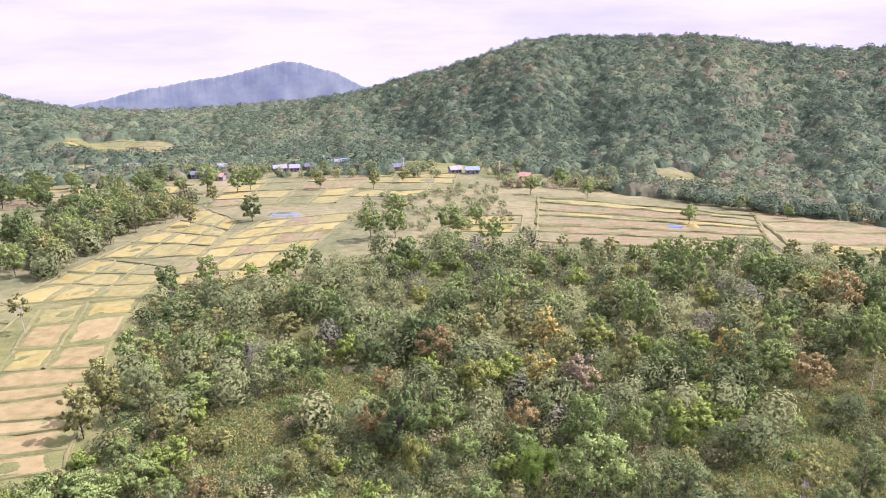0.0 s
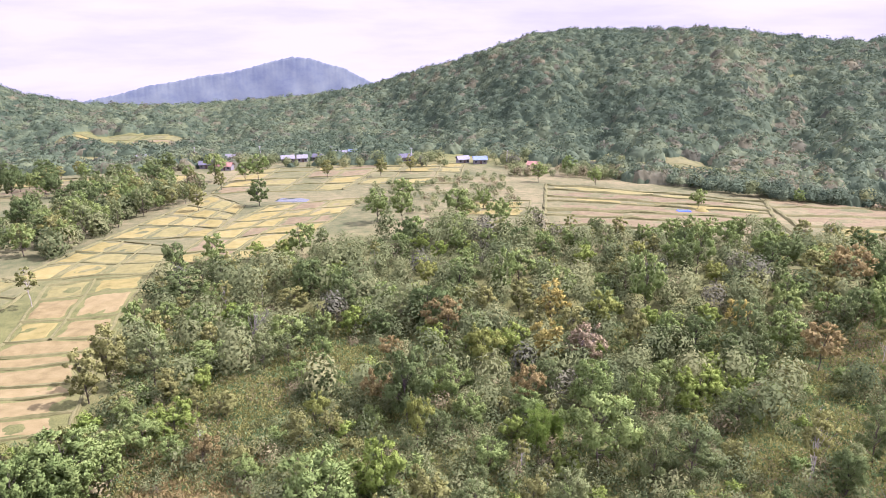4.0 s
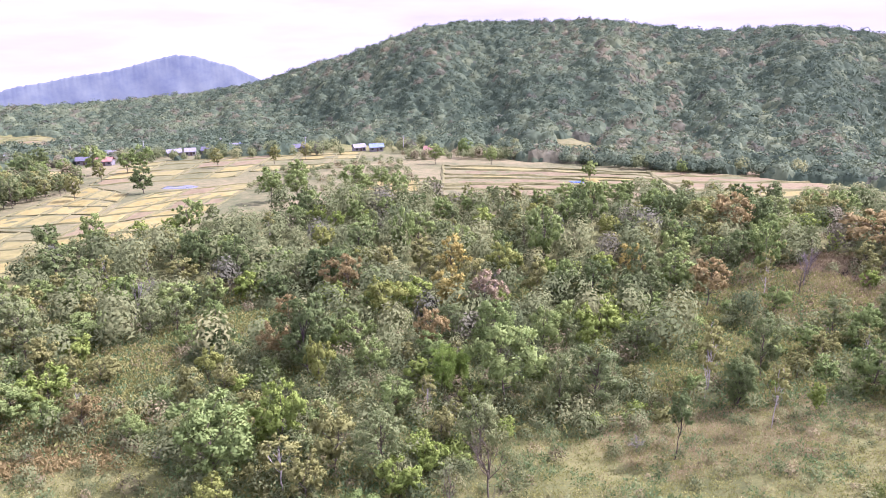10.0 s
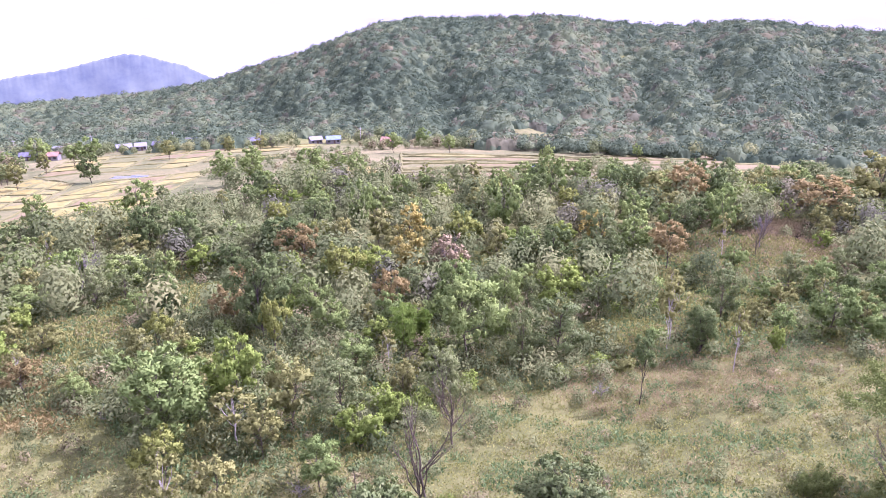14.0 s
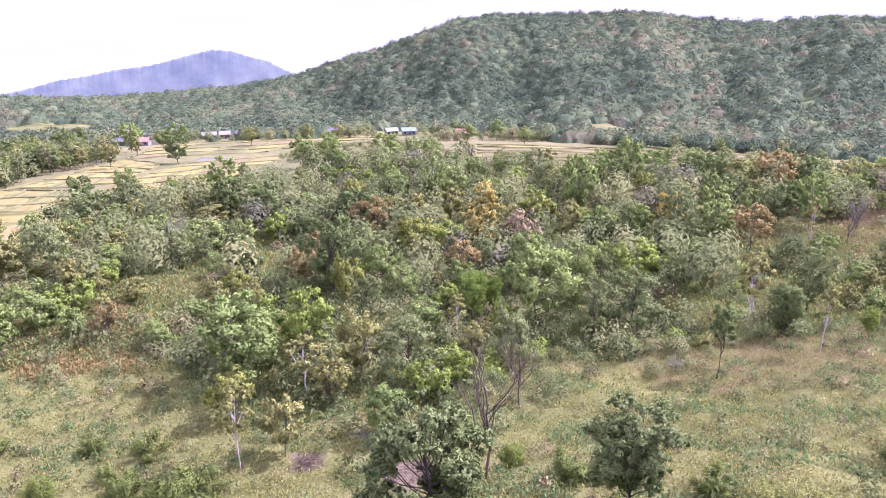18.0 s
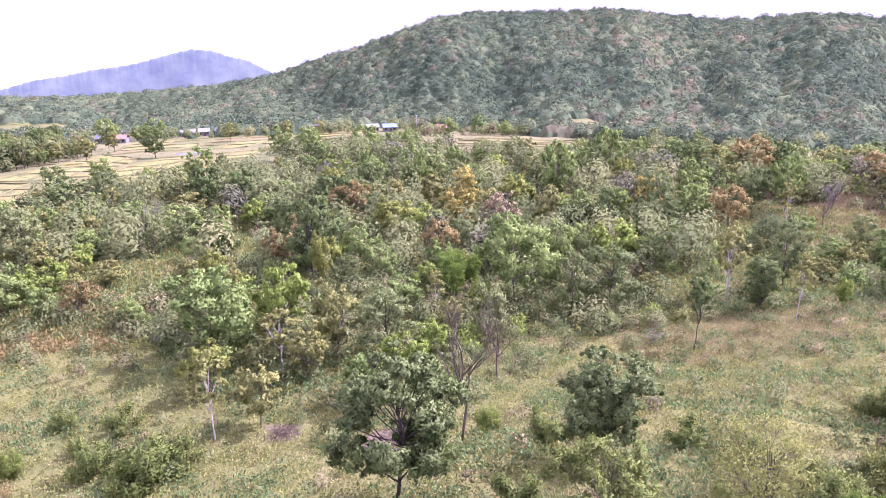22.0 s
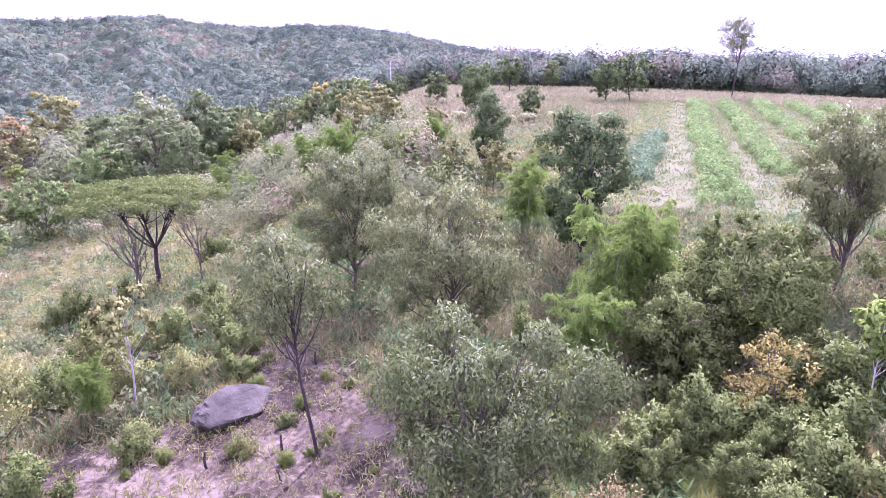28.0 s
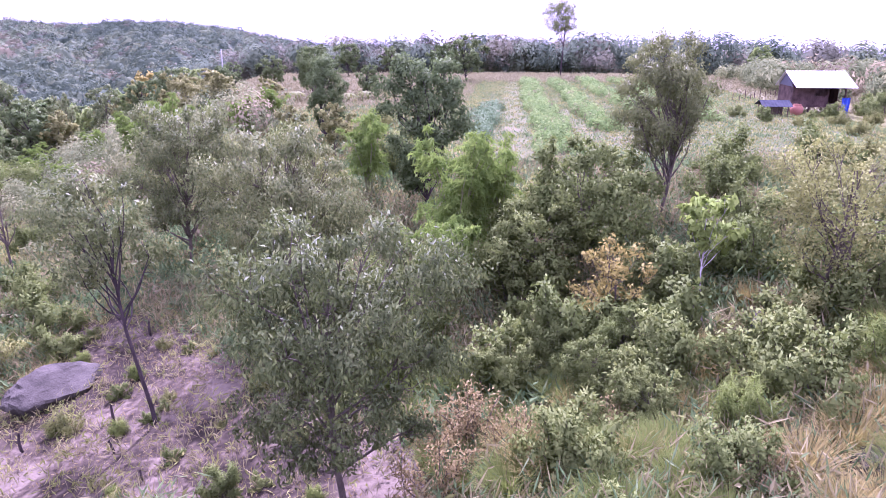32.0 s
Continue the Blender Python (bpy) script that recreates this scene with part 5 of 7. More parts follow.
BUSHES = [bush_mesh("bush" + str(k), 60 + k, 2.2, 3.6, lf, 1300, 0.3, 0.16) for k, lf in enumerate((M_LEAF, M_LEAF_BRIGHT, M_LEAF_OLIVE, M_LEAF, M_LEAF_GREY))]
BUSH_LABELS = ("green leafy bush under the trees", "bright green bush under the trees", "olive bush under the trees", "green leafy bush under the trees", "grey-green bush under the trees")
g6, count = rng(51), 0
while count < 160:
    x, y = g6.uniform(-80, 80), g6.uniform(40, 100)
    if not in_wood(x, y) or (clearing(x, y) and g6.random() < 0.6):
        continue
    count += 1
    k = int(g6.choice(5, p=[0.35, 0.2, 0.2, 0.15, 0.1]))
    plant_bush("bush", BUSHES[k], x, y, float(g6.uniform(0.5, 1.25)), float(g6.uniform(0, 360)), BUSH_LABELS[k], "undergrowth of the wood")


def thicket(name, label, count, size, k, seed, box, inside, dry=0.08, tall=0.5, mats=None, card=(0.045, 0.11), lift=0.4):
    g = rng(seed)
    x, y = g.uniform(box[0], box[1], count * 4), g.uniform(box[2], box[3], count * 4)
    ok = np.flatnonzero(inside(x, y))[:count]
    return crowns(name, label, x[ok], y[ok], size, k, seed + 1, mats or [M_THICKET, M_THICKET_DRY], dry, card=card, tall=tall, category="undergrowth", lift=lift)


thicket("thicket", "dense green undergrowth of the wood", 1900, 3.2, 230, 71, (-95, 135, 40, 178), wooded, card=(0.03, 0.075))
thicket("thicket", "green treetops filling the wood", 330, 5.2, 460, 73, (-60, 140, 82, 178), wooded, tall=0.62, lift=0.7, mats=[M_THICKET, M_FOREST_DRY], card=(0.03, 0.075))
thicket("thicket", "green scrub in the gaps of the wood", 500, 2.4, 280, 75, (-40, 40, 56, 100), wooded, dry=0.15, card=(0.025, 0.06))


def verge(x, y):
    """The strip along the edge of the wood."""
    near = np.zeros(len(x), bool)
    for a, b in ((5, 0), (-5, 0), (0, 6), (0, -6), (4, 4), (-4, 4)):
        near |= in_wood(x + a, y + b)
    return near & ~in_wood(x, y) & (y < 120) & ~((x > -82) & (x < -50) & (y > 70))


thicket("thicket", "tangled green scrub along the edge of the wood", 420, 2.2, 320, 76, (-105, 120, 34, 110), verge, dry=0.15, card=(0.025, 0.06))
FLOOR = dict(box=(-62, 80, 52, 118), inside=lambda x, y: in_wood(x, y) & (y < 118))
TWIGGY = bare_meshes("twiggy", 33, 2.6, 2.2, M_TWIG_PURPLE)
for k, (x, y) in enumerate([(-47, 56), (-45, 58), (-39, 66), (-32, 76), (-1.5, 47.5), (30, 60), (-20, 63)]):
    plant_bush("dry_bush", TWIGGY, x, y, 1.1 + 0.15 * (k % 3), k * 70, "leafless bush of greyish-purple twigs", "dry bushes", "bush")

# ---- the weed field below the camera ----
def open_ground(x, y):
    r = np.hypot(x - 2, y + 3)
    bare = np.zeros_like(x)
    for a, b, s in BARE:
        bare = np.maximum(bare, np.exp(-((x - a) ** 2 + (y - b) ** 2) / (1.2 * s * s)))
    return (~in_wood(x, y) | (y < 70)) & (bare < 0.45) & (x > -75) & (x < 130) & ~((x > 44) & (y < 4) & (y > -40)), r


def weeds(name, label, count, box, seed, mat, height, cards, wide, lean=0.5, sparse=40.0, patchy=0.0, inside=None, slim=0.2, bare_too=False, long=0.62):
    """Plants of a few upright leaves each, thicker towards the drone; one joined object."""
    g = rng(seed)
    x, y = g.uniform(box[0], box[1], count * 5), g.uniform(box[2], box[3], count * 5)
    ok, r = open_ground(x, y)
    if bare_too:
        ok = np.ones(len(x), bool)
    if inside is not None:
        ok &= inside(x, y)
    ok &= g.random(len(x)) < np.clip((sparse / np.maximum(r, 1)) ** 1.3, 0, 1)
    if patchy:
        ok &= (np.sin(x * 0.37 + seed) * np.sin(y * 0.41 + seed * 2) + 0.5 * np.sin(x * 0.9) * np.sin(y * 0.8 + seed)) > patchy - 0.5
    pick = np.flatnonzero(ok)[:count]
    x, y = x[pick], y[pick]
    n = len(x)
    p = np.stack([x, y, ground(x, y)], -1)[:, None] + g.normal(size=(n, cards, 3)) * (wide, wide, 0)
    h = height * g.uniform(0.5, 1.3, (n, 1)) * g.uniform(0.6, 1.1, (n, cards))
    d = unit(g.normal(size=(n, cards, 3)) * lean + (0, 0, 1.0))
    p = p + d * (h * g.uniform(0.3, 0.9, (n, cards)))[..., None]
    v, f = leaf_cards(p.reshape(-1, 3), d.reshape(-1, 3), g, height * long, height * slim, 0.0, 0.35)
    me = mesh_of(name, v, f, mat)
    tone = np.repeat(g.normal(0.42, 0.19, n), cards) + g.normal(0, 0.08, n * cards)
    me.attributes.new("tone", "FLOAT", "FACE").data.foreach_set("value", np.repeat(np.clip(tone, 0, 1), 2).astype(np.float32))
    return tagged(new(name, me), label, "weeds", kind="stuff")


M_W1 = forest_material("weed_green", [(0.0, (0.105, 0.118, 0.034, 1)), (0.5, (0.222, 0.232, 0.066, 1)), (1.0, (0.345, 0.335, 0.115, 1))], 0.42)
M_W2 = forest_material("weed_straw", [(0.0, (0.13, 0.118, 0.052, 1)), (0.5, (0.24, 0.215, 0.095, 1)), (1.0, (0.36, 0.325, 0.15, 1))], 0.3)
M_W3 = forest_material("weed_fresh", [(0.0, (0.06, 0.105, 0.035, 1)), (0.5, (0.13, 0.195, 0.07, 1)), (1.0, (0.24, 0.29, 0.125, 1))], 0.4)
weeds("weeds", "yellow-green weeds covering the open ground", 22000, (-75, 75, -30, 70), 81, M_W1, 0.8, 15, 0.32, lean=0.75, slim=0.14, long=0.31, sparse=52.0)
weeds("weeds", "straw-coloured dry weeds in the open ground", 9500, (-75, 75, -30, 70), 82, M_W2, 0.8, 11, 0.3, lean=0.7, slim=0.1, long=0.34, patchy=0.3, sparse=52.0)
weeds("weeds", "fresh green herbs in patches of the open ground", 7000, (-75, 75, -30, 70), 83, M_W3, 0.85, 12, 0.36, long=0.42, patchy=0.6, sparse=52.0)
weeds("weeds", "green weeds and herbs on the floor of the wood", 10000, FLOOR["box"], 78, M_W3, 1.1, 8, 0.4, sparse=900.0, inside=FLOOR["inside"], bare_too=True, long=0.45)
weeds("weeds", "yellow-green weeds on the floor of the wood", 6000, FLOOR["box"], 79, M_W1, 1.2, 8, 0.4, sparse=900.0, inside=FLOOR["inside"], bare_too=True, long=0.45, patchy=0.2)
thicket("thicket", "clumps of darker herbs in the weed field", 900, 1.1, 90, 77, (-70, 60, 8, 62), lambda x, y: open_ground(x, y)[0] & (np.sin(x * 0.33) * np.sin(y * 0.29 + 1) + 0.4 * np.sin(x * 0.9 + y * 0.7) > 0.05), dry=0.25, tall=0.55, card=(0.05, 0.12))
weeds("weeds", "yellow-green grass in the openings of the wood", 7000, (-50, 88, 62, 124), 73, M_W1, 1.0, 9, 0.4, sparse=900.0, inside=clearing, bare_too=True, long=0.42)
weeds("weeds", "straw-coloured grass in the openings of the wood", 3500, (-50, 88, 62, 124), 74, M_W2, 1.0, 8, 0.4, sparse=900.0, inside=clearing, bare_too=True, long=0.42, patchy=0.3)
def tan_drifts(x, y):
    """Uneven patches of dry grass among the last trees."""
    heart = sum(np.exp(-((x - a) ** 2 + (y - b) ** 2) / (r * r)) for a, b, r in ((40, 58, 8), (52, 66, 8), (37, 65, 6), (58, 72, 6), (30, 61, 4)))
    return heart + 0.35 * np.sin(x * 0.8 + 1.3 * np.sin(y * 0.5)) * np.sin(y * 0.9 + x * 0.3) > 0.45


M_W5 = forest_material("weed_tan", [(0.0, (0.17, 0.135, 0.068, 1)), (0.5, (0.29, 0.235, 0.12, 1)), (1.0, (0.40, 0.33, 0.175, 1))], 0.25)
weeds("weeds", "tan dry grass at the foot of the wood", 3600, (26, 70, 50, 86), 72, M_W5, 0.65, 12, 0.4, sparse=900.0, bare_too=True, long=0.45, slim=0.07, inside=tan_drifts)
weeds("weeds", "tangled green weeds on the slope", 8000, (6, 46, -24, 26), 85, M_W3, 0.9, 11, 0.25, lean=0.6, slim=0.055)
weeds("weeds", "tangled dry weeds on the slope", 6500, (6, 46, -24, 26), 86, M_W2, 1.0, 10, 0.22, lean=0.55, patchy=0.3, slim=0.045)
weeds("weeds", "low dry grass of the field on the slope", 9000, (44, 180, -60, 60), 84, M_W2, 0.5, 4, 0.25, sparse=70.0, inside=lambda x, y: (x < 130) & (y > 4) | (y < -34))
weeds("weeds", "tan dry grass under the leafless trees", 4500, (62, 100, 88, 122), 89, M_W5, 0.9, 7, 0.3, sparse=900.0, bare_too=True)
weeds("weeds", "rusty dry grass patch at the edge of the wood", 900, (-36, -23, 62, 73), 87, M_LEAF_RED, 0.9, 7, 0.3, sparse=400.0, bare_too=True)


# ---- trees and bushes near the drone ----
NEAR_GREY = [tree_meshes("near_grey" + str(k), 100 + k, 8, 6.4, M_LEAF_NARROW, M_BARK, crown_from=0.22, lobes=34, leaves=34000, leaf_len=0.155, leaf_wid=0.05, droop=0.9, fill=0.27, twigs=6, clump=0.17) for k in range(3)]
NEAR_GREEN = [tree_meshes("near_green" + str(k), 104 + k, 7, 8.0, M_LEAF_SHRUB, M_BARK, crown_from=0.05, lobes=30, leaves=17000, leaf_len=0.24, leaf_wid=0.11, fill=0.25, twigs=3) for k in range(2)]
NEAR_SLIM = tree_meshes("near_slim", 107, 9, 4.8, M_LEAF_SLIM, M_BARK, crown_from=0.32, lobes=56, leaves=20000, leaf_len=0.16, leaf_wid=0.065, fill=0.18, trunk=0.11, twigs=3, droop=0.7, lean=0.02, clump=0.42)
NEAR_YELLOW = tree_meshes("near_yellow", 108, 6.5, 5.6, M_LEAF_YOUNG, M_BARK, crown_from=0.28, lobes=30, leaves=7000, leaf_len=0.15, leaf_wid=0.065, stems=3, twigs=6, fill=0.28, clump=0.26)
RUSTY = tree_meshes("rusty", 111, 4, 3.0, M_LEAF_RUST, M_BARK, crown_from=0.3, lobes=14, leaves=1300, leaf_len=0.17, leaf_wid=0.08, stems=3, twigs=7, fill=0.3, clump=0.26)
NEAR_THIN = tree_meshes("near_thin", 109, 8.5, 3.8, M_LEAF_NARROW, M_BARK_DARK, crown_from=0.55, lobes=18, leaves=7500, leaf_len=0.17, leaf_wid=0.055, droop=0.6, trunk=0.09)
SAPLING = tree_meshes("sapling", 110, 5, 2.4, M_LEAF_BRIGHT, M_BARK_PALE, crown_from=0.55, lobes=8, leaves=900, leaf_len=0.34, leaf_wid=0.15, trunk=0.08, droop=0.4)
SCRUB = [bush_mesh("scrub" + str(k), 120 + k, 2.0, 2.8, lf, n, ln, wd, stems=st) for k, (lf, n, ln, wd, st) in enumerate(((M_LEAF_SHRUB, 5200, 0.15, 0.07, 18), (M_GRASS, 5000, 0.26, 0.028, 26), (M_LEAF_SHRUB, 5600, 0.13, 0.06, 16), (M_LEAF_YOUNG, 4600, 0.13, 0.055, 18), (M_LEAF_RED, 2000, 0.13, 0.05, 22)))]
place("tree", NEAR_GREY[0], 15.4, 1, 7.2, 8, "grey-green narrow-leaved tree on bare earth", 0)
place("tree", NEAR_GREY[1], 27.6, 5.9, 8.2, 8, "grey-green tree with drooping narrow leaves", 70)
place("tree", NEAR_GREY[2], 34, 13.1, 8.0, 8, "forked grey-green tree with narrow leaves", 20)
place("tree", NEAR_THIN, 20.7, 8.5, 8.4, 8.5, "thin leaning tree with a bare dark trunk", 0, tilt=(-9, 0))
place("tree", NEAR_SLIM, 32.2, -9.0, 7.9, 9, "tall slim leafy tree at the field edge", 40)
place("tree", NEAR_SLIM, 46.9, -28.4, 10.2, 9, "tall leafy tree with a pale leaning trunk", 160, tilt=(0, 5))
place("tree", NEAR_YELLOW, 22.5, -12.1, 5.4, 6.5, "spreading tree with small yellowish leaves", 0)
place("tree", NEAR_GREEN[0], 28.2, -5.6, 5.2, 7, "dense green bushy tree beside the bamboo", 100)
place("tree", NEAR_GREEN[1], 26.3, -3.5, 4.0, 7, "low green bushy tree", 190)
for x, y, h, k in ((21.7, -3.9, 2.6, 0), (19.3, -5.0, 2.1, 1), (20.6, -6.3, 2.4, 0), (17.4, -6.0, 1.7, 1), (16.6, -4.2, 1.6, 0), (20.1, -2.8, 2.0, 1), (24.6, -7.6, 2.8, 1)):
    place("tree", NEAR_GREEN[k], x, y, h * 0.9, 7, "dense dark green bush on the weedy slope", x * 70)
place("tree", RUSTY, 23, -5.8, 3.6, 4, "small twiggy tree with rust-orange dry leaves", 30)
place("tree", SAPLING, 22.9, -8.8, 4.3, 5, "pale green sapling with large leaves", 0)
place("tree", SAPLING, 20, -16.5, 4.3, 5, "pale green sapling with large leaves", 130)
place("tree", T_SPARSE[1], 22.6, 18, 6.2, 8, "thin sapling with few leaves", 30)
place("tree", NEAR_YELLOW, 17.2, 20.2, 6.2, 6.5, "slender many-stemmed tree with sparse yellow leaves", 60)
place("tree", NEAR_GREEN[0], 10.8, 21.3, 5.2, 7, "broad leafy green bush-like tree", 20)
place("tree", T_DARK[1], 105.3, 26.1, 7.5, 10, "dark leafy tree on the dry field", 20)
for k, (x, y, h) in enumerate([(133, 5, 9.5), (128, 9, 8), (163, 24, 7), (150, 31, 8), (113, 35, 6), (118, 45, 6), (96, 16, 5), (175, 40, 6), (140, 52, 6)]):
    place("tree", T_DARK[k % 2], x, y, h * 0.95, 10, "dark single tree on the dry field", k * 50)
place("tree", NEAR_THIN, 152, -13, 15.5, 8.5, "tall slender tree against the sky", 10)
place("tree", T_GREEN[1], 150, -52, 7, 8, "round tree behind the hut", 10)
def shrubs(rows):
    """Shrubs of one stretch of the slope: x, y, size, kind."""
    for k, (x, y, s, w) in enumerate(rows):
        plant_bush("shrub", SCRUB[w], x, y, s, k * 67, ("green leafy shrub on the slope", "bright feathery green shrub on the slope", "pale broad-leaved shrub on the slope", "yellow-green shrub on the slope", "rust-brown dry shrub on the slope")[w], "shrubs on the slope", "shrub")


# among the tall grass of the slope
shrubs([(25.8, -10.5, 1.2, 2), (28.8, -11.7, 1.3, 0), (21.1, -10.9, 0.9, 3), (34.1, -12.2, 1.2, 2), (38.1, -13.9, 1.4, 0), (39.8, -18.9, 1.4, 0), (35.7, -17.5, 1.5, 3), (31.3, -15.7, 1.4, 3), (26.7, -14.6, 1.2, 0), (17.2, -10, 1.0, 0), (18.4, -12, 0.9, 1), (20.2, -10, 0.9, 2), (18.2, -13.3, 1.0, 0), (21.5, -11.6, 1.1, 0), (22.2, -13.6, 1.1, 2), (23.3, -16, 1.3, 0), (21.2, -16.4, 1.0, 1), (24.5, -13.5, 1.3, 0), (26, -17, 1.3, 3), (28, -19, 1.4, 0), (24.5, -19.5, 1.2, 2), (30, -22, 1.4, 0), (33, -20, 1.4, 2)])
# round the bamboo
shrubs([(14, -7.5, 0.6, 4), (16.2, -3.1, 0.7, 4), (12.5, -4.5, 0.6, 0), (18.1, -5.9, 0.9, 2), (20.3, -2.3, 1.1, 0), (15.2, -1.1, 0.8, 4), (21.8, -4.6, 1.3, 0), (24.5, -7.8, 1.2, 0), (16.4, -8, 0.7, 1), (32.4, -3.4, 1.3, 3), (17.2, -1.3, 0.8, 4), (26, -3.2, 1.4, 0), (17, -2, 0.9, 4), (15, -4, 1.0, 2), (18.4, -9, 1.1, 0), (19.6, -7, 1.1, 2), (14.2, -7.2, 0.8, 2), (17, -5.2, 0.6, 4), (22, -7.6, 1.2, 0)])
# on the cleared earth and the field edge
shrubs([(28.5, 2.4, 1.0, 0), (23.5, 0.6, 0.9, 0), (19.3, 2, 0.6, 0), (16.6, 4.5, 0.45, 0), (22, 5.4, 0.45, 3), (20.5, 11.5, 0.5, 3), (25.9, 15.2, 0.7, 0), (19.8, 15.7, 0.8, 2), (15.7, 16.6, 1.1, 0), (44.7, 18.9, 1.1, 3), (46.9, 12.1, 1.3, 0), (40.8, 8.2, 1.2, 3), (43.5, 4.1, 1.3, 2), (52.6, 13.6, 1.2, 0), (61.4, 7.8, 1.0, 3), (21, 0.8, 1.1, 1), (28, 17, 1.1, 0), (25, 17.3, 1.0, 3)])
# above the weed field
shrubs([(12.7, 17.6, 1.2, 1), (24.2, 20, 1.1, 3), (22.1, 21.9, 1.2, 2), (26.6, 23.3, 1.2, 1), (7.9, 24.9, 1.2, 0), (36, 30.5, 0.8, 0), (45.7, 30.6, 0.9, 2), (45, 30, 1.0, 0), (53.7, 26.5, 1.2, 0), (59.2, 22, 1.3, 2), (7.5, 20, 1.1, 3), (22, 25, 1.2, 3), (25.5, 22.5, 1.3, 3), (28, 20.5, 1.1, 0), (30.5, 19, 1.0, 2), (33, 22, 0.9, 0), (19, 30, 0.9, 0), (21, 27, 1.0, 2), (27, 24, 1.2, 0), (18, 22, 1.2, 0)])
# in the weed field
shrubs([(5, 35.1, 1.0, 0), (12.1, 35.4, 1.1, 0), (9.1, 40, 0.9, 1), (-19.6, 43.6, 1.3, 0), (-16.5, 42.2, 1.0, 1), (-13, 43, 1.0, 0), (-21.6, 46.5, 0.8, 2), (32.7, 32.7, 0.9, 0), (-32.3, 50.7, 1.0, 2), (-40.4, 53.2, 1.2, 0), (-48.3, 48.3, 1.2, 0), (-53.8, 41.4, 1.0, 3), (-29, 39.9, 2.0, 0), (-26, 44.5, 1.1, 1), (-14.7, 40.8, 1.9, 0), (-24, 50, 0.9, 2), (-19, 49, 1.1, 0), (-25, 41, 0.9, 4), (-48, 54, 1.1, 3), (15, 34.5, 1.2, 2), (34, 33, 1.0, 2)])

# bamboo
BAMBOO = [bamboo_meshes("bamboo" + str(k), 140 + k, 8, M_LEAF_BAMBOO) for k in range(2)]


def bamboo(x, y, height, k, turn, label):
    ob = stand("bamboo_clump", x, y, height / 8, turn, label, "bamboo", "bamboo clumps")
    rods, leaves = BAMBOO[k]
    for m in rods:
        part("culm", m, ob)
    part("foliage", leaves, ob)
    TAKEN.append((x, y, 2))


bamboo(29.5, -0.5, 8.0, 0, 0, "tall bright green feathery bamboo clump")
bamboo(30.6, -2.4, 6.2, 1, 90, "bright green feathery bamboo clump")
bamboo(25.6, 0, 5.5, 1, 200, "arching yellow-green bamboo clump")
bamboo(39.6, 5.2, 6.0, 0, 140, "bright green bamboo among the shrubs")
bamboo(10.7, 75.1, 8.5, 1, 30, "bright green bamboo in the wood")
bamboo(13.2, 77.5, 7.5, 0, 80, "bright green bamboo in the wood")
bamboo(21.9, 19.3, 3.8, 0, 300, "low green bamboo in the weeds")
bamboo(53.7, 23.2, 6.5, 1, 30, "bright green bamboo behind the field")
bamboo(58.5, 28.8, 6.0, 0, 230, "bright green bamboo behind the field")

# the umbrella-shaped tree and the thin stems beside it
UMBRELLA = umbrella_meshes("umbrella", 150, 7.6, 9.8, M_LEAF_SHRUB, M_BARK_DARK)
place("umbrella_tree", UMBRELLA, 39.9, 31.2, 7.6, 7.6, "flat-topped umbrella tree with dark spreading limbs", 0)
for x, y, k in ((34.6, 28, 0), (38, 31, 1), (37.4, 25.6, 0)):
    place("bare_tree", [B_DARK], x, y, 7.0, 9, "thin dark stem beside the umbrella tree", k * 90)

# grass tussocks
TUSSOCK = [grass_mesh("tussock" + str(k), 160 + k, 1.3, 1.9, m, 460) for k, m in enumerate((M_GRASS_DRY, M_GRASS_DRY, M_GRASS))]
g7, count = rng(77), 0
while count < 230:
    x, y = g7.uniform(9, 25), g7.uniform(-22, 1)
    if open_ground(np.array([x]), np.array([y]))[0][0] and x - 0.6 * y > 15.5:
        k = int(g7.choice(3, p=[0.15, 0.1, 0.75] if y > -8 else [0.42, 0.3, 0.28]))
        plant_bush("grass_tussock", TUSSOCK[k], x, y, float(g7.uniform(0.45, 1.05)), float(g7.uniform(0, 360)), "green arching grass tussock" if k == 2 else "dry straw-coloured grass tussock", "grass tussocks", "grass")
        count += 1

# ---- the field up the slope ----
M_DRYFIELD = rough_material("dry_grass_field", (0.085, 0.085, 0.040), (0.15, 0.142, 0.070), scale=0.12, bump=0.6, c3=(0.115, 0.138, 0.05), fine=18.0)
M_SOIL = rough_material("crop_soil", (0.046, 0.06, 0.018), (0.085, 0.092, 0.032), scale=0.22, bump=0.7, c3=(0.12, 0.10, 0.056), fine=20.0)
M_SHORT = rough_material("short_grass", (0.0442, 0.052, 0.0198), (0.0832, 0.0832, 0.0364), scale=0.3, bump=0.6, c3=(0.125, 0.106, 0.0598))
for name, label, corners, mat, lift in (
        ("dry_field", "wide field of dry pinkish grass up to its crest", [(78, -70), (168, -60), (172, 62), (96, 52)], M_DRYFIELD, 0.09),
        ("dry_field", "green and straw grass clearing beyond the trees", [(104, 56), (172, 66), (230, 130), (150, 108)], M_SHORT, 0.09),
        ("green_field", "short green grass beside the crop beds", [(52, 2), (84, 0), (86, 20), (56, 16)], M_SHORT, 0.14),
        ("crop_field", "brown soil and low grass between green crop beds", [(42, -30), (134, -36), (140, 4), (42, 0)], M_SOIL, 0.14)):
    tagged(new(name, patch_mesh(name, corners, mat, lift=lift, cells=26, wob=1.2, seed=5)), label, "field", kind="structure")
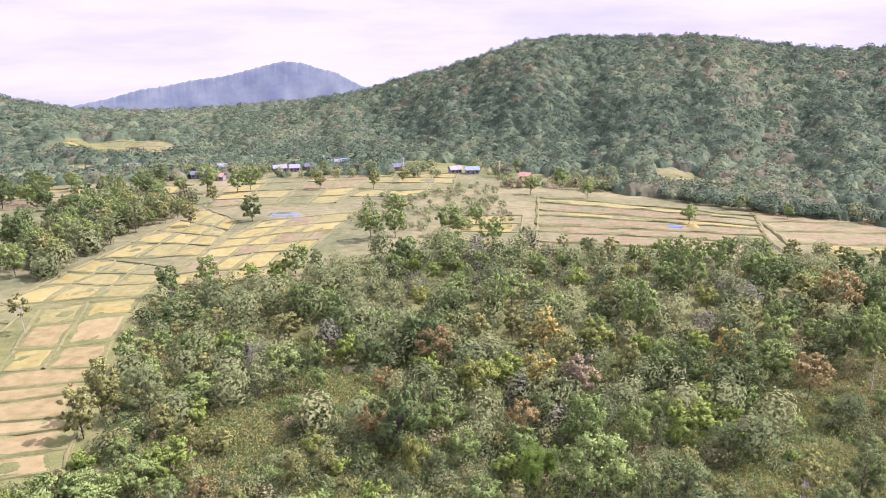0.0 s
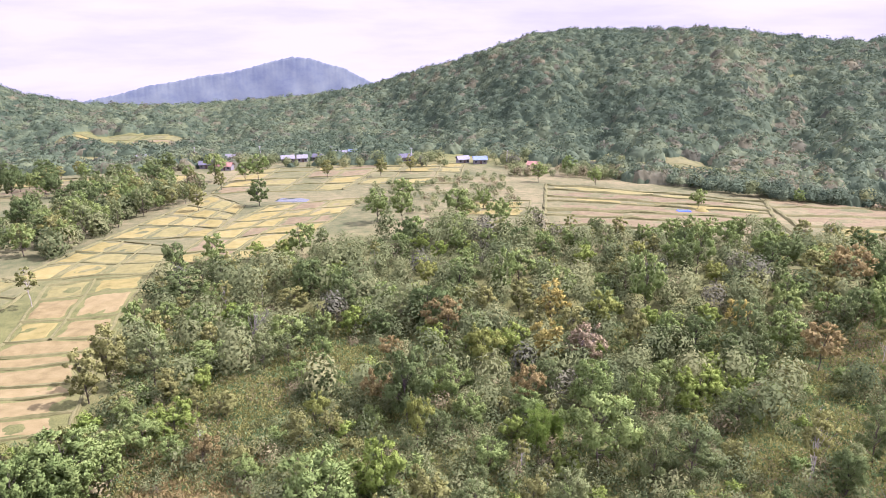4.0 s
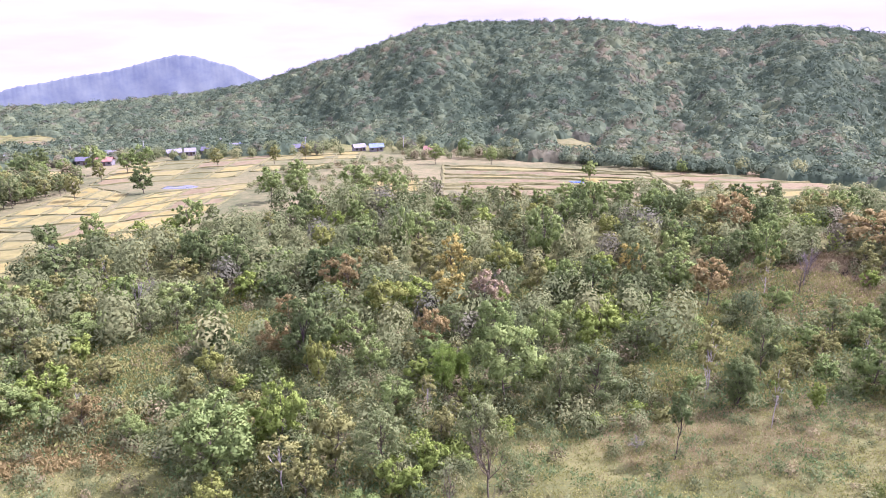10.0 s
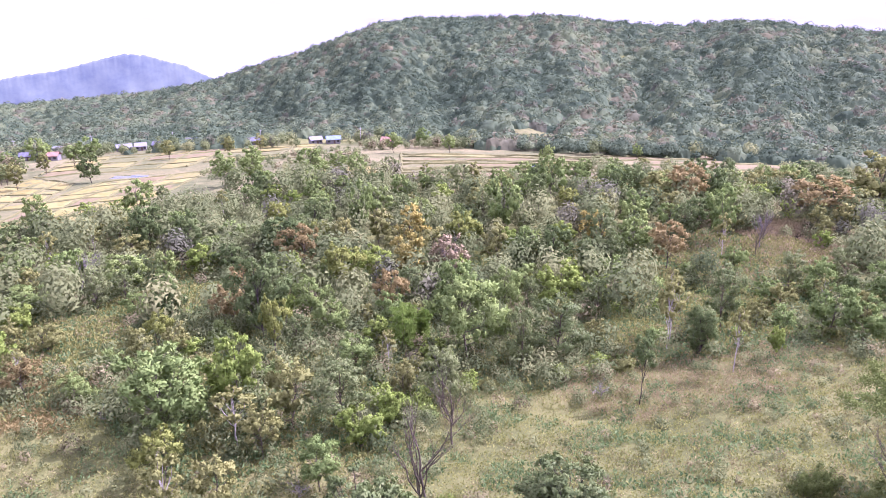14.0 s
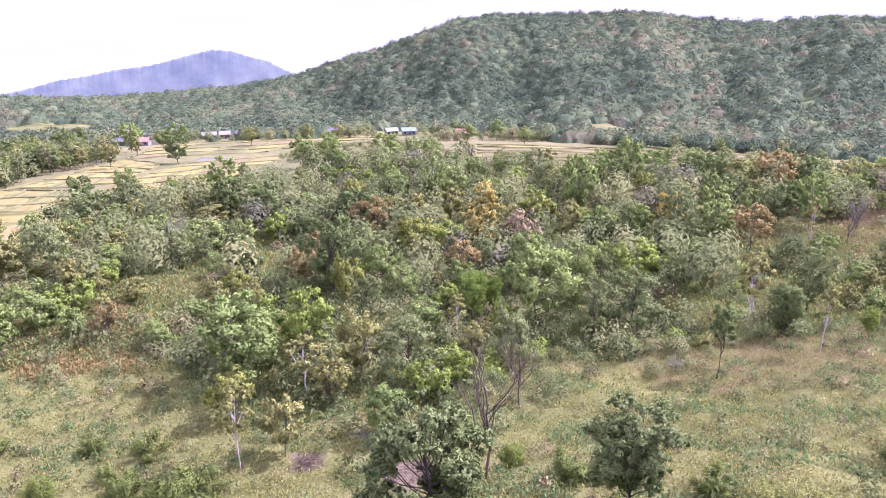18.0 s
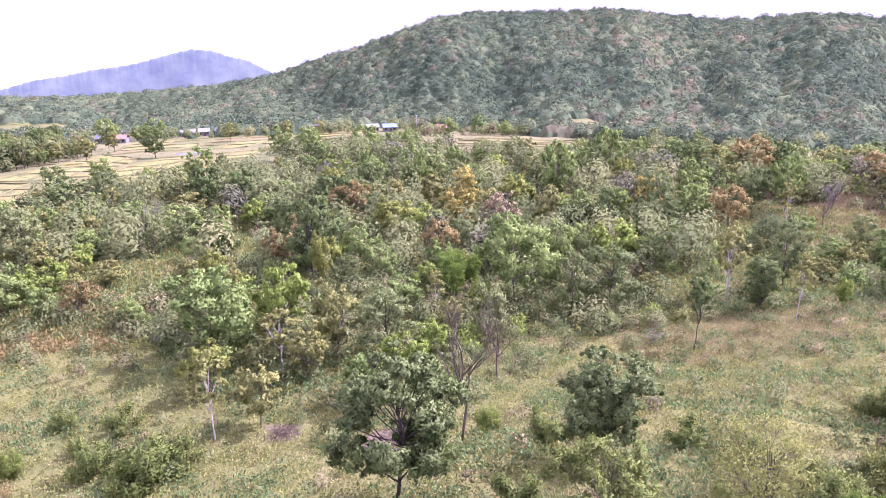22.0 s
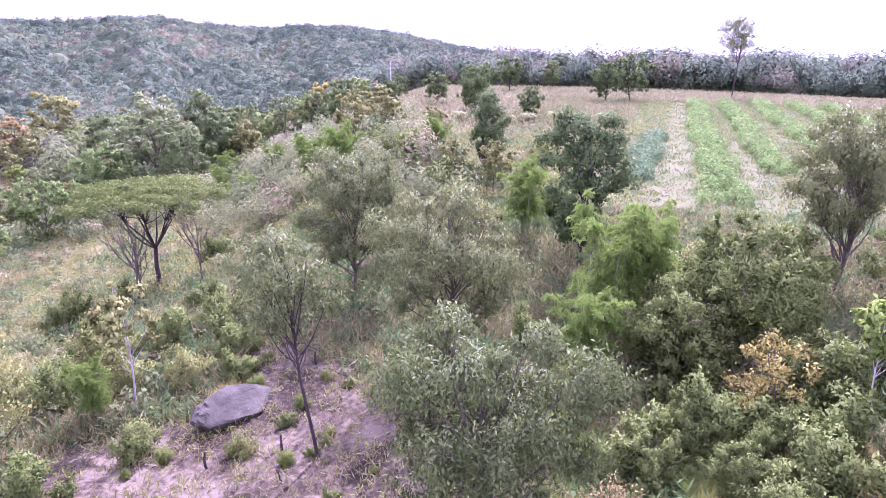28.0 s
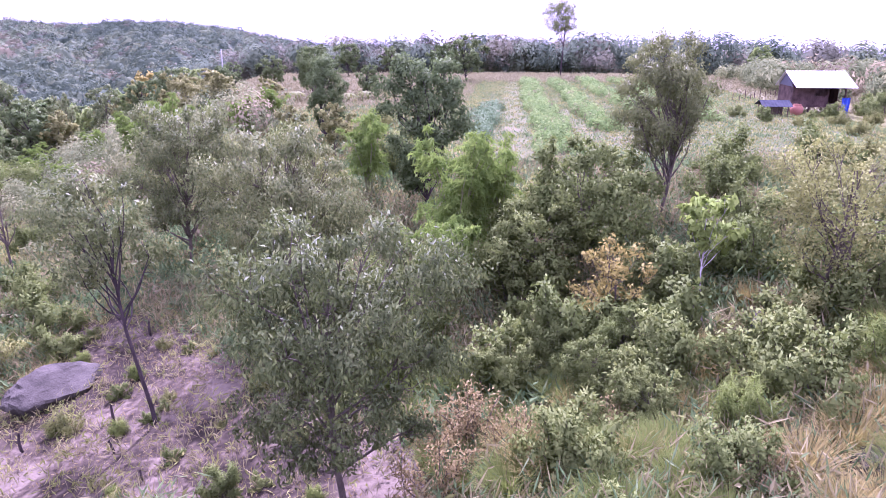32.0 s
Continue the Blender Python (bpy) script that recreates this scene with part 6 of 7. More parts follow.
CROP = [forest_material("crop_leaf", [(0.0, (0.07, 0.125, 0.03, 1)), (0.5, (0.14, 0.215, 0.055, 1)), (1.0, (0.25, 0.315, 0.10, 1))], 0.45),
        forest_material("crop_leaf_grey", [(0.0, (0.055, 0.10, 0.038, 1)), (0.5, (0.115, 0.175, 0.072, 1)), (1.0, (0.20, 0.26, 0.125, 1))], 0.4)]
g8 = rng(90)
# beds: start x, y, end x, y, half width
for k, (x0, y0, x1, y1, half) in enumerate([(54, -0.4, 82, -0.6, 1.1), (46, -6.0, 137, -6.0, 1.3), (60, -10.7, 137, -10.8, 1.1), (72, -16.2, 142, -16.4, 1.2), (70, -21.4, 140, -22.0, 1.0), (88, -26.4, 137, -27.0, 1.0)]):
    n = int(math.hypot(x1 - x0, y1 - y0) * 13 * half)
    u = g8.random(n)
    x = x0 + (x1 - x0) * u
    y = y0 + (y1 - y0) * u + half * g8.uniform(-1, 1, n) * (1 + 0.25 * np.sin(x * 0.4 + k)) + 0.25 * np.sin(x * 0.13 + k * 2)
    gap = np.sin(x * 0.31 + k * 1.7) + 0.6 * g8.normal(size=n) > -1.2
    crowns("crop_bed", "bed of leafy green crop plants in a row", x[gap], y[gap], 0.95, 34, 91 + k, [CROP[k == 0], M_THICKET_DRY], 0.05, card=(0.06, 0.15), tall=0.75, category="crop", lift=0.45)
M_W4 = forest_material("field_grass", [(0.0, (0.14, 0.135, 0.062, 1)), (0.5, (0.24, 0.228, 0.108, 1)), (1.0, (0.34, 0.32, 0.165, 1))], 0.25)


def off_beds(x, y):
    """The ground of the crop field, thin where the soil shows beside the first beds."""
    strip = (np.abs(y + 3.1) < 0.9) | (np.abs(y + 8.5) < 0.5) & (x < 80)
    return (x > 42) & (x < 138) & (y > -36) & (y < 20) & ~(strip & (np.sin(x * 0.9 + 3 * np.sin(y * 2.1)) > -0.2))


weeds("weeds", "pale dry grass over the far field", 22000, (82, 172, -66, 60), 95, M_W4, 0.8, 4, 0.3, sparse=400.0, bare_too=True, inside=lambda x, y: (y > 3) | (x > 133) | (y < -36))
weeds("weeds", "short green grass between the crop beds", 15000, (42, 138, -36, 20), 96, M_W3, 0.42, 8, 0.32, sparse=400.0, inside=off_beds, bare_too=True)
weeds("weeds", "short yellow-green grass between the crop beds", 15000, (42, 138, -36, 20), 94, M_W1, 0.42, 8, 0.32, sparse=400.0, inside=off_beds, bare_too=True)
weeds("weeds", "dry grass between the crop beds", 3000, (42, 138, -40, 20), 88, M_W4, 0.42, 5, 0.26, sparse=400.0, inside=off_beds, bare_too=True, patchy=0.2)
grove("orchard", "low green orchard behind the hut", [(96, -40), (92, -78), (150, -110), (152, -42)], 330, 3.9, 260, 97, 0.08, tall=0.55, card=(0.04, 0.09), mats=[M_THICKET, M_THICKET_DRY])
grove("grove", "yellow-green and olive shrubs below the field", [(42, 8), (66, 20), (84, 46), (56, 48)], 90, 3.0, 560, 98, 0.1, tall=0.6, mats=[M_THICKET, M_THICKET_DRY], card=(0.02, 0.05))
grove("grove", "dense green scrub beyond the umbrella tree", [(56, 36), (88, 30), (104, 62), (66, 66)], 90, 3.2, 520, 99, 0.12, tall=0.6, card=(0.022, 0.055), mats=[M_THICKET, M_THICKET_DRY])
for k, (x, y, h, m, label) in enumerate([
        (84, 62, 10, T_GREY[0], "large grey-green tree in the hollow"), (90, 70, 11, T_GREY[1], "large grey-green tree in the hollow"), (78, 58, 9, T_DARK[0], "dark leafy tree in the hollow"), (98, 66, 9.5, T_GREY[0], "large grey-green tree in the hollow"),
        (72, 66, 9, T_GREEN[1], "green tree in the hollow"), (106, 74, 10, T_DARK[1], "dark leafy tree in the hollow"), (92, 58, 8.5, T_OLIVE[0], "olive tree in the hollow"), (110, 62, 9, T_GREY[1], "large grey-green tree in the hollow"),
        (112, 56, 7.5, T_DARK[0], "dark tree beside the dry field"), (118, 60, 8, T_OLIVE[1], "olive tree beside the dry field"), (124, 62, 9, T_ORANGE[0], "flat-crowned tree with orange leaves"), (104, 48, 7, T_DARK[1], "dark tree beside the dry field"),
        (96, 42, 6.5, T_OLIVE[0], "olive tree at the edge of the dry field"), (84, 34, 5, T_OLIVE[0], "small olive tree at the edge of the dry field"), (54, 11, 6.5, T_CONE[0], "dense dark green tree above the shrubs"), (70, 30, 6.5, T_OLIVE[1], "olive tree above the shrubs"),
        (62, 18, 4.5, T_OLIVE[1], "small olive tree above the shrubs"), (66, 24, 5.5, T_OLIVE[0], "olive tree above the shrubs"), (48, 9, 4.0, T_OLIVE[0], "olive bushy tree below the field")]):
    place("tree", m, x, y, h, {T_GREY[0]: 9, T_GREY[1]: 9, T_DARK[0]: 10, T_DARK[1]: 10, T_CONE[0]: 9, T_ORANGE[0]: 9, T_YELLOW[0]: 7}.get(m, 8), label, k * 47)
bamboo(72, 41, 5.5, 0, 20, "feathery green bamboo in the hollow")
bamboo(79, 52, 6.0, 1, 70, "feathery green bamboo in the hollow")
bamboo(62, 38, 5.0, 1, 170, "feathery green bamboo in the hollow")
bamboo(68, 45, 5.5, 0, 250, "feathery green bamboo in the hollow")
bamboo(57, 16, 5.0, 0, 310, "pale yellow-green bamboo above the shrubs")
bamboo(51.3, 16.3, 4.4, 1, 40, "pale yellow-green bamboo above the shrubs")
bamboo(63.2, 24.1, 4.2, 0, 120, "pale yellow-green bamboo above the shrubs")
bamboo(65.7, 30.7, 4.0, 1, 260, "feathery green bamboo in the hollow")

# banana plants at the edge of the dry field
M_BANANA = leaf_material("banana_leaf", (0.0495, 0.0715, 0.0275), (0.099, 0.121, 0.0495), (0.165, 0.176, 0.0825))


def banana_mesh(seed):
    g = rng(seed)
    pieces = [tube([(0, 0, -0.2), (0.02, 0, 0.7), (0, 0.02, 1.4)], [0.13, 0.11, 0.07], 7)]
    for k in range(9):
        a, t = k * 2.399, np.linspace(0, 1, 6)
        r, h = 1.5 * g.uniform(0.7, 1.1), g.uniform(0.7, 1.3)
        c = np.stack([np.cos(a) * r * t, np.sin(a) * r * t, 1.3 + h * t - 1.5 * h * t ** 2.2], -1)
        s = np.array([-math.sin(a), math.cos(a), 0]) * 0.24
        w = np.sin(np.pi * (0.1 + 0.88 * t))[:, None]
        v = np.stack([c - s * w - (0, 0, 0.06), c, c + s * w - (0, 0, 0.06)], 1).reshape(-1, 3)
        f = [(3 * i + j, 3 * i + j + 1, 3 * i + j + 4, 3 * i + j + 3) for i in range(5) for j in (0, 1)]
        pieces.append((v, np.array(f)))
    return mesh_of("banana_plant", *merged(pieces), M_BANANA)


BANANA = [banana_mesh(101), banana_mesh(102)]
for k, (x, y) in enumerate([(88, 17), (90, 15), (92, 12), (87, 21), (89, 24), (91, 9), (86, 27), (94, 6)]):
    plant_bush("banana_plant", BANANA[k % 2], x, y, 0.9 + 0.1 * (k % 3), k * 50, "small banana plant at the edge of the dry field", "banana plants", "plant")


# ---- built things ----
def box_piece(bm, size, at, turn=0.0, bevel=0.015):
    m = Matrix.Translation(at) @ Matrix.Rotation(turn, 4, "Z") @ Matrix.Diagonal((*size, 1))
    r = bmesh.ops.create_cube(bm, size=1.0, matrix=m)
    if bevel:
        bmesh.ops.bevel(bm, geom=list({e for v in r["verts"] for e in v.link_edges}), offset=bevel, segments=1, affect="EDGES")


def solid(name, pieces, mat, parent, label="", bevel=0.015, at=None):
    """A part made of boxes: (size, centre) each."""
    bm = bmesh.new()
    for size, centre in pieces:
        box_piece(bm, size, centre, 0.0, bevel)
    me = bpy.data.meshes.new(name)
    bm.to_mesh(me)
    bm.free()
    me.materials.append(mat)
    return part(name, me, parent, label, at)


M_WOOD_DARK = rough_material("weathered_dark_wood", (0.045, 0.03, 0.024), (0.14, 0.095, 0.075), scale=1.5, bump=0.4)
M_TIN = rough_material("pale_tin_sheet", (0.42, 0.41, 0.40), (0.62, 0.61, 0.60), scale=0.8, rough=0.5, bump=0.05)
M_TIN_GREY = rough_material("grey_tin_sheet", (0.048, 0.048, 0.06), (0.096, 0.096, 0.112), scale=0.8, rough=0.55, bump=0.1)
M_TIN_BLUE = rough_material("blue_tin_sheet", (0.07, 0.11, 0.18), (0.14, 0.19, 0.27), scale=0.5, rough=0.5, bump=0.1)
M_TIN_RUST = rough_material("rusty_tin_sheet", (0.16, 0.075, 0.05), (0.30, 0.17, 0.12), scale=0.5, rough=0.8, bump=0.2)
M_TIN_SHED = rough_material("dark_tin_sheet", (0.02, 0.023, 0.028), (0.05, 0.053, 0.06), scale=0.9, rough=0.92, bump=0.2)
M_CLOTH_BLUE = rough_material("blue_plastic_sheet", (0.02, 0.05, 0.32), (0.06, 0.12, 0.55), scale=1.0, rough=0.5, bump=0.2)
M_CLAY = rough_material("red_clay", (0.22, 0.09, 0.06), (0.36, 0.17, 0.11), scale=1.0, bump=0.2)
M_GLASS_DARK = rough_material("dark_window", (0.02, 0.022, 0.025), (0.05, 0.055, 0.06), scale=2.0, rough=0.15, bump=0.0)
M_STONE = rough_material("purplish_stone", (0.022, 0.02, 0.014), (0.055, 0.05, 0.036), scale=1.3, bump=1.0, c3=(0.10, 0.09, 0.066))
M_CONCRETE = rough_material("concrete_pole", (0.30, 0.29, 0.28), (0.46, 0.45, 0.43), scale=1.0, bump=0.1)


def corrugated(name, length, slope, mat, parent, at, label=""):
    """A ribbed roof sheet, length along x, falling along y."""
    n = int(length / 0.09)
    x = np.linspace(0, length, n)
    z = 0.02 * np.cos(x * 2 * np.pi / 0.36)
    v = np.concatenate([np.stack([x, np.full(n, yy), z + dz], -1) for yy, dz in ((0, 0), (slope, 0), (0, -0.03), (slope, -0.03))])
    i = np.arange(n - 1)
    f = np.concatenate([np.stack([i + a, i + 1 + a, i + 1 + b, i + b], -1) for a, b in ((0, n), (3 * n, 2 * n), (n, 3 * n), (2 * n, 0))])
    return part(name, mesh_of(name, v, f, mat), parent, label, at)


def field_hut():
    """A wooden hut on posts: local x along its ridge, local -y its front."""
    x, y = 84.0, -35.8
    ob = tagged(new("field_hut"), "dark wooden field hut with a pale tin roof", "hut")
    ob.matrix_world = pose(x, y, gz(x, y), 0, 0, -90)
    L, D, floor, eave, ridge = 5.4, 4.0, 0.9, 3.1, 4.5
    for px in (-L / 2, -L / 6, L / 6, L / 2):
        for py in (-D / 2, D / 2):
            solid("post", [((0.14, 0.14, eave + 0.5), (px, py, eave / 2 - 0.25))], M_WOOD_DARK, ob)
    solid("floor_deck", [((L + 0.2, D + 0.2, 0.12), (0, 0, floor))], M_WOOD_DARK, ob)
    n = 20
    for k in range(n):
        px = -L / 2 + 0.08 + (L - 0.16) * (k + 0.5) / n
        solid("plank", [((L / n - 0.015, 0.04, 2.1 - 0.08 * (k % 3)), (px, D / 2 + 0.09, floor + 1.1))], M_WOOD_DARK, ob)
        if k < 13:
            solid("plank", [((L / n - 0.015, 0.04, (2.0 if k < 8 else 1.1) - 0.06 * (k % 2)), (px, -D / 2 - 0.09, floor + (1.05 if k < 8 else 0.6)))], M_WOOD_DARK, ob)
    for k in range(15):
        py = -D / 2 + D * (k + 0.5) / 15
        for px in (-L / 2 - 0.09, L / 2 + 0.09):
            if px < 0 or k > 6:
                solid("plank", [((0.04, D / 15 - 0.015, 2.1), (px, py, floor + 1.1))], M_WOOD_DARK, ob)
    rise = ridge - eave
    for sgn, over in ((-1, 1.3), (1, 0.5)):
        run = D / 2 + over
        tilt = math.atan2(rise, D / 2)
        m = Matrix.Translation((-L / 2 - 0.4, 0, ridge + 0.05)) if sgn > 0 else Matrix.Translation((L / 2 + 0.4, 0, ridge + 0.05)) @ Matrix.Rotation(math.pi, 4, "Z")
        corrugated("roof_sheet", L + 0.8, run / math.cos(tilt), M_TIN, ob, m @ Matrix.Rotation(-tilt * (0.62 if sgn < 0 else 1), 4, "X"), "pale sun-bleached tin sheet")
    bm = bmesh.new()
    vs = [bm.verts.new(p) for p in ((-L / 2 - 0.1, -D / 2, eave - 0.1), (-L / 2 - 0.1, D / 2, eave - 0.1), (-L / 2 - 0.1, 0, ridge - 0.08))]
    face = bm.faces.new(vs)
    ext = bmesh.ops.extrude_face_region(bm, geom=[face])
    bmesh.ops.translate(bm, verts=[e for e in ext["geom"] if isinstance(e, bmesh.types.BMVert)], vec=(-0.05, 0, 0))
    me = bpy.data.meshes.new("gable")
    bm.to_mesh(me)
    bm.free()
    me.materials.append(M_TIN_GREY)
    part("gable", me, ob, "grey-blue tin gable")
    solid("ladder", [((0.06, 0.06, 1.4), (1.6, -D / 2 - 0.5, 0.5)), ((0.06, 0.06, 1.4), (2.0, -D / 2 - 0.5, 0.5))] + [((0.4, 0.05, 0.05), (1.8, -D / 2 - 0.5, 0.2 + 0.25 * k)) for k in range(4)], M_WOOD_DARK, ob)
    g = rng(7)
    cloth = tagged(new("plastic_sheet"), "blue plastic sheet hanging from the hut", "sheet")
    cx, cy = 81.4, -38.4
    u, w = np.meshgrid(np.linspace(-0.42, 0.42, 15), np.linspace(0, 1, 9), indexing="ij")
    fold = 0.10 * np.sin(u * 16) + 0.05 * g.normal(size=u.shape)
    v = np.stack([cx + fold, cy + u * (1 - 0.2 * w), gz(cx, cy) + 1.9 - 1.75 * w], -1).reshape(-1, 3)
    idx = np.arange(135).reshape(15, 9)
    f = np.stack([idx[:-1, :-1], idx[1:, :-1], idx[1:, 1:], idx[:-1, 1:]], -1).reshape(-1, 4)
    part("cloth", mesh_of("cloth", v, f, M_CLOTH_BLUE, smooth=True), cloth)
    solid("pole", [((0.07, 0.07, 2.3), (cx + 0.1, cy, gz(cx, cy) + 0.95))], M_WOOD_DARK, cloth)


def small_shed():
    x, y = 78, -29.8
    ob = tagged(new("small_shed"), "low shed with a dark bluish tin roof", "shed")
    ob.matrix_world = pose(x, y, gz(x, y), 0, 0, -90)
    for px in (-1.2, 1.2):
        for py in (-0.8, 0.8):
            solid("post", [((0.1, 0.1, 1.6), (px, py, 0.6))], M_WOOD_DARK, ob)
    for k in range(10):
        solid("plank", [((0.23, 0.04, 0.9), (-1.1 + 0.245 * k, 0.82, 0.5))], M_WOOD_DARK, ob)
    for sgn in (1, -1):
        m = Matrix.Translation((-1.5, 0, 1.75)) if sgn > 0 else Matrix.Translation((1.5, 0, 1.75)) @ Matrix.Rotation(math.pi, 4, "Z")
        corrugated("roof_sheet", 3.0, 1.35, M_TIN_SHED, ob, m @ Matrix.Rotation(-0.42, 4, "X"))


def lathe(name, profile, mat, sides=20):
    a = np.linspace(0, 2 * np.pi, sides, endpoint=False)
    v = np.concatenate([np.stack([r * np.cos(a), r * np.sin(a), np.full(sides, z)], -1) for r, z in profile])
    idx = np.arange(len(profile) * sides).reshape(-1, sides)
    nx = np.roll(idx, -1, 1)
    f = np.stack([idx[:-1], nx[:-1], nx[1:], idx[1:]], -1).reshape(-1, 4)
    return mesh_of(name, v, f, mat, smooth=True)


field_hut()
small_shed()
jar = tagged(new("water_jar", lathe("water_jar", [(0.0, -0.05), (0.35, 0.0), (0.62, 0.4), (0.66, 0.75), (0.5, 1.1), (0.36, 1.2), (0.42, 1.27), (0.34, 1.25), (0.3, 1.1), (0.0, 0.5)], M_CLAY)), "big red clay water jar beside the hut", "jar")
jar.location = (79.4, -32.7, gz(79.4, -32.7))
for k, (x, y, s, w) in enumerate([(76, -25.5, 0.9, 2), (75.4, -32.6, 0.7, 2), (76, -35, 1.1, 2), (79, -36, 0.8, 0), (77, -39, 1.3, 2), (75, -41, 1.2, 0), (72, -37, 1.3, 3), (70, -33, 1.4, 3), (68, -29, 1.2, 3), (72, -27, 1.0, 2), (66, -36, 1.5, 3),
                                  (62, -31, 1.4, 3), (58, -26, 1.4, 3), (60, -37, 1.4, 0), (54, -24, 1.4, 3), (55, -33, 1.5, 3), (50, -26, 1.5, 3), (82, -41.5, 1.5, 0), (84, -43, 1.7, 0), (80, -44, 1.4, 2), (75, -46, 1.6, 0), (68, -43, 1.3, 2)]):
    plant_bush("shrub", SCRUB[w], x, y, s * (0.6 if w == 3 else 0.8), k * 71, ("green leafy shrub near the hut", "", "pale grey-green leafy shrub near the hut", "yellow-green shrub below the hut")[w], "shrubs round the hut", "shrub")


M_TIN_OLD = rough_material("weathered_tin_sheet", (0.11, 0.11, 0.112), (0.20, 0.20, 0.20), scale=0.8, rough=0.6, bump=0.1)
M_WALL_OLD = rough_material("weathered_plaster", (0.13, 0.125, 0.115), (0.22, 0.21, 0.195), scale=0.6, bump=0.1)


def fence_post(x, y, h, k):
    line = bent(rng(300 + k), (0, 0, -0.3), (0.06 * (k % 3 - 1), 0.05, h), 4, 0.03)
    plant_bush("fence_post", mesh_of("fence_post", *tube(line, [0.05, 0.045, 0.045, 0.03], 6), M_WOOD_DARK), x, y, 1.0, k * 40, "thin weathered wooden stake beside the hut", "stakes round the hut", "post")


for k in range(9):
    fence_post(79.5 - 0.5 * (k % 2), -41.5 - 1.6 * k, 1.3 + 0.25 * (k % 3), k)
for k in range(10):
    fence_post(97 + 0.7 * k, -31.5 - 0.9 * k, 1.2 + 0.2 * (k % 3), 20 + k)


def village_house(x, y, turn, L, D, wall, roof_mat, label):
    ob = tagged(new("village_house"), label, "house")
    ob.matrix_world = pose(x, y, gz(x, y), 0, 0, turn)
    h = 2.8
    solid("wall", [((L, 0.2, h + 0.6), (0, -D / 2 + 0.1, h / 2 - 0.3)), ((L, 0.2, h + 0.6), (0, D / 2 - 0.1, h / 2 - 0.3)), ((0.2, D - 0.4, h + 0.6), (-L / 2 + 0.1, 0, h / 2 - 0.3)), ((0.2, D - 0.4, h + 0.6), (L / 2 - 0.1, 0, h / 2 - 0.3))], wall, ob)
    for sgn in (1, -1):
        m = Matrix.Translation((-L / 2 - 0.5, 0, h + 1.3)) if sgn > 0 else Matrix.Translation((L / 2 + 0.5, 0, h + 1.3)) @ Matrix.Rotation(math.pi, 4, "Z")
        t = math.atan2(1.3, D / 2)
        corrugated("roof", L + 1.0, (D / 2 + 0.6) / math.cos(t), roof_mat, ob, m @ Matrix.Rotation(-t, 4, "X"))
    solid("door", [((0.9, 0.06, 2.0), (0.4, -D / 2 - 0.02, 1.0))], M_WOOD_DARK, ob)
    for px in (-L / 3, L / 3):
        solid("window", [((1.1, 0.06, 1.0), (px, -D / 2 - 0.02, 1.5))], M_GLASS_DARK, ob)


for k, (x, y, turn, L, D, wall, roof, label) in enumerate([
        (-92, 381, 20, 8, 6, M_WALL_OLD, M_TIN_OLD, "white-roofed village house among trees"), (-83, 378, 10, 6, 5, M_WALL_OLD, M_TIN_OLD, "small white-roofed village house"),
        (-75, 384, -10, 7, 5, M_WALL_OLD, M_TIN_GREY, "grey-roofed village house among trees"), (-66, 405, 0, 8, 5, M_WALL_OLD, M_TIN_OLD, "pale-roofed village house among trees"), (-60, 413, 15, 6, 5, M_WALL_OLD, M_TIN_BLUE, "village house with a bluish roof"),
        (-26, 378, 10, 8, 6, M_WALL_OLD, M_TIN_GREY, "village house with a grey roof at the road"), (5, 364, 20, 7, 5, M_WALL_OLD, M_TIN_OLD, "white village house at the fields"),
        (14, 362, 5, 8, 5, M_WALL_OLD, M_TIN_BLUE, "village house with a blue roof"), (39, 334, -20, 6, 5, M_WALL_OLD, M_TIN_RUST, "low house with a rusty roof under trees"),
        (-128, 395, 0, 7, 5, M_WALL_OLD, M_TIN_OLD, "white-roofed house at the wood"), (-130, 359, 10, 7, 5, M_WALL_OLD, M_TIN_GREY, "grey-roofed house in the fields"), (-116, 347, -5, 9, 5, M_WALL_OLD, M_TIN_RUST, "long house with a red-brown roof"),
        (-188, 414, 15, 9, 6, M_WALL_OLD, M_TIN_OLD, "white-roofed house on the far slope")]):
    village_house(x, y, turn, L * 0.85, D * 0.85, wall, roof, label)


def dirt_track(points, wide, label):
    """A worn strip of bare soil that follows the ground."""
    g = rng(401)
    c = np.array(points, float)
    t = np.linspace(0, len(c) - 1, 40)
    p = np.stack([np.interp(t, np.arange(len(c)), c[:, k]) for k in (0, 1)], -1)
    side = unit(np.gradient(p, axis=0))[:, ::-1] * (-1, 1)
    across = np.array([-0.5, -0.42, 0.0, 0.42, 0.5]) * wide
    xy = p[:, None] + side[:, None] * across[None, :, None] * g.uniform(0.8, 1.2, (40, 1, 1))
    z = ground(xy[..., 0], xy[..., 1]) + np.array([-0.2, 0.17, 0.13, 0.17, -0.2])
    idx = np.arange(200).reshape(40, 5)
    f = np.stack([idx[:-1, :-1], idx[1:, :-1], idx[1:, 1:], idx[:-1, 1:]], -1).reshape(-1, 4)
    me = mesh_of("dirt_track", np.concatenate([xy, z[..., None]], -1).reshape(-1, 3), f, M_TILLED)
    if me.polygons[0].normal.z < 0:
        me.flip_normals()
    return tagged(new("dirt_track", me), label, "track", kind="structure")


dirt_track([(74, -41.5), (66, -38.8), (61.9, -37.4), (57.1, -35.7), (49.4, -33.2), (42.8, -30.8)], 1.5, "narrow tan dirt track past the field hut")


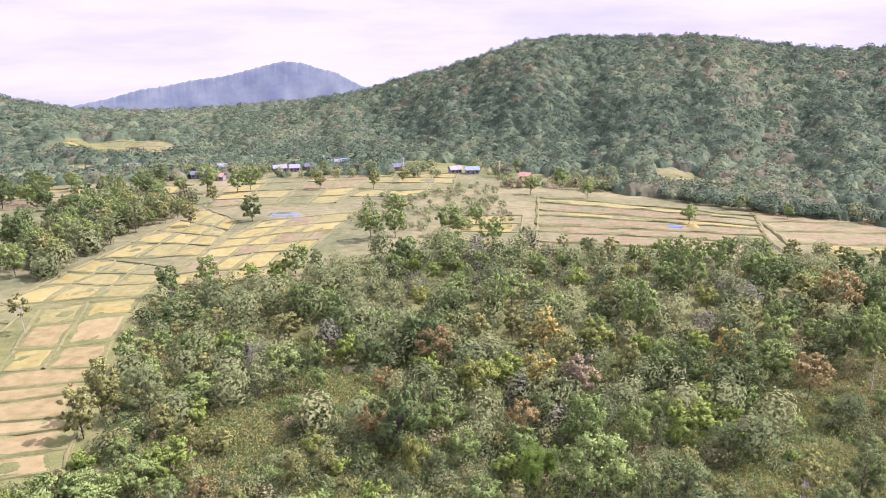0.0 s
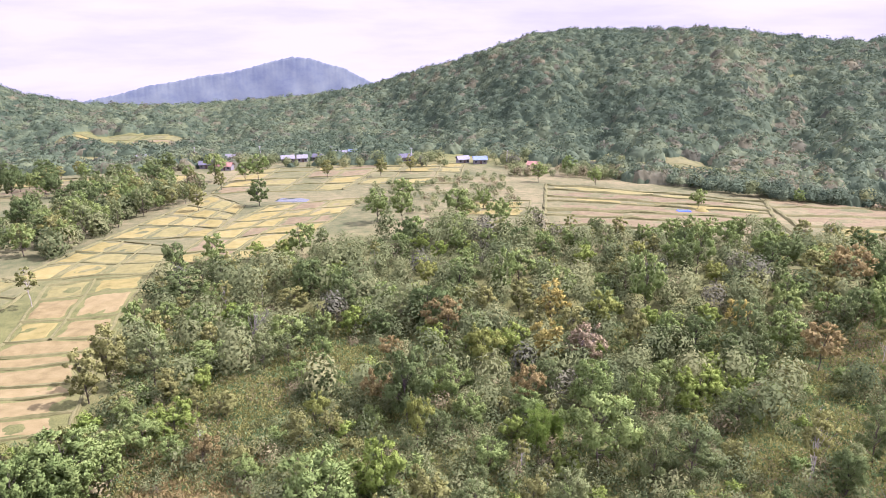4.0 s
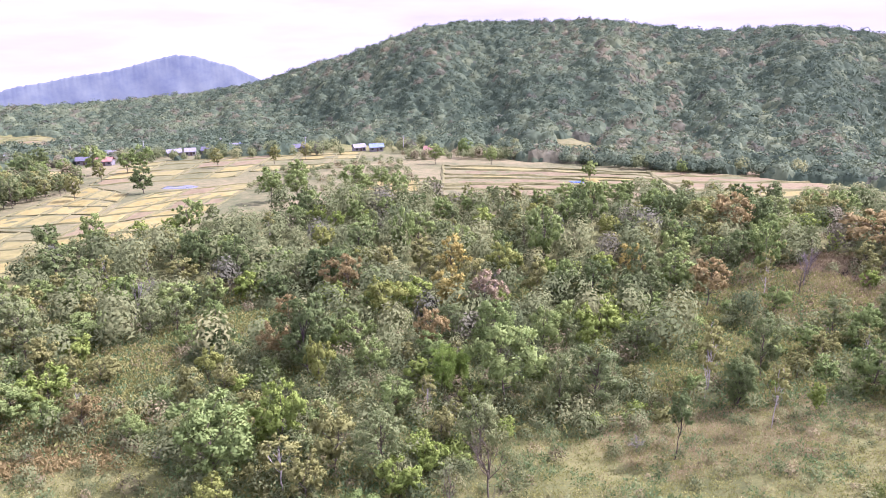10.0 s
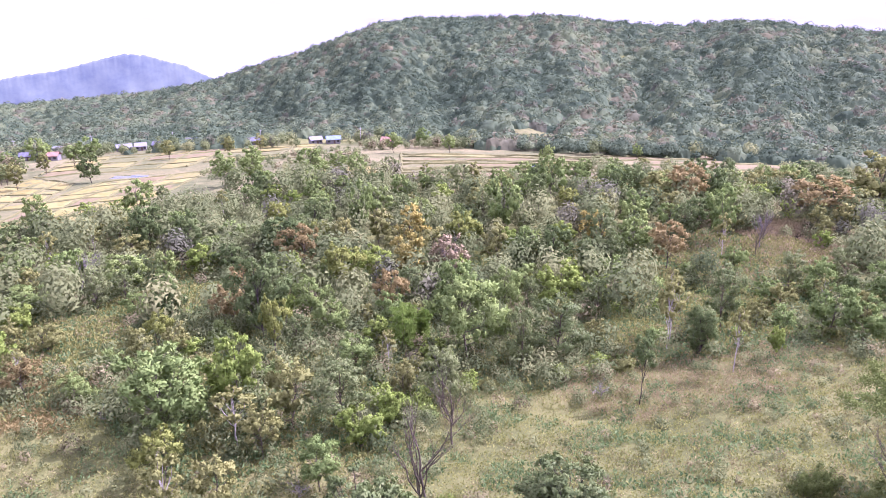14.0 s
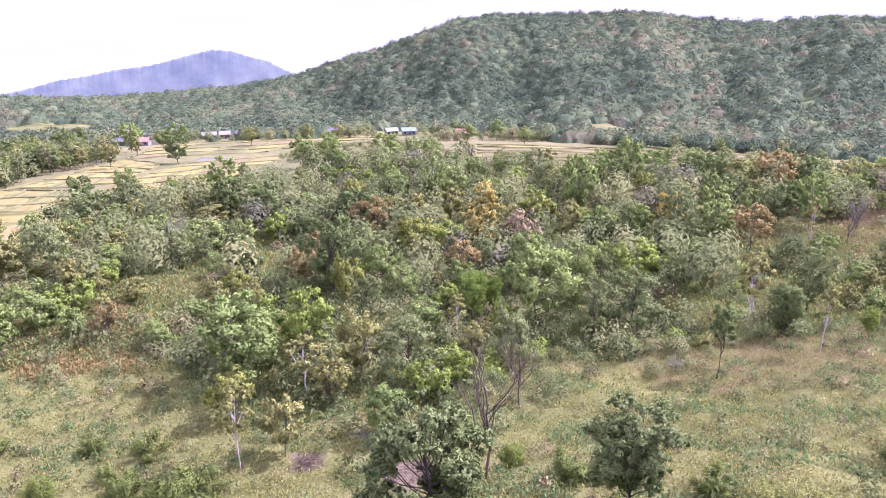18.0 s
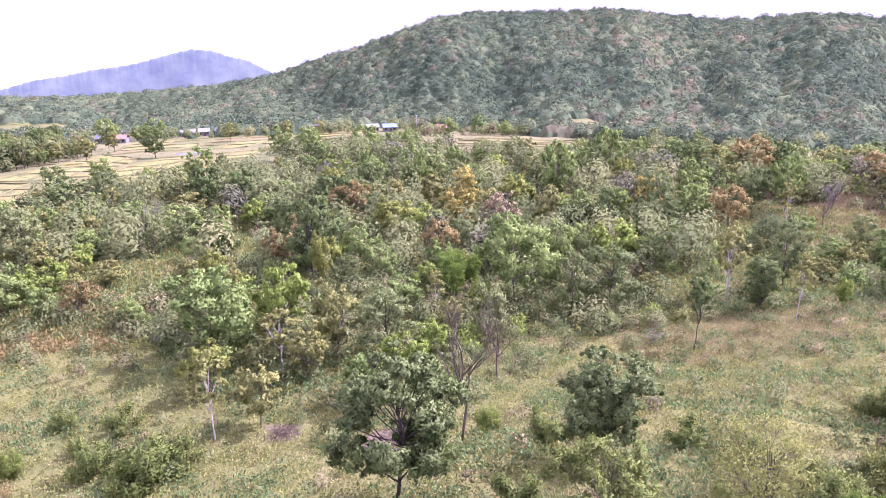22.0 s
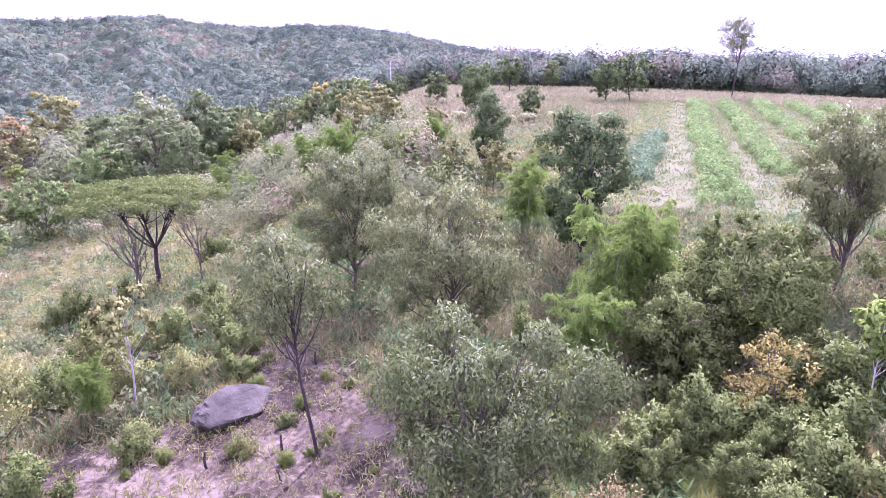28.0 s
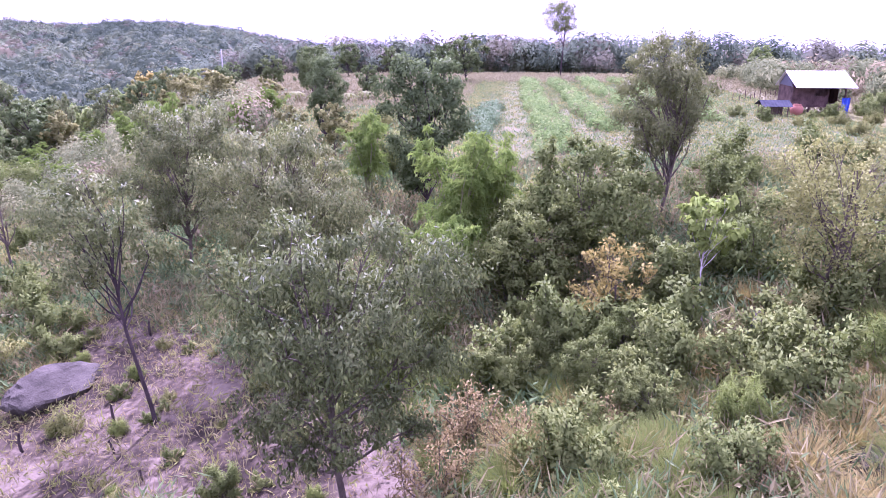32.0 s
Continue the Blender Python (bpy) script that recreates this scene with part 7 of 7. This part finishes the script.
def utility_pole(x, y, h):
    ob = stand("utility_pole", x, y, 1, 10, "pale concrete utility pole", "pole", "utility poles")
    part("shaft", mesh_of("shaft", *tube([(0, 0, -0.5), (0, 0, h * 0.5), (0, 0, h)], [0.17, 0.14, 0.11], 8), M_CONCRETE), ob)
    solid("crossarm", [((1.6, 0.1, 0.12), (0, 0.12, h - 0.5))], M_CONCRETE, ob)


for x, y in ((-110, 392), (-68, 384), (-22, 362), (27, 346), (-152, 404), (150, 58)):
    utility_pole(x, y, 8.5)


def boulder(name, x, y, size, seed, label, sink=0.2, turn=0.0, tilt=0.0):
    g = rng(seed)
    bm = bmesh.new()
    bmesh.ops.create_icosphere(bm, subdivisions=4, radius=1.0)
    off = g.uniform(0, 50, 3)
    for v in bm.verts:
        p = v.co * 1.3 + Vector(off)
        d = 1 + 0.22 * noise.noise(p) + 0.10 * noise.noise(p * 3) + 0.04 * noise.noise(p * 8)
        c = v.co * d
        c.z = max(min(c.z, 0.55 + 0.06 * noise.noise(p * 4)), -0.7)
        v.co = Vector((c.x * size[0], c.y * size[1], c.z * size[2]))
    me = bpy.data.meshes.new(name)
    bm.to_mesh(me)
    bm.free()
    me.materials.append(M_STONE)
    ob = new(name, me)
    ob.matrix_world = pose(x, y, gz(x, y) + sink, tilt, tilt * 0.4, turn)
    return tagged(ob, label, "rock")


boulder("rock_slab", 23.3, 13.6, (1.9, 1.0, 0.72), 1, "flat tilted purplish rock slab on bare earth", 0.32, -15, 20)
plant_bush("grass_tussock", TUSSOCK[0], 24.1, 14.5, 0.8, 0, "dry grass tuft behind the rock slab", "", "grass")
boulder("boulder", 21.6, -10.8, (1.1, 0.8, 0.8), 2, "purplish boulder in the grass", 0.2, 20)
boulder("boulder", 18.8, -13.5, (1.0, 0.7, 0.6), 3, "dark purplish boulder in the grass", 0.15, 80)
boulder("boulder", 14.4, -10.1, (0.75, 0.5, 0.5), 4, "weathered boulder among dry grass", 0.1, 30)
boulder("boulder", 38.4, 22.6, (0.7, 0.5, 0.4), 5, "small pale boulder in the weeds", 0.1, 30)
boulder("stone", -28.7, 39.3, (0.35, 0.25, 0.25), 6, "small white stone in the weeds", 0.1, 30)

# stumps and sticks left on the cleared earth
STUMPS = [mesh_of("stump", *tube(bent(rng(110 + k), (0, 0, -0.2), (0.08 * k - 0.1, 0.05, 0.45 + 0.12 * k), 4, 0.06), [0.07, 0.06, 0.055, 0.04], 7), M_BARK_DARK) for k in range(4)]
for k, (x, y) in enumerate([(20, 6.5), (22.8, 6), (19, 9), (21, 10.2), (24.5, 9.4), (26, 8.4), (18.4, 4.3), (27.3, 12), (22, 3.2), (17.3, 7.1), (25.6, 14.6), (19.6, 12.2), (16.2, 5.2)]):
    plant_bush("stump", STUMPS[k % 4], x, y, 0.5 + 0.12 * (k % 4), k * 77, "short charred stump on cleared earth", "stumps on the cleared earth", "stump")
for k, (x, y) in enumerate([(19, 7.6), (22, 9), (24.8, 6.6), (20.6, 4.6), (26.6, 10.4)]):
    line = bent(rng(130 + k), (-0.9, 0, 0.06), (0.9, 0.1, 0.06), 6, 0.05)
    plant_bush("fallen_branch", mesh_of("fallen_branch", *tube(line, np.linspace(0.04, 0.015, 6), 5), M_BARK), x, y, 1.0, k * 61, "dry fallen branch on cleared earth", "", "branch")
for k in range(46):
    x, y = 15 + 13 * g8.random(), 1 + 15 * g8.random()
    plant_bush("seedling", SCRUB[(0, 3, 1)[k % 3]], x, y, 0.18 + 0.16 * g8.random(), k * 53, "small green seedling on cleared earth", "seedlings on the cleared earth", "plant")

weeds("weeds", "dry litter and leaves on the cleared earth", 3000, (12, 32, -2, 21), 99, M_LEAF_RED, 0.2, 6, 0.25, lean=2.5, sparse=400.0, slim=0.14, bare_too=True)
weeds("weeds", "green and straw sprouts on the cleared earth", 1000, (12, 32, -2, 21), 98, M_W1, 0.5, 9, 0.14, lean=0.6, sparse=400.0, slim=0.1, bare_too=True)
weeds("weeds", "thin dry grass on the cleared earth", 1000, (12, 32, -2, 21), 97, M_W2, 0.6, 9, 0.12, lean=0.5, sparse=400.0, slim=0.05, bare_too=True)
heap = tagged(new("straw_heap", lathe("straw_heap", [(0.0, 1.3), (0.8, 1.1), (1.9, 0.5), (2.6, -0.2)], M_STRAW, 24)), "pale straw heap on the terrace", "heap")
heap.location = (82, 222, gz(82, 222))
tarp = tagged(new("tarpaulin", patch_mesh("tarpaulin", [(73, 219), (78, 218.6), (78.4, 222), (73.2, 222.4)], M_CLOTH_BLUE, lift=0.35, cells=8, wob=0.1)), "blue tarpaulin spread on the terrace", "tarpaulin")
pole = tagged(new("leaning_post", mesh_of("leaning_post", *tube([(0, 0, -0.3), (0.15, 0, 2), (0.35, 0, 4.2)], [0.1, 0.09, 0.07], 8), M_CONCRETE)), "white leaning post in the fallow field", "post")
pole.location = (-88, 95, gz(-88, 95))
